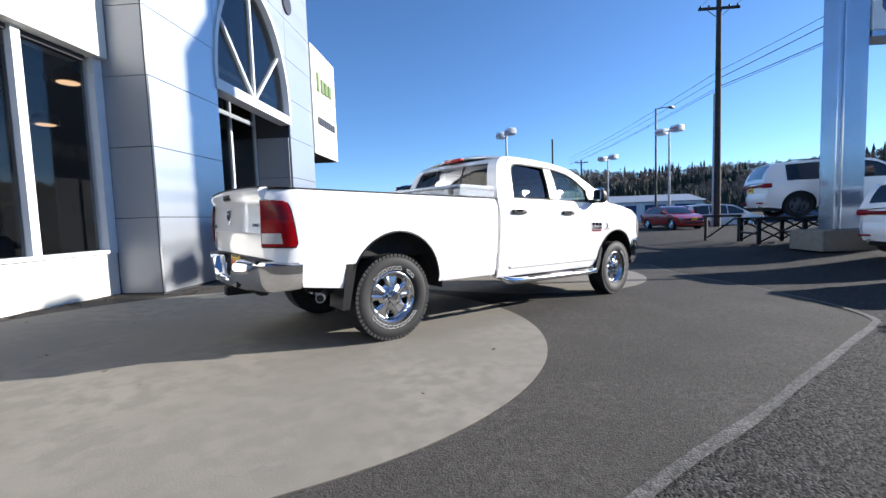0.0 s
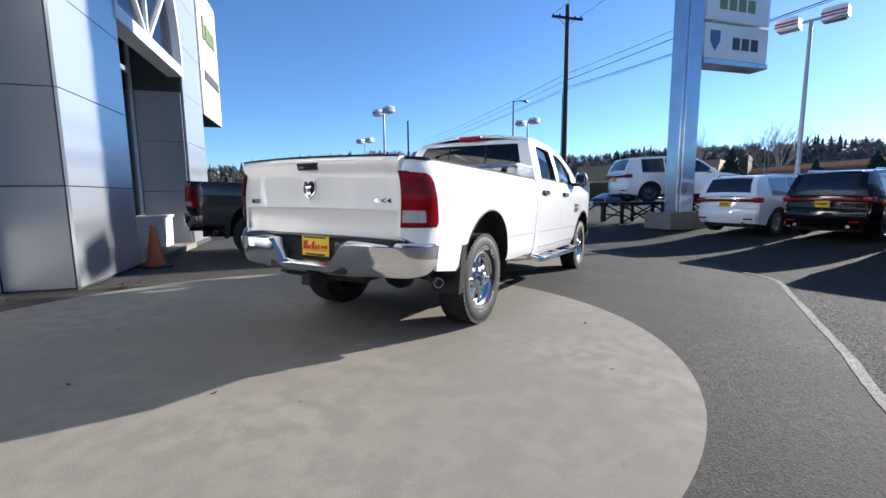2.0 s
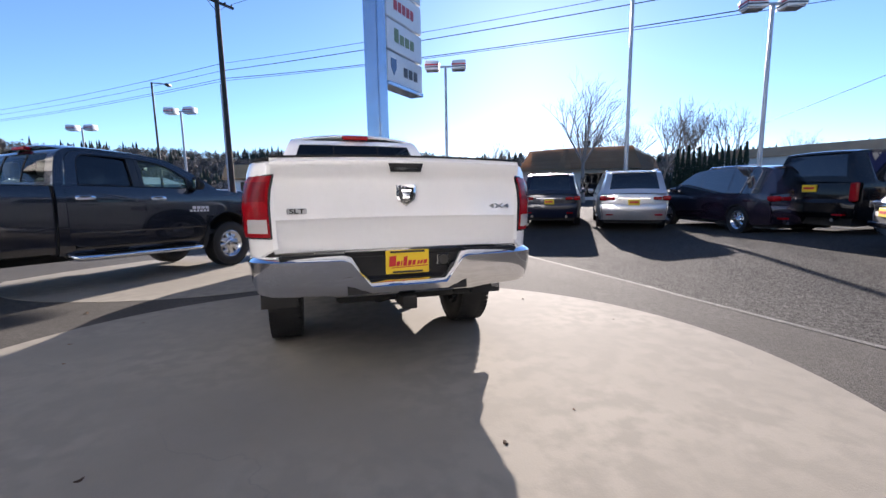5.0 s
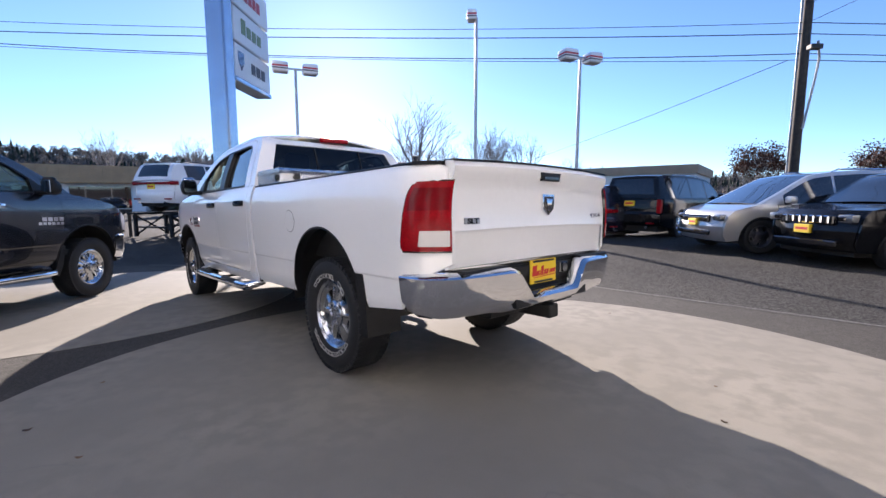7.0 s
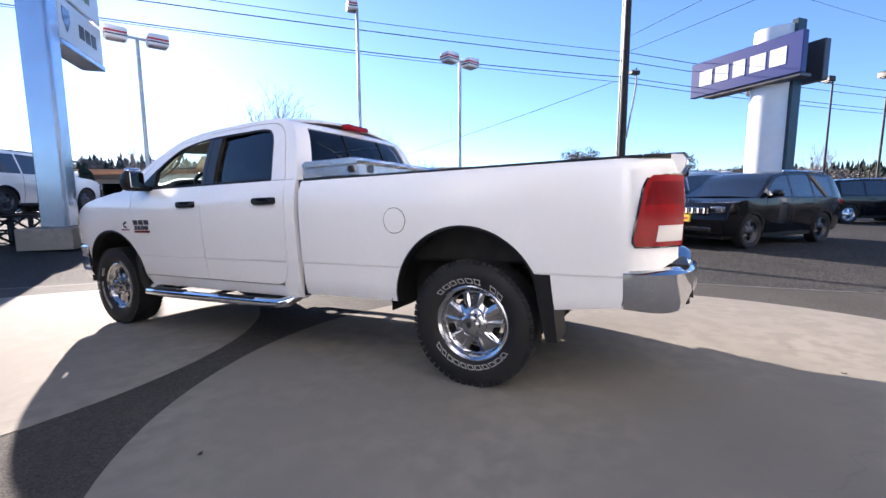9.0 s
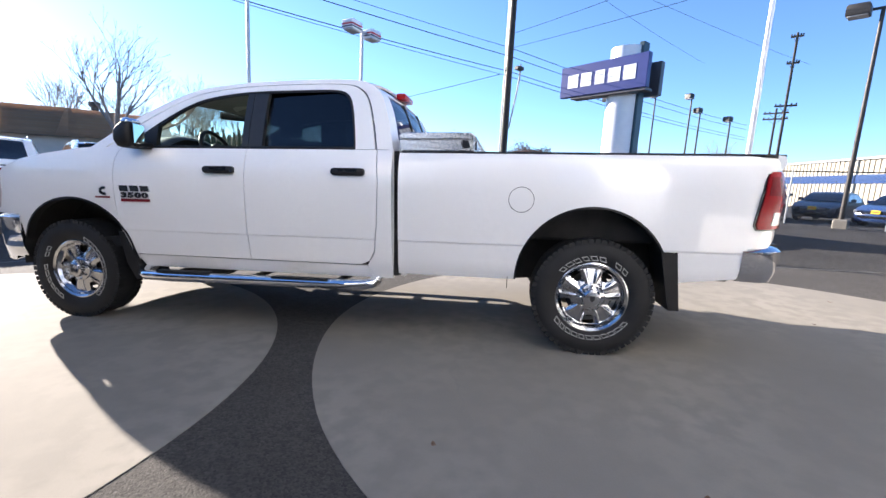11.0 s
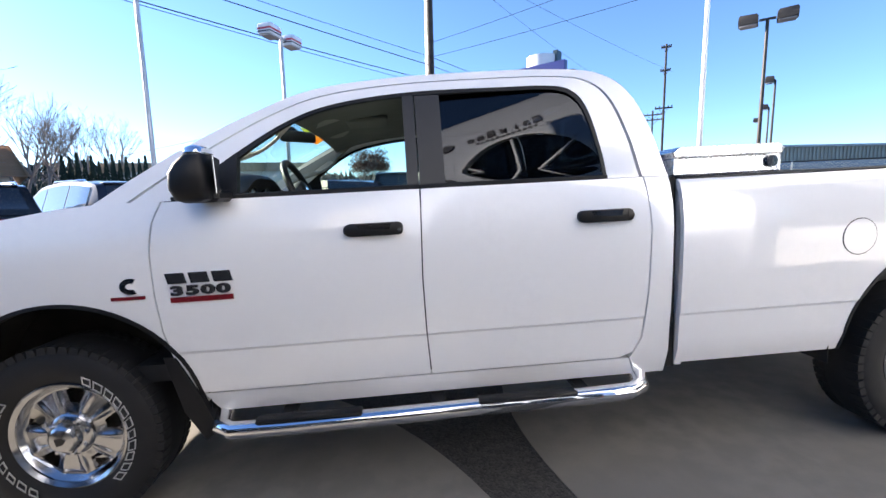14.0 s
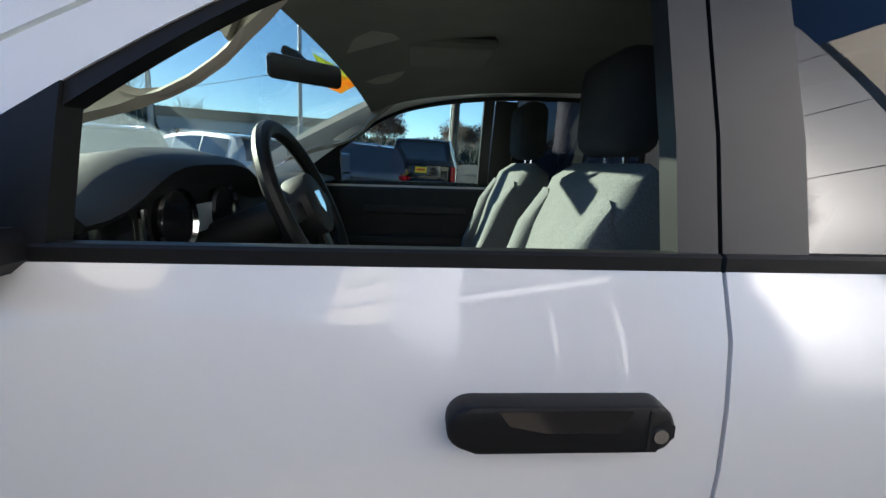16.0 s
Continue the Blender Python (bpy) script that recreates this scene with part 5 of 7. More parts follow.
    part("dashboard", grid_bm(rows, 0.02), DASH, t, "dark moulded dashboard", angle=50)
    for y in (0.57, 0.36):
        part("dial", cyl_bm((3.50, y, 1.43), (3.485, y, 1.43), 0.062, n=24), GLOSSBLACK, t)
        part("dial_ring", lathe_bm([(0.0, 0.060), (0.008, 0.066), (0.0, 0.068)], n=28, close=True), CHROME, t, m=Matrix.Translation((3.485, y, 1.43)) @ Matrix.Rotation(radians(90), 4, "Z"))
    part("info_screen", box_bm(3.485, 3.495, 0.415, 0.515, 1.395, 1.455, 0.002), material("grey_screen", (0.35, 0.42, 0.46), 0.3), t)
    part("air_vent", box_bm(3.48, 3.51, 0.70, 0.82, 1.33, 1.46, 0.01), GLOSSBLACK, t)
    part("vent_trim", box_bm(3.470, 3.482, 0.685, 0.700, 1.32, 1.47, 0.003), CHROME, t)
    sw = empty("steering_wheel", Matrix.Translation((3.265, 0.42, 1.45)) @ Matrix.Rotation(radians(24), 4, "Y"), "", "")
    sw.parent = t
    bm = bmesh.new()
    rings = []
    for k in range(40):
        a = 2 * math.pi * k / 40
        ring = [bm.verts.new(((0.018 * math.sin(b)), (0.192 + 0.019 * math.cos(b)) * math.cos(a), (0.192 + 0.019 * math.cos(b)) * math.sin(a))) for b in (2 * math.pi * j / 10 for j in range(10))]
        rings.append(ring)
    for k in range(40):
        for j in range(10):
            bm.faces.new((rings[k][j], rings[k][(j + 1) % 10], rings[(k + 1) % 40][(j + 1) % 10], rings[(k + 1) % 40][j]))
    part("wheel_rim", bm, BLACK, sw, "black leather rim")
    part("hub_pad", prism_bm(arc(0, 0, 0.085, 0.075, 0, 360, 24)[:-1], -0.03, 0.03, "x", bevel=0.01), DASH, sw)
    part("hub_emblem", prism_bm([(-0.022, 0.026), (0.022, 0.026), (0.02, -0.01), (0, -0.028), (-0.02, -0.01)], -0.034, -0.029, "x"), CHROME, sw)
    part("spoke", box_bm(-0.012, 0.012, 0.07, 0.18, -0.025, 0.02, 0.006), DASH, sw)
    part("spoke", box_bm(-0.012, 0.012, -0.18, -0.07, -0.025, 0.02, 0.006), DASH, sw)
    part("spoke", box_bm(-0.012, 0.012, -0.025, 0.025, -0.18, -0.06, 0.006), TRIM, sw)
    part("steering_column", cyl_bm((3.29, 0.42, 1.44), (3.60, 0.42, 1.30), 0.045, 0.06), DASH, t)
    part("wiper_stalk", tube_bm([(3.36, 0.36, 1.42), (3.35, 0.25, 1.44), (3.34, 0.20, 1.45)], 0.009, 8), BLACK, t)
    # seats
    for y, front in ((0.42, True), (-0.42, True), (0.42, False), (-0.42, False)):
        x = 2.62 if front else 1.75
        seat = empty("seat", Matrix.Translation((x, y, 0.70)), "", "")
        seat.parent = t
        part("cushion", box_bm(-0.02, 0.52, -0.25, 0.25, 0.18, 0.36, 0.06, 3), CLOTH, seat)
        part("cushion_base", box_bm(0.0, 0.48, -0.22, 0.22, 0.0, 0.18, 0.02), DASH, seat)
        prof = [(0.16, 0.30), (0.12, 0.50), (0.06, 0.70), (0.0, 0.83), (-0.06, 0.87), (-0.12, 0.83), (-0.10, 0.60), (-0.02, 0.30)]
        bm = prism_bm(prof, -0.24, 0.24, bevel=0.035)
        part("backrest", bm, CLOTH, seat)
        for sy in (-1, 1):
            bol = prism_bm([(0.20, 0.32), (0.16, 0.50), (0.09, 0.70), (0.02, 0.80), (-0.04, 0.66), (0.02, 0.32)], sy * 0.2 - 0.045, sy * 0.2 + 0.045, bevel=0.025)
            part("bolster", bol, CLOTH, seat)
        hr = part("headrest", box_bm(-0.135, -0.02, -0.13, 0.13, 0.885, 1.115, 0.045, 3), CLOTHDARK, seat)
        for sy in (-0.05, 0.05):
            part("headrest_post", cyl_bm((-0.085, sy, 0.85), (-0.085, sy, 0.96), 0.007, n=8), CHROME, hr)
    part("centre_console", box_bm(2.5, 3.3, -0.14, 0.14, 0.7, 1.08, 0.04, 2), CLOTHDARK, t)
    im = part("inner_mirror", box_bm(-0.016, 0.016, -0.125, 0.125, -0.036, 0.036, 0.016, 2), BLACK, t, m=Matrix.Translation((3.36, 0.02, 1.825)) @ Matrix.Rotation(radians(-46), 4, "Z"))
    part("mirror_stem", tube_bm([(0.0, 0, 0.02), (0.03, 0.02, 0.05), (0.06, 0.04, 0.065)], 0.014, 8), BLACK, im)
    for s in (1, -1):
        part("sun_visor", prism_bm([(3.225, 1.835), (3.22, 1.853), (3.05, 1.905), (3.045, 1.888)], s * 0.44 - 0.24, s * 0.44 + 0.24, bevel=0.004), PILLARTRIM, t)
    part("roof_console", box_bm(2.78, 3.05, -0.14, 0.14, 1.885, 1.92, 0.012), HEADLINER, t)
    if hero:
        for pts, mt in (([(3.385, -0.36, 1.845), (3.327, -0.39, 1.823), (3.25, -0.43, 1.876), (3.312, -0.40, 1.903)], material("orange_tag", (0.8, 0.30, 0.03), 0.6, vary=0.6, scale=25, tint=(0.8, 0.55, 0.05))), ([(3.345, 0.0, 1.885), (3.335, -0.01, 1.865), (3.28, -0.27, 1.862), (3.29, -0.26, 1.888)], material("lime_tag", (0.55, 0.62, 0.05), 0.6, vary=0.5, scale=25))):
            bm = bmesh.new()
            bm.faces.new([bm.verts.new(p) for p in pts])
            bmesh.ops.solidify(bm, geom=bm.faces[:], thickness=0.003)
            part("window_tag", bm, mt, t, "bright price tag inside the windscreen", smooth=False)
    # wheels
    for x in (0.0, 4.29):
        for s in (1, -1):
            if hero:
                wheel(t, x, s * 0.825, s, z=0.408, spin=radians(100) if x > 1 else 0.0)
            else:
                wheel(t, x, s * 0.825, s, chrome=False, spokes=8, letters=False, paint=RIM, z=0.408)
    # the bed's rails, gate and bumper sit a little lower than the cab
    for ob in t.children:
        if ob.name.split(".")[0] in ("bed_rail_cap", "bed_rail_end", "bed_inner_wall", "bed_bulkhead", "tailgate", "tail_lamp", "rear_bumper", "tow_receiver", "hitch_bar"):
            ob.location.z -= 0.05
    return t


pickup = build_pickup(SLAB @ Matrix.Translation((0, 0, 0.022)), WHITE, "white crew-cab long-bed pickup with chrome bumpers and steps")

# aluminium tool box across the bed, behind the cab
tbx = empty("tool_box", SLAB @ Matrix.Translation((0, 0, 1.454)), "diamond-plate aluminium tool box across the pickup bed", "tool box")
part("body", prism_bm([(0.90, 0.0), (0.90, 0.10), (1.42, 0.10), (1.42, 0.0), (1.36, -0.25), (0.96, -0.25)], -0.80, 0.80), DIAMOND, tbx, smooth=False)
part("flange", box_bm(0.88, 1.43, -0.93, 0.93, 0.002, 0.085, 0.006), DIAMOND, tbx, smooth=False)
part("lid", prism_bm([(0.885, 0.086), (0.87, 0.11), (0.90, 0.135), (1.40, 0.135), (1.435, 0.11), (1.425, 0.086)], -0.935, 0.935, bevel=0.006), DIAMOND, tbx, "diamond-plate lid", smooth=False)
for y in (-0.78, 0.78):
    part("lid_latch", cyl_bm((0.868, y, 0.055), (0.88, y, 0.055), 0.032, n=20), GLOSSBLACK, tbx, "round black paddle latch")
part("side_latch", cyl_bm((0.94, 0.93, 0.05), (0.94, 0.945, 0.05), 0.028, n=20), GLOSSBLACK, tbx)

# ---- parked vehicles
GREY_AT = SLAB @ Matrix.Translation((1.86, 4.74, 0)) @ Matrix.Rotation(math.atan2(2.10 - 4.74, 5.13 - 1.86), 4, "Z") @ Matrix.Translation((0, 0.95, 0.040))
build_pickup(GREY_AT, GREYPAINT, "dark graphite crew-cab pickup parked beside the building", False)

SUV = dict(L=4.82, W=0.96, wb=2.95, wx=0.05, r=0.37, roof=[(1.30, 1.10), (0.98, 1.30), (0.62, 1.56), (0.30, 1.68), (-0.6, 1.73), (-1.6, 1.70), (-2.0, 1.66), (-2.12, 1.58), (-2.26, 1.34), (-2.34, 1.08)], nose=[(2.34, 0.28), (2.41, 0.40), (2.41, 0.62), (2.38, 0.86), (2.28, 0.98), (1.8, 1.06), (1.30, 1.10)], tail=[(-2.34, 1.08), (-2.38, 0.92), (-2.38, 0.76), (-2.42, 0.68), (-2.42, 0.48), (-2.34, 0.32)], panes=(0.92, 0.10, -0.82, -1.75), lamp="bar")
VAN = dict(L=5.15, W=1.0, wb=3.09, wx=0.12, r=0.36, roof=[(1.75, 1.04), (1.30, 1.28), (0.80, 1.56), (0.45, 1.68), (-0.6, 1.76), (-1.7, 1.73), (-2.12, 1.68), (-2.26, 1.58), (-2.40, 1.34), (-2.50, 1.06)], nose=[(2.46, 0.24), (2.56, 0.38), (2.56, 0.56), (2.50, 0.78), (2.36, 0.90), (2.0, 0.99), (1.75, 1.04)], tail=[(-2.50, 1.06), (-2.54, 0.92), (-2.54, 0.76), (-2.58, 0.66), (-2.57, 0.46), (-2.48, 0.30)], panes=(1.25, 0.20, -1.0, -2.05), lamp="wing")
TALL = dict(L=5.6, W=1.02, wb=3.3, wx=0.1, r=0.40, roof=[(1.45, 1.18), (1.15, 1.40), (0.80, 1.68), (0.5, 1.80), (-0.6, 1.88), (-2.0, 1.87), (-2.48, 1.84), (-2.56, 1.74), (-2.64, 1.45), (-2.70, 1.16)], nose=[(2.70, 0.35), (2.78, 0.48), (2.79, 0.70), (2.78, 1.0), (2.68, 1.10), (2.0, 1.15), (1.45, 1.18)], tail=[(-2.70, 1.16), (-2.73, 1.0), (-2.73, 0.80), (-2.80, 0.72), (-2.80, 0.50), (-2.70, 0.38)], panes=(1.05, 0.25, -0.85, -2.3), lamp="post")
SEDAN = dict(L=4.7, W=0.91, wb=2.75, wx=0.05, r=0.33, roof=[(1.0, 0.96), (0.6, 1.20), (0.25, 1.36), (-0.2, 1.43), (-0.8, 1.42), (-1.2, 1.34), (-1.6, 1.16), (-1.95, 1.0)], nose=[(2.24, 0.22), (2.34, 0.36), (2.34, 0.50), (2.28, 0.66), (2.05, 0.76), (1.5, 0.88), (1.0, 0.96)], tail=[(-1.95, 1.0), (-2.28, 0.98), (-2.32, 0.80), (-2.35, 0.62), (-2.34, 0.40), (-2.26, 0.26)], panes=(0.62, -0.18, -0.95, -1.35), lamp="wing")


COMPACT = dict(L=4.62, W=0.93, wb=2.70, wx=0.06, r=0.36, roof=[(1.22, 1.08), (0.90, 1.28), (0.52, 1.54), (0.20, 1.63), (-0.6, 1.67), (-1.5, 1.63), (-1.86, 1.58), (-2.0, 1.50), (-2.14, 1.28), (-2.22, 1.06)], nose=[(2.22, 0.28), (2.31, 0.40), (2.31, 0.62), (2.26, 0.86), (2.14, 0.97), (1.7, 1.04), (1.22, 1.08)], tail=[(-2.22, 1.06), (-2.27, 0.92), (-2.27, 0.76), (-2.31, 0.68), (-2.31, 0.48), (-2.24, 0.32)], panes=(0.84, 0.05, -0.80, -1.60), lamp="bar")


def build_car(at, spec, paint, label, category, front="plain", lower=None, group="", rims=None):
    c = empty("car" if spec is SEDAN else "minivan" if spec is VAN else "sport_utility_vehicle", at, label, category, group)
    W, belt = spec["W"], spec["roof"][0][1]
    top = max(p[1] for p in spec["roof"])
    L = spec["L"] / 2
    lower = lower or paint

    def hw(x, z):
        w = W * (0.93 + 0.07 * min(1, max(0, (z - 0.25) / 0.35)))
        if z > belt - 0.05:
            w -= (z - belt + 0.05) * 0.34
        e = max(0, (abs(x) - (L - 0.75)) / 0.75)
        return w - 0.13 * e * e

    def at_side(x, z):
        return (x, hw(x, z), z)

    def pull(p, v=1.0):
        e = max(0, (abs(p[0]) - (L - 0.9)) / 0.9)
        return (p[0] - math.copysign(0.16 * e * v * v, p[0]), p[1])

    def across(profile, n=14):
        rows = []
        for p in profile:
            rows.append([(pull(p, k / n * 2 - 1)[0], hw(*p) * (k / n * 2 - 1), p[1]) for k in range(n + 1)])
        return rows

    nose, tail, roof = spec["nose"], spec["tail"], spec["roof"]
    fx, rx, r = spec["wx"] + spec["wb"] / 2, spec["wx"] - spec["wb"] / 2, spec["r"]
    af = arc(fx, r, r + 0.07, r + 0.06, 0, 180, 16)
    ar = arc(rx, r, r + 0.07, r + 0.06, 0, 180, 16)
    side = [pull(p) for p in nose] + [pull(p) for p in tail] + [(ar[-1][0], 0.27)] + [q for q in ar[::-1] if q[1] > 0.27] + [(ar[0][0], 0.27), (af[-1][0], 0.27)] + [q for q in af[::-1] if q[1] > 0.27] + [(af[0][0], 0.27)]
    both("body_side", panel_bm(side, at_side, 0.16, 0.03), paint, c)
    both("sill", box_bm(rx + r + 0.08, fx - r - 0.08, W * 0.93 - 0.05, W * 0.93 + 0.012, 0.23, 0.34, 0.01), BLACK, c)
    for q in (af, ar):
        both("arch_trim", grid_bm([[(a, hw(a, b) + 0.006, b), (x0 + (a - x0) * 0.93, hw(a, b) + 0.006, r + (b - r) * 0.93), (x0 + (a - x0) * 0.93, hw(a, b) - 0.25, r + (b - r) * 0.93)] for (a, b), x0 in ((w, fx if q is af else rx) for w in q)], 0.004), BLACK if lower is BLACK else UNDER, c)
    split = next(k for k, p in enumerate(nose) if p[1] > 0.85 * belt)
    part("front_bumper", grid_bm(across(nose[:3]), 0.02), lower, c)
    part("front_panel", grid_bm(across(nose[2 : split + 1]), 0.02), paint, c)
    part("hood", grid_bm(across(nose[split:]), 0.02), paint, c)
    part("tailgate", grid_bm(across(tail[:3]), 0.02), paint, c)
    part("rear_bumper", grid_bm(across(tail[2:]), 0.02), lower, c)
    shell = spline([(p[0], p[1], 0) for p in roof], 40)
    peak = [p for p in shell]
    iw = next(k for k, p in enumerate(peak) if p.y > top - 0.10)
    ir = max(k for k, p in enumerate(peak) if p.y > top - (0.10 if spec is not SEDAN else 0.10))

    def crown(seq):
        return [[(p.x, hw(p.x, p.y) * v, p.y + 0.03 * (1 - v * v)) for v in [k / 7 - 1 for k in range(15)]] for p in seq]

    def band(seq, v0, v1, n=10):
        return [[(p.x, hw(p.x, p.y) * (v0 + (v1 - v0) * k / n), p.y + 0.03 * (1 - (v0 + (v1 - v0) * k / n) ** 2)) for k in range(n + 1)] for p in seq]

    part("windscreen", grid_bm(band(peak[: iw + 1], -0.9, 0.9), 0.01), CARGLASS, c)
    part("roof", grid_bm(crown(peak[iw : ir + 1]), 0.02), paint, c)
    gap = 2 if spec is not SEDAN else 0
    glass = peak[ir + gap // 2 : len(peak) - gap] if gap else peak[ir:]
    part("rear_window", grid_bm(band(glass, -0.80, 0.80), 0.01), CARGLASS, c)
    if gap:
        part("gate_lower", grid_bm(crown(peak[len(peak) - gap - 1 :]), 0.02), paint, c)
        part("gate_header", grid_bm(crown(peak[ir : ir + gap // 2 + 1]), 0.02), paint, c)
    for s in (1, -1):
        part("front_pillar", grid_bm(band(peak[: iw + 1], s * 0.9, s * 1.0, 2), 0.02), paint, c)
        part("rear_pillar", grid_bm(band(peak[ir:], s * 0.80, s * 1.0, 3), 0.02), paint, c)
    both("greenhouse_side", panel_bm([(p.x, p.y) for p in peak], at_side, 0.2, 0.03), paint, c)
    a, b, d, e = spec["panes"]

    def roof_z(x):
        for p, q in zip(peak, peak[1:]):
            if q.x <= x <= p.x:
                return p.y + (q.y - p.y) * (p.x - x) / max(1e-6, p.x - q.x)
        return belt

    def glass_at(x, z):
        return (x, hw(x, z) + 0.006, z)

    for x0, x1 in ((a, b), (b - 0.06, d), (d - 0.06, e)):
        xs = [x0 + (x1 - x0) * k / 6 for k in range(7)]
        poly = [(x1, belt + 0.02), (x0, belt + 0.02)] + [(x, max(belt + 0.03, roof_z(x) - 0.075)) for x in xs]
        both("side_window", panel_bm(poly, glass_at, 0.3, 0.01), CARGLASS, c)
    for x in (b - 0.03, d - 0.03, a + 0.12):
        both("door_gap", panel_bm([(x, 0.34), (x + 0.008, 0.34), (x + 0.008, belt), (x, belt)], lambda u, z: (u, hw(u, z) + 0.002, z), 0.2, 0.004), UNDER, c)
    for x in (b + 0.12, d + 0.12):
        both("door_handle", box_bm(x, x + 0.2, hw(x, belt - 0.13) - 0.01, hw(x, belt - 0.13) + 0.03, belt - 0.15, belt - 0.12, 0.01), paint if paint is not SILVER else CHROME, c)
    for s in (1, -1):
        mr = part("wing_mirror", box_bm(a - 0.12, a + 0.04, min(s * (W + 0.02), s * (W + 0.2)), max(s * (W + 0.02), s * (W + 0.2)), belt + 0.02, belt + 0.17, 0.04, 2), paint, c)
        part("mirror_foot", box_bm(a - 0.10, a, min(s * (W - 0.1), s * (W + 0.06)), max(s * (W - 0.1), s * (W + 0.06)), belt - 0.01, belt + 0.05, 0.01), BLACK, mr)
    if spec is not SEDAN:
        both("roof_rail", tube_bm([(0.15, W * 0.70, top - 0.05), (0.0, W * 0.71, top + 0.02), (-1.6, W * 0.71, top + 0.02), (-1.75, W * 0.70, top - 0.05)], 0.018, 8), CHROME if paint is not WHITE else GLOSSBLACK, c)
        part("rear_spoiler", box_bm(roof[-4][0] - 0.10, roof[-4][0] + 0.25, -W * 0.62, W * 0.62, top - 0.09, top - 0.045, 0.015), paint, c)
    # lamps
    tx = tail[1][0]
    if spec["lamp"] == "post":
        for s in (1, -1):
            part("tail_lamp", box_bm(tx - 0.02, tx + 0.10, s * (W - 0.14) - 0.07, s * (W - 0.14) + 0.06, belt - 0.42, belt - 0.02, 0.02), RED, c)
    else:
        for s in (1, -1):
            tl = part("tail_lamp", box_bm(tx + 0.03, tx + 0.26, s * (W - 0.145) - 0.12, s * (W - 0.145) + 0.085, belt - 0.17, belt - 0.035, 0.03, 2), RED, c)
            part("lamp_inner", box_bm(tx - 0.012, tx + 0.05, s * 0.63 - 0.11, s * 0.63 + 0.11, belt - 0.15, belt - 0.06, 0.015), RED, tl)
        if spec["lamp"] == "bar":
            part("gate_strip", box_bm(tx - 0.018, tx + 0.03, -W + 0.27, W - 0.27, belt - 0.150, belt - 0.065, 0.012, 2), REDDEEP, c, "dark red full-width lamp strip")
        else:
            part("gate_strip", box_bm(tx - 0.016, tx + 0.03, -0.42, 0.42, belt - 0.125, belt - 0.085, 0.008), CHROME, c)
    pz = belt - 0.22 if spec is not TALL else belt - 0.14
    pl = part("rear_plate", box_bm(tx - 0.03, tx + 0.02, -0.155, 0.155, pz - 0.08, pz + 0.08, 0.006), YELLOW, c, "yellow dealer plate")
    part("plate_script", box_bm(tx - 0.033, tx - 0.03, -0.12, 0.12, pz - 0.02, pz + 0.03), REDINK, pl)
    for s in (1, -1):
        part("rear_reflector", box_bm(tail[4][0] - 0.012, tail[4][0] + 0.12, s * 0.66 - 0.1, s * 0.66 + 0.1, 0.44, 0.48, 0.008), RED, c)
        if paint is not SILVER:
            part("exhaust_tip", cyl_bm((tail[5][0] - 0.06, s * 0.55, 0.34), (tail[5][0] + 0.12, s * 0.55, 0.34), 0.04, n=12), CHROME, c)
    nx, nz = nose[3]
    for s in (1, -1):
        hl = part("headlamp", box_bm(nx - 0.32, nx - 0.02, s * (W - 0.24) - 0.16, s * (W - 0.24) + 0.10, nz - 0.10, nz + 0.04, 0.035, 2), HEADLAMP, c)
        part("lamp_bezel", box_bm(nx - 0.2, nx + 0.0, s * (W - 0.30) - 0.08, s * (W - 0.30) + 0.06, nz - 0.07, nz + 0.01, 0.02), GLOSSBLACK, hl)
    gr = part("grille", box_bm(nx - 0.05, nx + 0.035, -0.52, 0.52, nz - 0.14, nz + 0.02, 0.02), GLOSSBLACK, c)
    if front == "slots":
        for k in range(7):
            part("grille_slot", box_bm(nx + 0.02, nx + 0.05, -0.46 + 0.135 * k, -0.36 + 0.135 * k, nz - 0.12, nz + 0.015, 0.015), CHROME, gr)
            part("slot_mouth", box_bm(nx + 0.045, nx + 0.054, -0.44 + 0.135 * k, -0.38 + 0.135 * k, nz - 0.10, nz - 0.005, 0.006), GLOSSBLACK, gr)
    else:
        part("grille_bar", box_bm(nx + 0.02, nx + 0.05, -0.5, 0.5, nz - 0.05, nz - 0.025, 0.006), CHROME, gr)
    fp = part("front_plate", box_bm(nose[2][0] - 0.02, nose[2][0] + 0.035, -0.155, 0.155, 0.56, 0.71, 0.006), YELLOW, c, "yellow dealer plate")
    part("plate_script", box_bm(nose[2][0] + 0.034, nose[2][0] + 0.038, -0.12, 0.12, 0.615, 0.66), REDINK, fp)
    part("air_intake", box_bm(nose[1][0] - 0.05, nose[1][0] + 0.015, -0.62, 0.62, 0.36, 0.46, 0.02), GLOSSBLACK, c)
    part("underbody", box_bm(-L + 0.25, L - 0.25, -W + 0.22, W - 0.22, 0.20, 0.5), UNDER, c)
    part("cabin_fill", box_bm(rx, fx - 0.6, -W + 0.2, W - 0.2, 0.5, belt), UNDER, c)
    for x in (fx, rx):
        for s in (1, -1):
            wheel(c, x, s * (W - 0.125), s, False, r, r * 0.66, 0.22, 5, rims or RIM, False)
    return c


HEAD_N = math.atan2(-0.694, 0.72)
HEAD_D = math.atan2(0.72, 0.694)


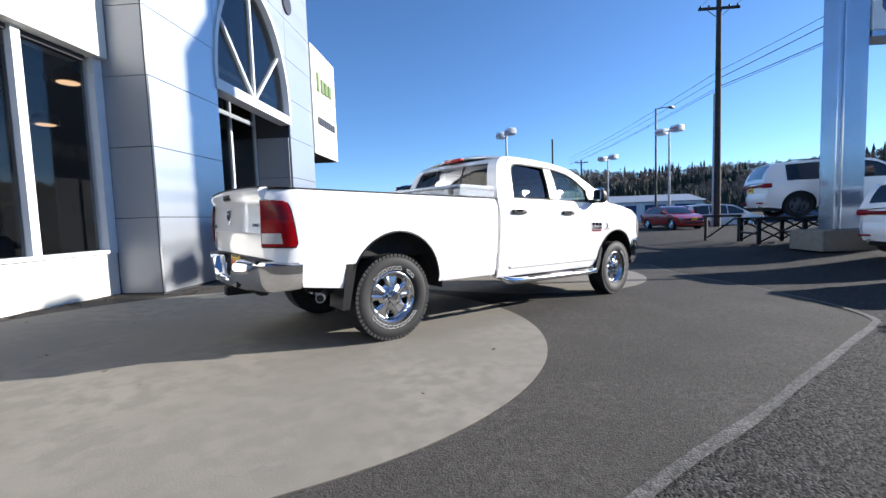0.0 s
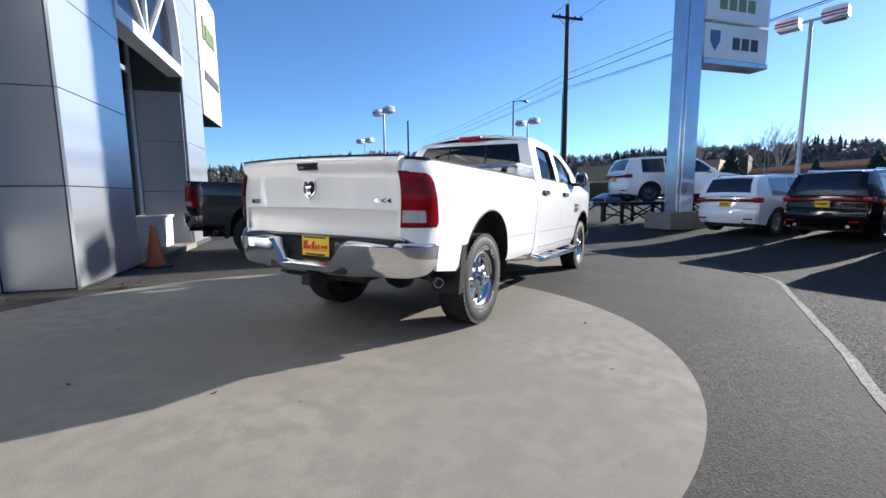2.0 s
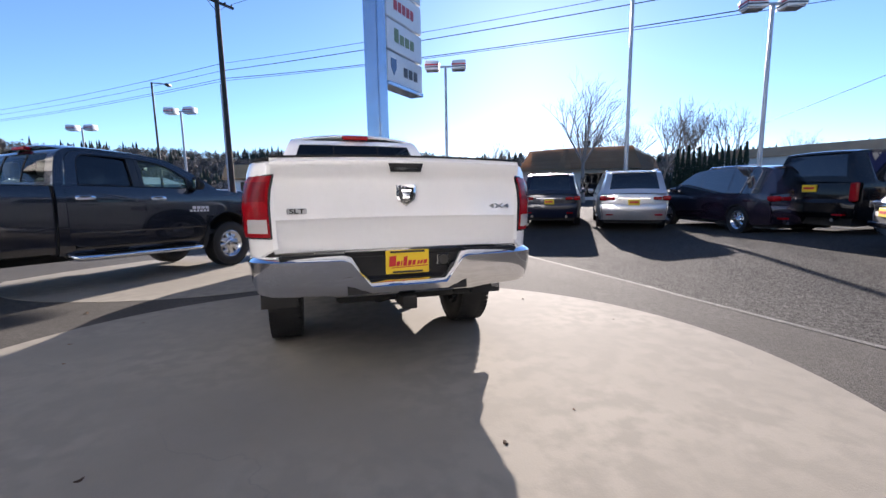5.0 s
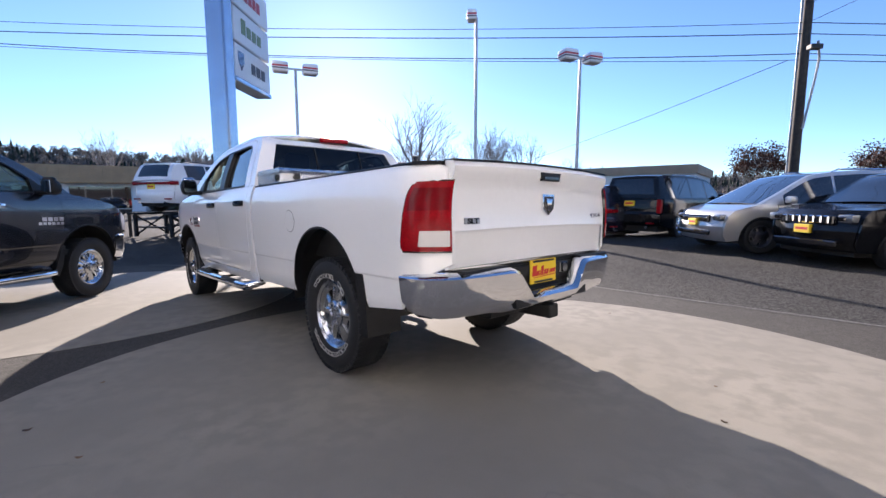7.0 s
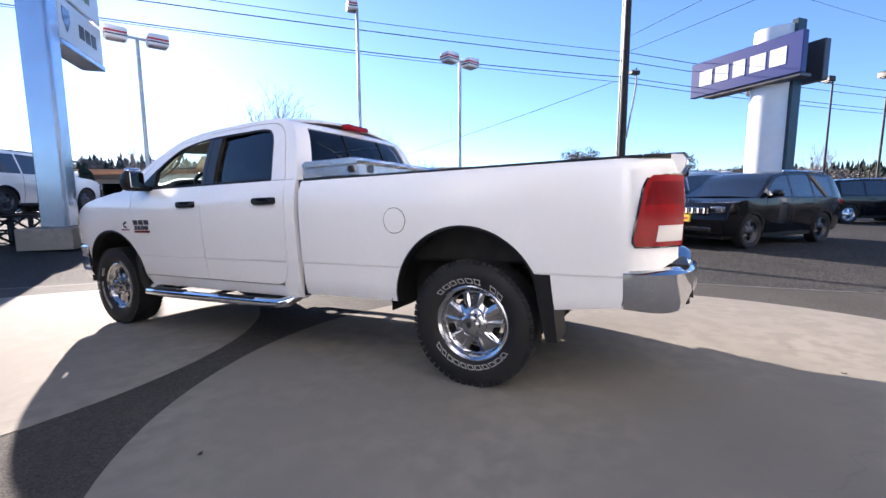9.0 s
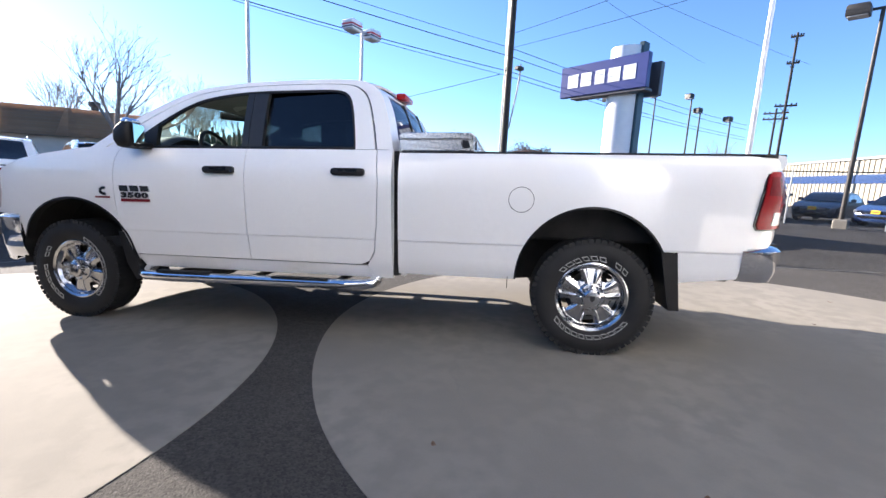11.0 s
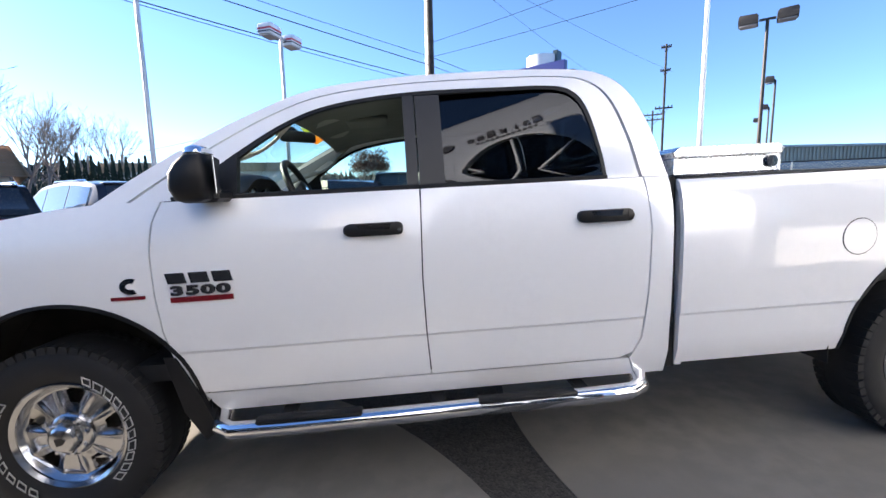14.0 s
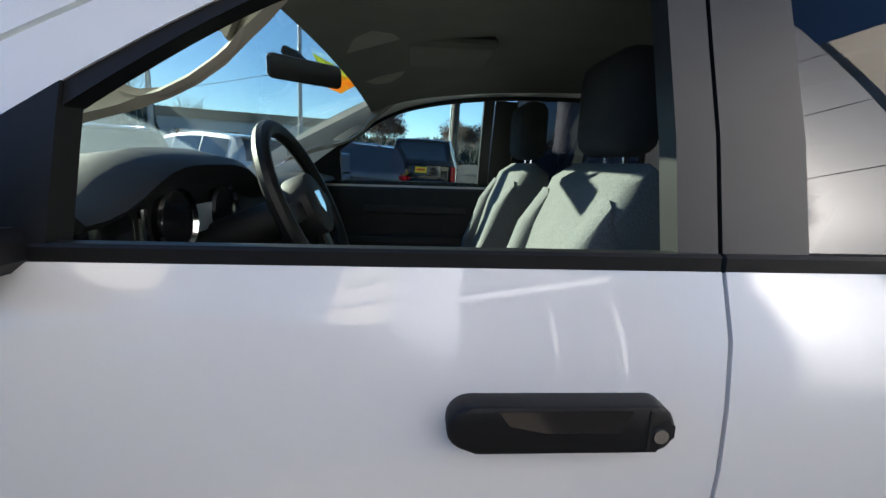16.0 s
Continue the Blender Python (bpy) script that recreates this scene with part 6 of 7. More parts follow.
def parked(x, y, ang, shift, spec, paint, label, z=None, **k):
    """Parks a car with the middle of its tail (shift < 0) or nose at (x, y)."""
    off = (spec["L"] / 2) * (-1 if shift > 0 else 1)
    cx, cy = x + off * math.cos(ang), y + off * math.sin(ang)
    zz = height(cx, cy) if z is None else z
    return build_car(Matrix.Translation((cx, cy, zz)) @ Matrix.Rotation(ang, 4, "Z"), spec, paint, label, "minivan" if spec is VAN else "car" if spec is SEDAN else "SUV", **k)


parked(11.60, -3.62, HEAD_N + 0.15, -1, SUV, WHITE, "white sport utility vehicle parked tail towards the building", group="parked row", lower=WHITE)
parked(10.45, -5.60, HEAD_N + 0.15, -1, SUV, BLACKPAINT, "black sport utility vehicle with a full-width tail lamp", group="parked row")
parked(8.42, -7.00, HEAD_N + 0.15, -1, VAN, NAVY, "dark navy minivan with chrome trim", group="parked row")
parked(6.20, -8.45, HEAD_N + 0.15, -1, VAN, SILVER, "silver minivan with dark rear glass", group="parked row")
parked(3.1, -10.9, radians(-14), -1, VAN, PLUM, "dark plum minivan parked across the row end", group="parked row")
# the two facing cars take darker rims in place of shade
parked(-1.53, -7.47, radians(51), 1, COMPACT, BLACKPAINT, "black compact SUV with a slotted chrome grille", front="slots", group="opposite row", rims=DARKSHADERIM)
parked(0.62, -8.62, HEAD_D, 1, VAN, SILVER, "silver minivan parked nose towards the lane", group="opposite row", rims=DARKSHADERIM)
parked(3.0, -10.5, radians(-95), -1, TALL, BLACKPAINT, "long black SUV with tall tail lamps", group="opposite row")
parked(-6.3, -19.0, radians(205), -1, SUV, BLACKPAINT, "black SUV parked under the blue sign", group="opposite row")
parked(25.2, 5.3, radians(-127), 1, SEDAN, REDPAINT, "red sedan parked across the lot", z=0.0, group="far cars")
for x, y, pnt, sp in ((34, 4.5, WHITE, VAN), (37, 8.5, SILVER, SUV), (33, 15, NAVY, SEDAN), (30, 19, WHITE, SUV), (42, 1.5, BLUEPAINT, SEDAN), (24, 26, BLACKPAINT, SUV)):
    parked(x, y, HEAD_N, 1, sp, pnt, "small distant car parked in the far lot", z=-0.25, group="far cars")
parked(-14.8, -16.6, radians(30), 1, SEDAN, BLUEPAINT, "blue sedan behind the chain-link fence", group="fenced cars")
parked(-10.9, -17.9, radians(58), 1, SUV, BLACKPAINT, "black SUV behind the chain-link fence", group="fenced cars")
parked(-13.6, -18.6, radians(42), 1, SEDAN, NAVY, "dark sedan behind the chain-link fence", group="fenced cars")
build_car(SHOWROOM_SPOT, SUV, SILVER, "silver SUV displayed inside the showroom", "SUV", group="display")
HEAD_R = radians(-57.6)
parked(14.72, -0.10, HEAD_R, -1, SUV, WHITE, "white SUV displayed on a black steel ramp", z=0.84, group="display", lower=WHITE, rims=DARKSHADERIM)
build_pickup(Matrix.Translation((-14.2, -9.6, height(-14.2, -9.6) + 0.022)) @ Matrix.Rotation(radians(38), 4, "Z"), BLACKPAINT, "black pickup parked nose towards the lane", False)

# display ramp
rm = empty("display_ramp", Matrix.Translation((14.72, -0.10, 0)) @ Matrix.Rotation(HEAD_R, 4, "Z"), "black steel display ramp with crossed braces", "ramp")
for y in (-0.78, 0.78):
    part("runway", box_bm(-0.15, 5.2, y - 0.2, y + 0.2, 0.76, 0.838, 0.01), BLACK, rm)
    for x in (0.0, 1.2, 2.5, 3.8, 5.0):
        part("leg", box_bm(x - 0.05, x + 0.05, y - 0.05, y + 0.05, 0, 0.77), BLACK, rm)
    for x in (0.0, 1.2, 2.5, 3.8):
        part("brace", tube_bm([(x, y, 0.06), (x + 1.2, y, 0.74)], 0.03, 6), BLACK, rm)
        part("brace", tube_bm([(x, y, 0.74), (x + 1.2, y, 0.06)], 0.03, 6), BLACK, rm)
for x in (0.0, 1.2, 2.5, 3.8, 5.0):
    part("cross_bar", box_bm(x - 0.04, x + 0.04, -0.78, 0.78, 0.30, 0.36), BLACK, rm)

br = empty("steel_barrier", Matrix.Translation((15.75, 1.55, 0)) @ Matrix.Rotation(radians(-95), 4, "Z"), "low black steel barrier beside the display ramp", "barrier")
for x in (0.0, 1.1):
    part("post", box_bm(x - 0.05, x + 0.05, -0.05, 0.05, -0.02, 0.86, 0.008), BLACK, br)
part("rail", box_bm(-0.1, 1.2, -0.06, 0.06, 0.86, 0.95, 0.01), BLACK, br)
part("brace", tube_bm([(0.05, 0, 0.1), (1.0, 0, 0.84)], 0.03, 6), BLACK, br)

# ---- street furniture
STEELPOLE = material("painted_steel_pole", (0.42, 0.44, 0.46), 0.4, 0.3, vary=0.15, scale=4)
DARKPOLE = material("weathered_timber_pole", (0.055, 0.045, 0.038), 0.85, vary=0.4, scale=5, bump=0.4, bump_scale=40)
BRONZE = material("dark_bronze_metal", (0.05, 0.045, 0.04), 0.5, 0.4, vary=0.2, scale=5)
SIGNWHITE = material("white_sign_face", (0.78, 0.79, 0.80), 0.35, vary=0.04, scale=3)
SIGNBLUE = material("blue_sign_face", (0.022, 0.034, 0.17), 0.35, vary=0.08, scale=2)
PYLON = material("pale_blue_metal_cladding", (0.42, 0.50, 0.60), 0.18, 0.75, vary=0.12, scale=1.5)


def light_pole(x, y, h, yaw=0.0, heads=2, mat=None, dark=False, z=None, arm=0.55):
    z0 = height(x, y) if z is None else z
    mat = mat or (BRONZE if dark else STEELPOLE)
    p = empty("street_lamp", Matrix.Translation((x, y, z0)) @ Matrix.Rotation(yaw, 4, "Z"), ("dark bronze" if dark else "grey steel") + " car park lamp post with " + ("twin box heads" if heads == 2 else "one box head"), "lamp post", "lot lamps")
    part("base", box_bm(-0.22, 0.22, -0.22, 0.22, -0.1, 0.35, 0.03), CONCRETE, p)
    part("pole", cyl_bm((0, 0, 0.3), (0, 0, h - 0.1), 0.085, 0.06, 12), mat, p)
    sides = (1, -1) if heads == 2 else (1,)
    for s in sides:
        a0, a1 = s * arm * 0.55, s * (arm + 0.42)
        hd = part("lamp_head", prism_bm([(a0, h - 0.24), (a0, h + 0.06), (a0 + s * 0.06, h + 0.14), (a1 - s * 0.05, h + 0.16), (a1, h + 0.10), (a1, h - 0.20)], -0.27, 0.27, bevel=0.012), BRONZE if dark else SIGNWHITE, p)
        part("lens", box_bm(min(a0, a1) + 0.05, max(a0, a1) - 0.05, -0.22, 0.22, h - 0.27, h - 0.225, 0.01), CLEARLENS, hd)
        part("stripe", box_bm(min(a0, a1) + 0.01, max(a0, a1) + 0.006, -0.276, 0.276, h - 0.07, h + 0.0), SIGNRED if not dark else BRONZE, hd)
        part("stripe", box_bm(min(a0, a1) + 0.01, max(a0, a1) + 0.006, -0.276, 0.276, h - 0.16, h - 0.11), SIGNDARK if not dark else BRONZE, hd)
        part("bracket", box_bm(min(0, s * arm * 0.5), max(0, s * arm * 0.5), -0.04, 0.04, h - 0.12, h - 0.04), mat, p)
    return p


light_pole(7.42, -14.95, 7.45, HEAD_D + 0.4)
light_pole(16.35, -6.10, 7.15, 1.2)
light_pole(20.05, 15.2, 6.8, 1.2, z=0)
light_pole(28.9, 24.1, 6.4, 1.4, z=0)
light_pole(28.3, 8.0, 6.6, 1.2, z=0)
light_pole(34.8, 16.0, 6.2, 1.3, z=0)
light_pole(11.1, -12.3, 9.5, HEAD_D, heads=1, arm=0.0)
light_pole(-11.9, -14.2, 7.9, -0.7, dark=True)
light_pole(-20.8, -23.6, 7.9, -0.7, heads=1, dark=True, arm=0.1)
light_pole(-27.0, -31.0, 7.6, -0.7, heads=1, dark=True, arm=0.1)
light_pole(-31.0, -36.5, 7.4, -0.7, heads=1, dark=True, arm=0.1)
for x, y, h in ((-11.2, -36.2, 9.1), (-13.8, -35.4, 8.9), (-14.6, -35.4, 7.8), (-16.5, -34.3, 7.0)):
    light_pole(x, y, h, 0.5, heads=1, dark=True, arm=0.1)

# cobra-head lamp by the road
cb = empty("street_lamp", Matrix.Translation((31.9, 10.45, 0)), "slim dark road lamp with one cobra head", "lamp post", "lot lamps")
part("pole", cyl_bm((0, 0, 0), (0, 0, 9.0), 0.09, 0.06, 10), BRONZE, cb)
part("arm", tube_bm([(0, 0, 8.95), (0.4, -0.4, 9.05), (0.8, -0.8, 9.05)], 0.035, 8), BRONZE, cb)
part("lamp_head", box_bm(0.55, 1.15, -0.95, -0.65, 8.96, 9.1, 0.04, 2), BRONZE, cb)

# white flag pole
fl = empty("flag_pole", Matrix.Translation((-6.0, -9.5, height(-6.0, -9.5))), "tall bare white flag pole", "pole")
part("shaft", cyl_bm((0, 0, 0), (0, 0, 11.5), 0.075, 0.05, 14), SIGNWHITE, fl)
part("foot", lathe_bm([(0, 0.16), (0.05, 0.16), (0.08, 0.09)], "z", 20), STEELPOLE, fl)
part("finial", lathe_bm([(11.5, 0.02), (11.56, 0.06), (11.62, 0.06), (11.68, 0.01)], "z", 14), STEELPOLE, fl)


def utility_pole(x, y, h, r, yaw, arms, label, z=0.0, lean=0.0):
    p = empty("utility_pole", Matrix.Translation((x, y, z)) @ Matrix.Rotation(yaw, 4, "Z") @ Matrix.Rotation(lean, 4, "Y"), label, "utility pole", "utility poles")
    part("pole", cyl_bm((0, 0, -0.3), (0, 0, h), r, r * 0.7, 12), DARKPOLE, p)
    for z1, half in arms:
        ca = part("crossarm", box_bm(-0.07, 0.07, -half, half, z1 - 0.07, z1 + 0.07), DARKPOLE, p)
        for k in (-0.9, -0.5, 0.5, 0.9):
            part("insulator", lathe_bm([(0.07, 0.03), (0.12, 0.06), (0.18, 0.06), (0.22, 0.02)], "z", 10), BRONZE, ca, m=Matrix.Translation((0, half * k, z1)))
        part("brace", tube_bm([(0.08, -half * 0.6, z1), (0.08, 0, z1 - 0.6)], 0.02, 6), BRONZE, p)
        part("brace", tube_bm([(0.08, half * 0.6, z1), (0.08, 0, z1 - 0.6)], 0.02, 6), BRONZE, p)
    return p


U1, U2 = (29.64, 5.54), (1.12, -23.4)
LINE = math.atan2(U1[1] - U2[1], U1[0] - U2[0])
p1 = utility_pole(*U1, 14.8, 0.21, LINE, ((13.9, 1.25),), "tall dark timber utility pole with one crossarm")
part("conduit", cyl_bm((-0.05, 0.30, 0), (-0.05, 0.26, 8.6), 0.06, n=8), STEELPOLE, p1)
p2 = utility_pole(*U2, 15.5, 0.22, LINE, (), "tall dark timber utility pole with pale conduit")
part("conduit", cyl_bm((0.0, -0.24, 0), (0.0, -0.20, 14.5), 0.05, n=8), STEELPOLE, p2)
part("conduit", cyl_bm((0.12, -0.26, 0), (0.12, -0.22, 12.5), 0.05, n=8), GREYMETAL, p2)
part("lamp_arm", tube_bm([(0.0, 0.3, 4.5), (0.0, 0.75, 6.6), (0.1, 1.0, 7.4), (0.6, 1.5, 7.9)], 0.05, 8), STEELPOLE, p2)
part("lamp_head", box_bm(0.5, 1.0, 1.4, 1.7, 7.55, 7.75, 0.03), BRONZE, p2)
utility_pole(-23.1, -39.4, 15.3, 0.13, 1.0, ((15.0, 0.45), (12.8, 0.45), (9.2, 0.8)), "far timber utility pole with several crossarms")
utility_pole(-27, -48, 10.5, 0.14, 0.9, ((10.0, 1.1), (9.4, 1.1)), "far timber utility pole with double crossarms")
utility_pole(72, 42, 11.5, 0.2, 0.9, ((11.0, 1.3),), "far timber utility pole with one crossarm")
utility_pole(60, 40, 14.0, 0.2, 0.9, (), "far slim timber pole")


def cable(a, b, sag, r=0.018, n=20):
    a, b = Vector(a), Vector(b)
    pts = []
    for k in range(n + 1):
        u = k / n
        p = a.lerp(b, u)
        p.z -= sag * 4 * u * (1 - u)
        pts.append(p)
    ob = part("power_cable", tube_bm(pts, r, 5), BLACK)
    return tagged(ob, "black overhead power cable strung between timber poles", "cable", "overhead cables")


FARL = (29.64 + 45 * math.cos(LINE), 5.54 + 45 * math.sin(LINE))
FARR = (1.12 - 38 * math.cos(LINE), -23.4 - 38 * math.sin(LINE))
for z1, z2, s in ((9.99, 9.22, 0.38), (9.52, 8.74, 0.29), (9.01, 7.88, 0.49), (8.86, 7.6, 0.36)):
    cable((*U1, z1), (*U2, z2), s, 0.022 if z1 in (9.52, 9.01) else 0.014)
    cable((*U1, z1), (*FARL, z1 + 0.6), 0.3, 0.016)
    cable((*U2, z2), (*FARR, z2 - 0.2), 0.3, 0.02)
for k in (-0.9, 0.9):
    cable((U1[0] + k * 1.2 * math.sin(LINE), U1[1] - k * 1.2 * math.cos(LINE), 14.1), (U2[0] + k * 1.2 * math.sin(LINE), U2[1] - k * 1.2 * math.cos(LINE), 15.3), 0.3, 0.012)
    cable((*U2, 15.2), (FARR[0] + 6 * k, FARR[1], 15.6), 0.3, 0.012)
cable((1.6, -22.9, 7.6), (24.0, -30.0, 4.2), 0.2, 0.016)
cable((*U2, 10.0), (-20.0, -8.0, 13.5), 0.4, 0.012)
cable((*U2, 9.2), (-24.0, -6.0, 12.0), 0.4, 0.012)

# brand pylon with stacked sign boxes
py = empty("pylon_sign", Matrix.Translation((14.15, -2.42, 0)) @ Matrix.Rotation(HEAD_N, 4, "Z"), "tall pale metal pylon with stacked white sign boxes", "sign")
part("plinth", box_bm(-0.95, 0.75, -0.62, 0.62, -0.1, 0.48, 0.02), CONCRETE, py, smooth=False)
part("column", box_bm(-0.42, 0.36, -0.28, 0.28, 0.48, 12.2, 0.02), PYLON, py, smooth=False)
part("column_rib", box_bm(-0.30, 0.24, -0.34, 0.34, 0.48, 12.2, 0.02), PYLON, py, smooth=False)
for k, (z0, mt) in enumerate(((5.78, SIGNDARK), (7.06, SIGNGREEN), (8.34, SIGNRED), (9.62, SIGNDARK))):
    bx = part("sign_box", box_bm(0.40, 3.30, -0.30, 0.30, z0, z0 + 1.20, 0.03), SIGNWHITE, py, "white sign box with a brand shape", smooth=False)
    for s in (1, -1):
        n = (4, 4, 5, 6)[k]
        w = 1.7 / n
        for j in range(n):
            if k == 0 and j == 0:
                part("brand_shape", prism_bm([(0.62, z0 + 0.95), (1.05, z0 + 0.95), (1.05, z0 + 0.6), (0.835, z0 + 0.28), (0.62, z0 + 0.6)], min(s * 0.30, s * 0.315), max(s * 0.30, s * 0.315)), BLUEPAINT, bx, smooth=False)
                continue
            hh = 0.55 if k == 1 and j == 0 else 0.40
            x0 = 0.95 + w * j + (0.25 if k == 0 else 0)
            part("brand_shape", box_bm(x0, x0 + w * 0.78, min(s * 0.30, s * 0.315), max(s * 0.30, s * 0.315), z0 + 0.38, z0 + 0.38 + hh, 0.004), mt, bx, smooth=False)
part("sign_base", box_bm(0.38, 3.32, -0.34, 0.34, 5.60, 5.775, 0.02), PYLON, py, smooth=False)

# round-columned blue sign
vs_ = empty("column_sign", Matrix.Translation((-5.3, -23.6, 0)) @ Matrix.Rotation(HEAD_N + math.pi, 4, "Z"), "white round column carrying a wide blue sign", "sign")
part("column", cyl_bm((0, 0.75, -0.1), (0, 0.75, 9.4), 0.98, 0.98, 40), SIGNWHITE, vs_)
part("column_fin", box_bm(0.80, 1.10, 0.45, 1.05, -0.1, 9.6, 0.02), material("dark_teal_metal", (0.03, 0.06, 0.075), 0.4, 0.4, vary=0.15, scale=3), vs_, smooth=False)
bb = part("sign_box", box_bm(-3.7, 2.05, -0.62, -0.26, 6.8, 8.65, 0.03), SIGNBLUE, vs_, "blue sign box with white brand shapes", smooth=False)
part("sign_box", box_bm(-1.9, 1.75, 1.4, 1.8, 6.7, 8.6, 0.03), SIGNDARK, vs_, "dark back of a second sign box", smooth=False)
part("sign_shelf", box_bm(-2.9, 2.0, -0.55, 0.2, 6.66, 6.8, 0.01), SIGNDARK, vs_, smooth=False)
for k, w in enumerate((0.62, 0.60, 0.52, 0.62, 0.60)):
    x0 = -2.75 + 0.94 * k
    part("brand_shape", box_bm(x0 - w * 0.62, x0 + w * 0.62, -0.64, -0.615, 7.32, 8.12, 0.008), SIGNWHITE, bb, "plain white block on the sign", smooth=False)

# ---- small things by the entrance
CONEORANGE = material("orange_cone_plastic", (0.55, 0.10, 0.03), 0.55, vary=0.25, scale=8)
def traffic_cone(x, y):
    c = empty("traffic_cone", Matrix.Translation((x, y, height(x, y))), "faded orange traffic cone beside the portal", "traffic cone")
    part("cone_body", cyl_bm((0, 0, 0.03), (0, 0, 0.70), 0.14, 0.03, 24), CONEORANGE, c)
    part("cone_foot", box_bm(-0.18, 0.18, -0.18, 0.18, 0.0, 0.035, 0.01), BLACK, c)


traffic_cone(0.15, 5.05)
bin_at = BUILD @ Matrix.Translation((4.68, 0.62, 0.142)) @ Matrix.Diagonal((1.15, 1.15, 0.88, 1))
tb = empty("litter_bin", bin_at, "white square litter bin at the entrance", "litter bin")
part("body", prism_bm([(-0.22, 0.0), (0.22, 0.0), (0.27, 0.72), (-0.27, 0.72)], -0.24, 0.24, bevel=0.01), SIGNWHITE, tb, smooth=False)
part("rim", box_bm(-0.29, 0.29, -0.27, 0.27, 0.72, 0.78, 0.012), SIGNWHITE, tb, smooth=False)
part("opening", box_bm(-0.16, 0.16, -0.14, 0.14, 0.78, 0.785), UNDER, tb, smooth=False)

LEAF = material("dry_leaf", (0.15, 0.085, 0.045), 0.8, rand=0.6)
leaf_bm = bmesh.new()
ring = []
for k in range(10):
    a = 2 * math.pi * k / 10
    ring.append(leaf_bm.verts.new((0.045 * math.cos(a) * (1 + 0.3 * (k % 2)), 0.028 * math.sin(a) * (1 + 0.35 * ((k + 1) % 2)), 0.006 + 0.010 * math.cos(2 * a))))
mid = leaf_bm.verts.new((0, 0, 0.004))
for k in range(10):
    leaf_bm.faces.new((mid, ring[k], ring[(k + 1) % 10]))
bmesh.ops.solidify(leaf_bm, geom=leaf_bm.faces[:], thickness=0.002)
leaf_mesh = bpy.data.meshes.new("fallen_leaf")
leaf_bm.to_mesh(leaf_mesh)
leaf_bm.free()
leaf_mesh.materials.append(LEAF)
rnd = random.Random(4)
spots = [(0.92, 2.24), (-2.23, -0.24), (-2.05, -0.75), (0.35, 2.6), (-1.9, 1.6), (1.6, 3.0), (-0.2, 2.4), (-3.0, -1.2), (0.5, -1.8), (-2.6, 0.6), (5.6, 3.9), (4.4, 3.4), (-0.6, -2.2), (2.3, -2.5), (-3.3, 0.2), (-0.4, 3.0)]
for k in range(120):
    u = rnd.uniform(-4.5, 0.0) if k % 4 else rnd.uniform(0.0, 1.8)
    p = BUILD @ Vector((u, 0.76 - 0.75 * rnd.random() ** 2.2 if u < -0.1 else rnd.uniform(-0.5, -0.05), 0))
    spots.append((p.x, p.y))
for x, y in spots:
    on_pad = math.hypot(x + 1, y - 0.2) < 3.3 or math.hypot(x - 5.18, y - 2.31) < 3.1
    lf = new("fallen_leaf", leaf_mesh)
    lf.matrix_basis = Matrix.Translation((x, y, height(x, y) + (0.009 if on_pad else 0.006))) @ Matrix.Rotation(rnd.uniform(0, 6.3), 4, "Z") @ Matrix.Scale(rnd.uniform(0.2, 0.45) if on_pad else rnd.uniform(0.4, 0.9), 4)
    tagged(lf, "dry brown curled leaf lying on the paving", "leaf", "fallen leaves")

# chain-link fence
fc = empty("chain_link_fence", Matrix.Translation((-8.5, -17.6, 0)) @ Matrix.Rotation(math.atan2(7.2, -9.5), 4, "Z"), "grey chain-link fence with a top rail", "fence")
for k in range(5):
    part("post", cyl_bm((3 * k, 0, 0), (3 * k, 0, 2.35), 0.035, n=8), GREYMETAL, fc)
part("top_rail", cyl_bm((0, 0, 2.3), (12, 0, 2.3), 0.025, n=8), BLACK, fc)
bm = bmesh.new()
for k in range(-18, 100):
    for s in (1, -1):
        x0, x1 = k * 0.12, k * 0.12 + s * 2.2
        a, b = (x0, 0.05), (x1, 2.25)
        if min(x0, x1) < 0 or max(x0, x1) > 12:
            continue
        vs = [bm.verts.new((x, 0.004 * s, z)) for x, z in ((a[0] - 0.004, a[1]), (a[0] + 0.004, a[1]), (b[0] + 0.004, b[1]), (b[0] - 0.004, b[1]))]
        bm.faces.new(vs)
bmesh.ops.solidify(bm, geom=bm.faces[:], thickness=0.006)
tagged(part("mesh_wire", bm, GREYMETAL, fc, smooth=False), kind="stuff")

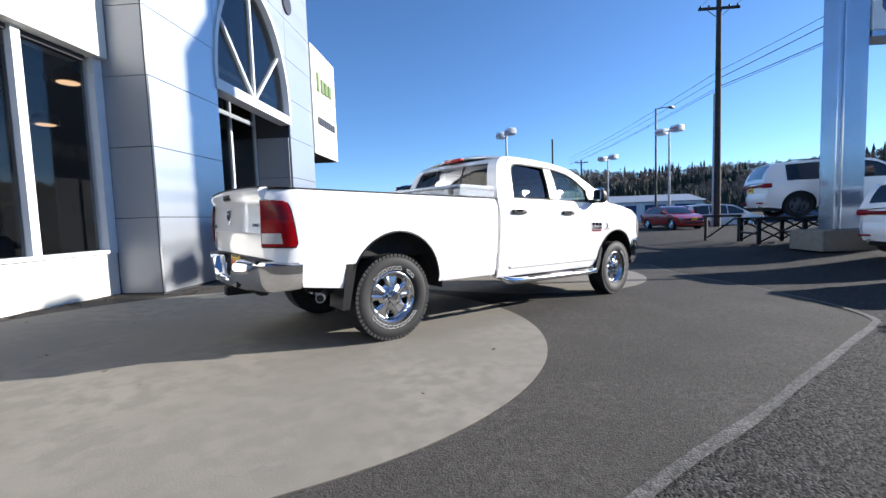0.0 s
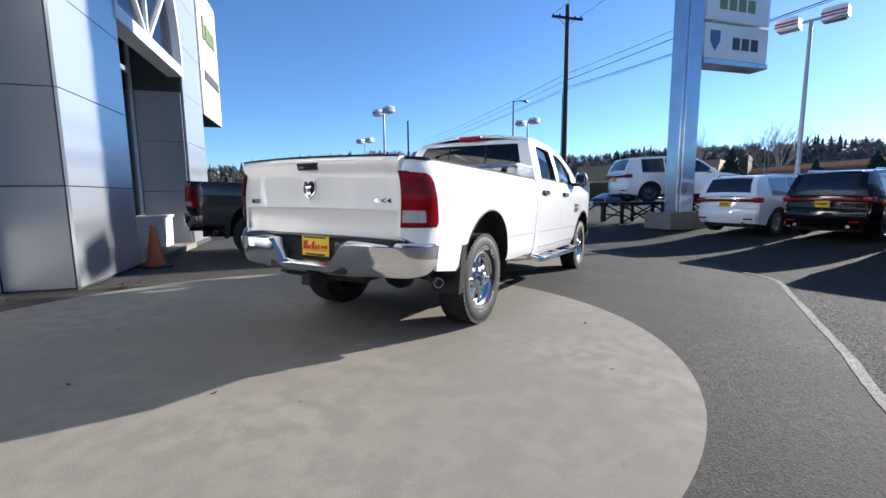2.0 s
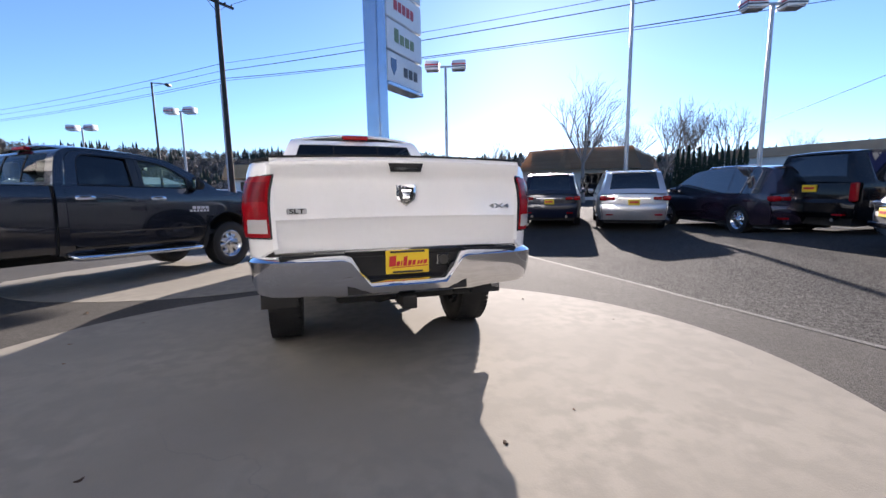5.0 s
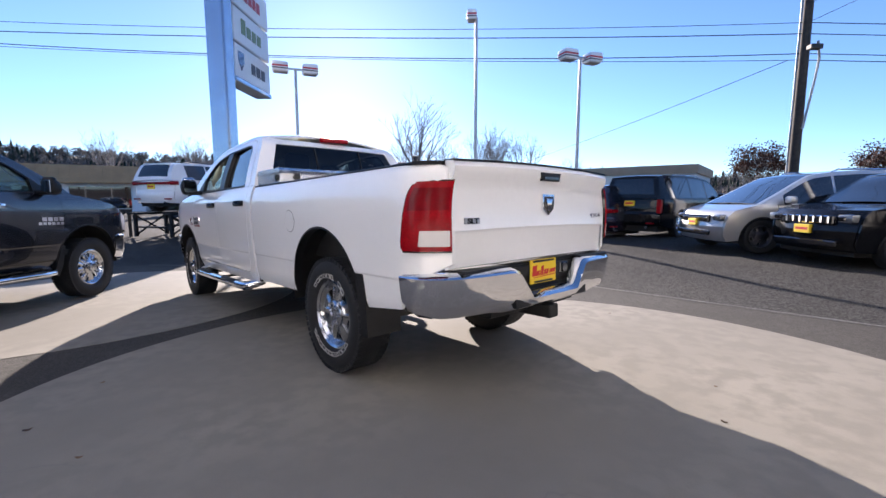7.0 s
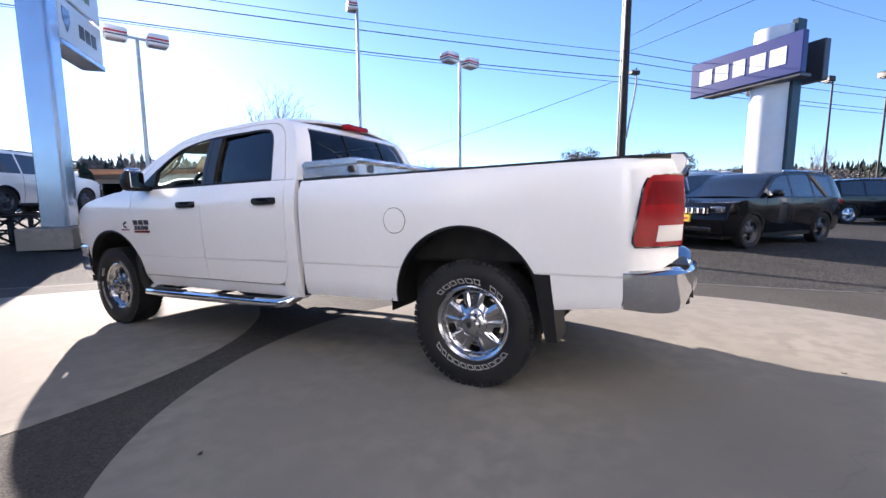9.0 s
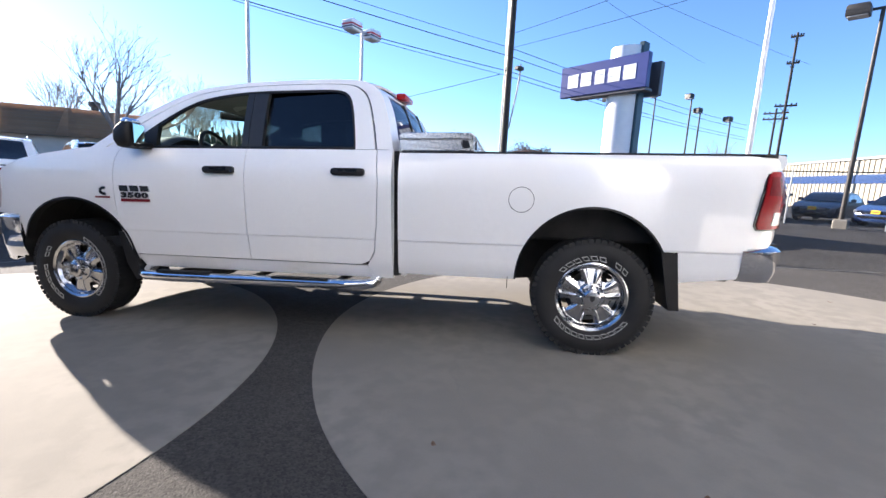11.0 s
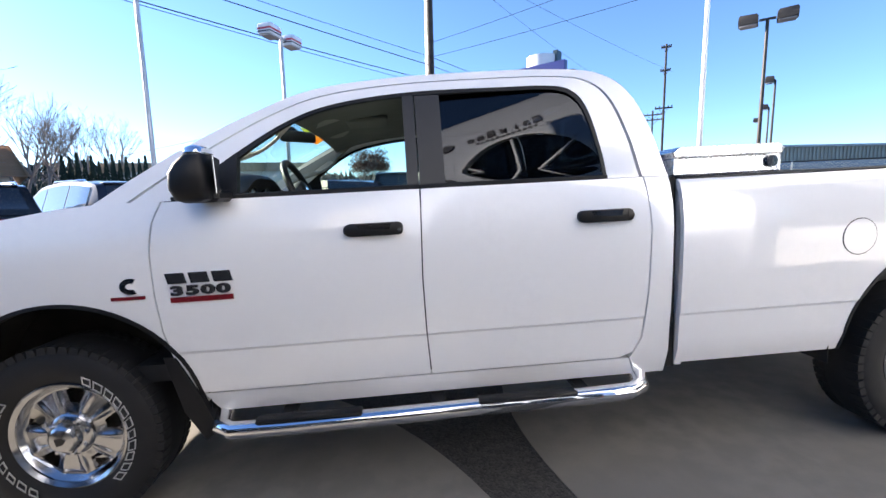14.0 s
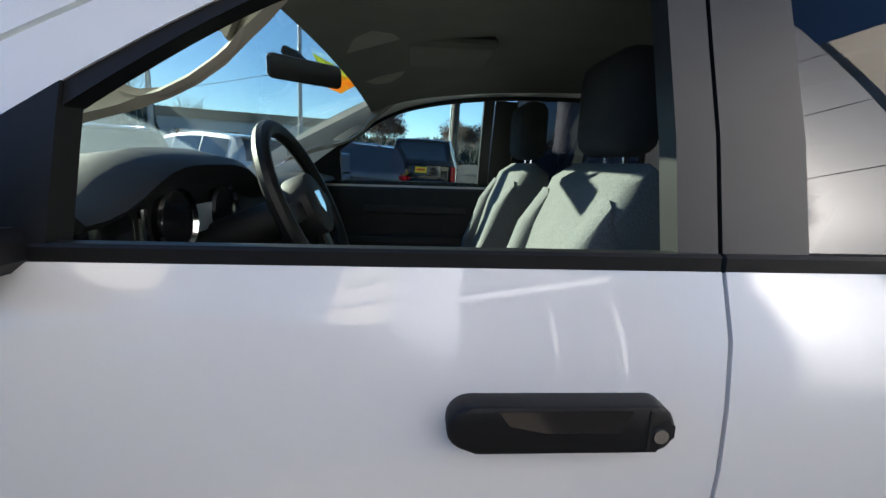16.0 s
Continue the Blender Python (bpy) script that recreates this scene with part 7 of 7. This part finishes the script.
# ---- buildings across the road
SIDING = material("brown_board_siding", (0.58, 0.39, 0.25), 0.8, vary=0.25, scale=1.0, fine=0.2, fine_scale=20, rand=0.3)
PALEWALL = material("pale_render_wall", (0.55, 0.53, 0.49), 0.8, vary=0.12, scale=1.0)
def low_building():
    b = empty("roadside_building", Matrix.Identity(4), "low commercial building with a brown slatted mansard", "building")
    R, C, E = Vector((29.4, -28.5)), Vector((33.0, -24.0)), Vector((86.0, 5.0))
    back = [E + Vector((7, -14)), R + Vector((14, -16))]
    foot = [R, C, E] + back
    bm = bmesh.new()
    lo = [bm.verts.new((p.x, p.y, -0.3)) for p in foot]
    hi = [bm.verts.new((p.x, p.y, 3.7)) for p in foot]
    for k in range(5):
        bm.faces.new((lo[k], lo[(k + 1) % 5], hi[(k + 1) % 5], hi[k]))
    bm.faces.new(hi)
    part("wall", bm, PALEWALL, b, smooth=False)
    W1 = C + (E - C).normalized() * 4
    part("upper_wall", prism_bm([(p.x, p.y) for p in (R, C, W1, W1 + Vector((7, -14)), back[1])], 3.7, 4.9, "z"), PALEWALL, b, smooth=False)
    for a, c in ((R, C), (C, W1), (W1, E), (back[1], R)):
        d = (c - a).normalized()
        o = Vector((-d.y, d.x))
        o = o if o.dot(Vector((-30, 20)) - a) > 0 else -o
        for k in range(9 if a != W1 else 4):
            z0 = 2.95 + 0.23 * k
            s0, s1 = 0.9 - 0.08 * k, 0.9 - 0.08 * (k + 1)
            q = [a + o * s0 - d * s0, c + o * s0 + d * s0, c + o * (s1 - 0.1) + d * s1, a + o * (s1 - 0.1) - d * s1]
            bm = bmesh.new()
            top = [bm.verts.new((q[0].x, q[0].y, z0)), bm.verts.new((q[1].x, q[1].y, z0)), bm.verts.new((q[2].x, q[2].y, z0 + 0.23)), bm.verts.new((q[3].x, q[3].y, z0 + 0.23))]
            bm.faces.new(top)
            bmesh.ops.solidify(bm, geom=bm.faces[:], thickness=0.05)
            part("siding_board", bm, SIDING, b, smooth=False)
        n = int((c - a).length // 5)
        for k in range(n):
            p = a + d * (5 * k + 1.2) + o * 0.02
            q = p + d * 3.2
            bm = bmesh.new()
            bm.faces.new([bm.verts.new((v.x, v.y, z)) for v, z in ((p, 0.3), (q, 0.3), (q, 2.6), (p, 2.6))])
            bmesh.ops.solidify(bm, geom=bm.faces[:], thickness=0.06)
            part("shop_window", bm, CARGLASS, b, smooth=False)
    vent = lathe_bm([(4.9, 0.25), (5.5, 0.25), (5.6, 0.4), (5.9, 0.4), (6.0, 0.05)], "z", 14)
    bmesh.ops.translate(vent, verts=vent.verts, vec=(34, -27, 0))
    part("roof_vent", vent, BRONZE, b)


MANSARD = material("tan_board_roof", (0.62, 0.34, 0.16), 0.75, vary=0.25, scale=1.0, fine=0.25, fine_scale=14)


def roadside_shop():
    """A low shop with a brown board mansard over white walls and dark windows."""
    b = empty("roadside_shop", Matrix.Translation((52.1, -4.9, 0)) @ Matrix.Rotation(math.atan2(14.0, 3.4), 4, "Z"), "low white shop with a brown board mansard", "building")
    part("wall", box_bm(0.0, 14.4, -10.0, 0.0, -0.3, 4.3), SIGNWHITE, b, smooth=False)
    part("mansard", prism_bm([(-10.0, 2.85), (1.25, 2.85), (1.25, 3.0), (0.02, 4.67), (-10.0, 4.67)], -0.9, 15.3, "x"), MANSARD, b, smooth=False)
    for k in range(20):
        x = -0.85 + 0.84 * k
        part("batten", prism_bm([(1.27, 3.0), (1.29, 3.02), (0.05, 4.70), (0.02, 4.67)], x, x + 0.07, "x"), MANSARD, b, smooth=False)
    for x0, x1 in ((1.2, 6.2), (7.0, 9.6), (10.4, 13.6)):
        part("shop_window", box_bm(x0, x1, 0.0, 0.06, 0.35, 2.55), CARGLASS, b, smooth=False)
    part("rear_wing", box_bm(-2.7, -0.5, -8.0, -5.0, -0.3, 5.3), BRONZE, b, smooth=False)


low_building()
roadside_shop()
shed = empty("metal_warehouse", Matrix.Translation((-47, -38.5, 0)) @ Matrix.Rotation(radians(-4), 4, "Z"), "ribbed cream metal warehouse with a blue band", "building")
TANMETAL = material("tan_ribbed_metal", (0.42, 0.38, 0.30), 0.5, 0.1, vary=0.12, scale=0.6)
part("wall", box_bm(-14, 14, -22, 0, -0.3, 5.2), TANMETAL, shed, smooth=False)
for k in range(70):
    part("rib", box_bm(-14 + 0.4 * k, -13.86 + 0.4 * k, 0.0, 0.09, 0, 5.15), TANMETAL, shed, smooth=False)
for k in range(30):
    part("rib", box_bm(14.0, 14.09, -22 + 0.7 * k, -21.8 + 0.7 * k, 0, 5.15), TANMETAL, shed, smooth=False)
part("band", box_bm(-14, 14.14, 0.095, 0.14, 2.9, 3.75), BLUEPAINT, shed, smooth=False)
part("band", box_bm(14.095, 14.14, -22, 0.09, 2.9, 3.75), BLUEPAINT, shed, smooth=False)
part("roof", box_bm(-14.3, 14.3, -22.3, 0.3, 5.2, 5.4), STEELPOLE, shed, smooth=False)
tan = empty("tan_building", Matrix.Translation((26, -56, 0)) @ Matrix.Rotation(radians(10), 4, "Z"), "low tan commercial building across the road", "building")
part("wall", box_bm(-11, 11, -7, 7, -0.3, 4.4), STUCCO, tan, smooth=False)
part("roof_edge", box_bm(-11.3, 11.3, -7.3, 7.3, 4.2, 5.2), SIDING, tan, smooth=False)
for k in range(5):
    part("shop_window", box_bm(-9.5 + 4 * k, -7 + 4 * k, 7.0, 7.06, 0.5, 3.0), CARGLASS, tan, smooth=False)
wh = empty("white_shed", Matrix.Translation((46, 27, -0.3)) @ Matrix.Rotation(radians(-44), 4, "Z"), "long low white shed beyond the lot", "building")
part("wall", box_bm(-14, 14, -4, 4, 0, 2.6), SIGNWHITE, wh, smooth=False)
part("roof", prism_bm([(-4.3, 2.6), (4.3, 2.6), (0, 3.5)], -14.3, 14.3, "x"), STEELPOLE, wh, smooth=False)
for k in range(8):
    part("door", box_bm(-13 + 3.4 * k, -10.6 + 3.4 * k, -4.06, -4.0, 0, 2.2), BLUEPAINT, wh, smooth=False)

# ---- trees
BARK = material("grey_bark", (0.29, 0.25, 0.22), 0.9, vary=0.3, scale=6)
NEEDLE = material("dark_needles", (0.030, 0.045, 0.022), 0.9, vary=0.4, scale=3, rand=0.3)
RUSSET = material("russet_leaves", (0.13, 0.05, 0.03), 0.8, vary=0.4, scale=2)


def bare_tree(x, y, h, seed, spread=0.5, label="bare winter tree with fine upright twigs", z=0.0, leaves=None, last=5, fork=3):
    rg = random.Random(seed)
    t = empty("tree", Matrix.Translation((x, y, z)), label, "tree", "trees")
    thick, thin = bmesh.new(), bmesh.new()
    tips = []

    def limb(p, d, length, r, depth):
        steps = 3
        pts, rs = [p.copy()], [r]
        for k in range(steps):
            d = (d + Vector((rg.uniform(-1, 1), rg.uniform(-1, 1), rg.uniform(-0.3, 0.8))) * 0.13).normalized()
            p = p + d * length / steps
            pts.append(p.copy())
            rs.append(r * (1 - 0.4 * (k + 1) / steps))
        rs = [max(0.012 if depth < 5 else 0.007, q) for q in rs]
        tube_bm(pts, rs, 7 if depth < 2 else 4 if depth < 4 else 3, thick if depth < 3 else thin)
        if depth >= last:
            tips.append(p)
            return
        n = 5 if depth == 0 else fork + 1 if depth < 3 else fork
        for k in range(n):
            a = 2 * math.pi * (k + rg.random() * 0.7) / n
            out = Vector((math.cos(a), math.sin(a), 0))
            nd = (d * (1.0 + 0.4 * rg.random()) + out * spread * rg.uniform(0.7, 1.6) * (1 + 0.06 * depth) + Vector((0, 0, 0.22))).normalized()
            q = pts[-1] if k else pts[-1]
            if depth and k == 0:
                nd = (d + out * 0.2).normalized()
            limb(pts[rg.choice((2, 3))] if depth else pts[-1], nd, length * rg.uniform(0.62, 0.80), rs[-1] * 0.86, depth + 1)

    limb(Vector((0, 0, -0.2)), Vector((0, 0, 1)), h * 0.25, h * 0.015, 0)
    part("trunk", thick, BARK, t)
    tagged(part("twig_sprays", thin, BARK, t, normals=True), kind="stuff")
    if leaves:
        bm = bmesh.new()
        for p in tips:
            for k in range(7):
                c = p + Vector((rg.gauss(0, 0.25), rg.gauss(0, 0.25), rg.gauss(0, 0.2)))
                a = Vector((rg.uniform(-1, 1), rg.uniform(-1, 1), rg.uniform(-1, 1))).normalized() * 0.09
                b = a.cross(Vector((rg.uniform(-1, 1), rg.uniform(-1, 1), 1))).normalized() * 0.06
                bm.faces.new([bm.verts.new(c + v) for v in (a, b, -a, -b)])
        part("crown", bm, leaves, t, "sparse russet leaves", smooth=False)
    return t


bare_tree(25.9, -20.9, 13.6, 8, 0.50, last=6, fork=2)
first = bare_tree(44, -40, 12.6, 7, 0.36, fork=2, last=6)
for k, (x, y, s) in enumerate(((40.9, -43.4, 1.2), (39.5, -44.5, 1.3), (38.3, -45.4, 1.1), (36.5, -46.7, 1.05), (35.1, -47.6, 1.1), (30.2, -50.4, 0.75), (58.3, -43.8, 1.3), (57, -45.4, 1.45), (60.2, -41.5, 1.0), (77, -4.6, 1.2), (75.5, -13.8, 1.2), (70, -33, 1.1), (46, -42, 1.15), (50, -10, 0.8), (-30, -70, 1.0), (-20, -75, 0.9))):
    copy_thing(first, Matrix.Translation((x, y, 0)) @ Matrix.Rotation(1.3 * k, 4, "Z") @ Matrix.Scale(s, 4))
bare_tree(7.0, -43.5, 8.2, 11, 0.85, "spreading tree with sparse russet leaves", leaves=RUSSET)
bare_tree(-0.8, -45.5, 8.0, 12, 0.85, "spreading tree with sparse russet leaves", leaves=RUSSET)


def conifer(x, y, h, w, seed, z=0.0):
    rg = random.Random(seed)
    t = empty("tree", Matrix.Translation((x, y, z)), "dense dark evergreen tree by the road", "tree", "trees")
    part("trunk", cyl_bm((0, 0, -0.2), (0, 0, h * 0.9), h * 0.02, 0.02, 7), BARK, t)
    bm = bmesh.new()
    for k in range(420):
        u = rg.random() ** 0.8
        zz = h * (0.06 + 0.92 * u)
        rad = w * (1 - u) ** 0.8 * rg.uniform(0.5, 1.15) + 0.05
        a = rg.uniform(0, 6.283)
        c = Vector((0.25 * rad * math.cos(a), 0.25 * rad * math.sin(a), zz))
        e = Vector((rad * math.cos(a), rad * math.sin(a), zz - 0.22 * rad))
        sd = Vector((-math.sin(a), math.cos(a), 0)) * (0.10 + 0.16 * rad)
        up = Vector((0, 0, 0.12 + 0.1 * rad))
        v = [bm.verts.new(q) for q in (c, (c + e) / 2 + sd, e, (c + e) / 2 - sd, (c + e) / 2 + up)]
        for f in ((0, 1, 4), (1, 2, 4), (2, 3, 4), (3, 0, 4)):
            bm.faces.new([v[j] for j in f])
    part("crown", bm, NEEDLE, t, smooth=False)
    return t


conifer(37.5, -5.7, 4.6, 1.7, 1)
conifer(44.0, -16.0, 4.4, 1.8, 2)
conifer(40.5, -11.5, 3.6, 1.5, 3)
h0 = conifer(32.5, -37.3, 5.2, 0.62, 5)
for k in range(1, 13):
    copy_thing(h0, Matrix.Translation((32.5 - 0.42 * k, -37.3 - 0.27 * k, 0)) @ Matrix.Rotation(k * 1.1, 4, "Z") @ Matrix.Scale(0.92 + 0.16 * ((k * 7) % 5) / 5, 4))

# ---- wooded ridges round the lot
RIDGE = [(-180, 3.0), (-150, 2.6), (-125, 2.4), (-110, 2.6), (-98, 3.9), (-88, 2.8), (-80, 3.0), (-70, 2.7), (-60, 4.6), (-50, 4.6), (-35, 4.8), (-22, 5.2), (-12, 6.5), (-5, 6.8), (3, 6.3), (8, 5.9), (20, 6.3), (30, 7.2), (38, 7.6), (45, 6.0), (55, 4.5), (70, 4.0), (90, 3.0), (180, 3.0)]
SOIL = material("winter_scrub", (0.15, 0.125, 0.10), 0.95, vary=0.5, scale=0.05, fine=0.4, fine_scale=0.4)
def ridge_top(a):
    return curve_at(RIDGE, a) + 0.25 * math.sin(radians(a * 9)) + 0.18 * math.sin(radians(a * 23 + 40))


bm = bmesh.new()
rows = []
for r, f in ((140, -0.02), (165, 0.25), (190, 0.6), (215, 0.86), (240, 0.9)):
    rows.append([(r * math.cos(radians(a)), r * math.sin(radians(a)), r * math.tan(radians(ridge_top(a))) * f * 0.80 - 0.3) for a in range(-180, 180, 3)])
tagged(part("backdrop_hills", grid_bm(rows, closed=True), SOIL), "low wooded winter hills round the lot", "hills", kind="structure")

def woods_mat(name, dark, light, sparse=0.0):
    m = bpy.data.materials.new(name)
    m.use_nodes = True
    nt = m.node_tree
    geo, ramp = nt.nodes.new("ShaderNodeNewGeometry"), nt.nodes.new("ShaderNodeValToRGB")
    nt.links.new(geo.outputs["Random Per Island"], ramp.inputs[0])
    ramp.color_ramp.elements[0].color, ramp.color_ramp.elements[1].color = (*dark, 1), (*light, 1)
    nt.links.new(ramp.outputs[0], nt.nodes["Principled BSDF"].inputs["Base Color"])
    nt.nodes["Principled BSDF"].inputs["Roughness"].default_value = 0.95
    if sparse:
        tc, no, rg_ = nt.nodes.new("ShaderNodeTexCoord"), nt.nodes.new("ShaderNodeTexNoise"), nt.nodes.new("ShaderNodeMapRange")
        no.inputs["Scale"].default_value, no.inputs["Detail"].default_value = 2.2, 5
        rg_.inputs[1].default_value, rg_.inputs[2].default_value = sparse, sparse + 0.03
        nt.links.new(tc.outputs["Object"], no.inputs["Vector"])
        nt.links.new(no.outputs["Fac"], rg_.inputs[0])
        nt.links.new(rg_.outputs[0], nt.nodes["Principled BSDF"].inputs["Alpha"])
    return m


verts, faces, kinds = [], [], []
rg = random.Random(9)
for k in range(13000):
    a = rg.uniform(-135, 75)
    f = rg.random()
    r = 140 + 85 * f
    zt = r * math.tan(radians(ridge_top(a))) * curve_at([(0, -0.02), (0.3, 0.25), (0.6, 0.6), (0.88, 0.86), (1, 0.9)], f) * 0.80 - 0.3
    x, y = r * math.cos(radians(a)), r * math.sin(radians(a))
    stand = noise.noise(Vector((x * 0.035, y * 0.035, 3.0)))
    bare = stand + rg.uniform(-0.25, 0.25) < 0.12 + 0.38 * math.exp(-(((a + 8) / 14) ** 2))
    n0 = len(verts)
    if bare:
        hgt, wid = rg.uniform(2.2, 4.4), rg.uniform(0.9, 1.7)
        for lvl, wf in ((0.25, 0.75), (0.62, 1.0), (0.9, 0.55)):
            turn = rg.random() * 6.3
            for j in range(6):
                w = wid * wf * rg.uniform(0.55, 1.2)
                verts.append((x + w * math.cos(turn + j * 1.047), y + w * math.sin(turn + j * 1.047), zt + hgt * (lvl + rg.uniform(-0.07, 0.07))))
        verts.append((x, y, zt + hgt * 1.02))
        for q in (0, 6):
            for j in range(6):
                faces.append((n0 + q + j, n0 + q + (j + 1) % 6, n0 + q + 6 + (j + 1) % 6, n0 + q + 6 + j))
                kinds.append(1)
        for j in range(6):
            faces.append((n0 + 12 + j, n0 + 12 + (j + 1) % 6, n0 + 18))
            kinds.append(1)
    else:
        hgt, wid = rg.uniform(3.0, 6.2), rg.uniform(0.8, 1.4)
        for q in range(3):
            n0 = len(verts)
            zb, ze = zt + hgt * (0.05 + 0.27 * q), zt + hgt * (0.50 + 0.26 * q)
            for j in range(6):
                b = 1.047 * j + rg.random()
                w = wid * (1 - 0.27 * q) * rg.uniform(0.6, 1.25)
                verts.append((x + w * math.cos(b), y + w * math.sin(b), zb + rg.uniform(-0.25, 0.25)))
            verts.append((x, y, ze))
            for j in range(6):
                faces.append((n0 + j, n0 + (j + 1) % 6, n0 + 6))
                kinds.append(0)
me = bpy.data.meshes.new("far_woods")
me.from_pydata(verts, [], faces)
me.materials.append(woods_mat("evergreen_woods", (0.014, 0.022, 0.016), (0.034, 0.044, 0.028)))
me.materials.append(woods_mat("bare_winter_woods", (0.13, 0.105, 0.088), (0.24, 0.20, 0.17), 0.52))
me.polygons.foreach_set("material_index", kinds)
tagged(new("far_woods", me), "mixed evergreen and bare winter woods on the hills", "woods", kind="stuff")
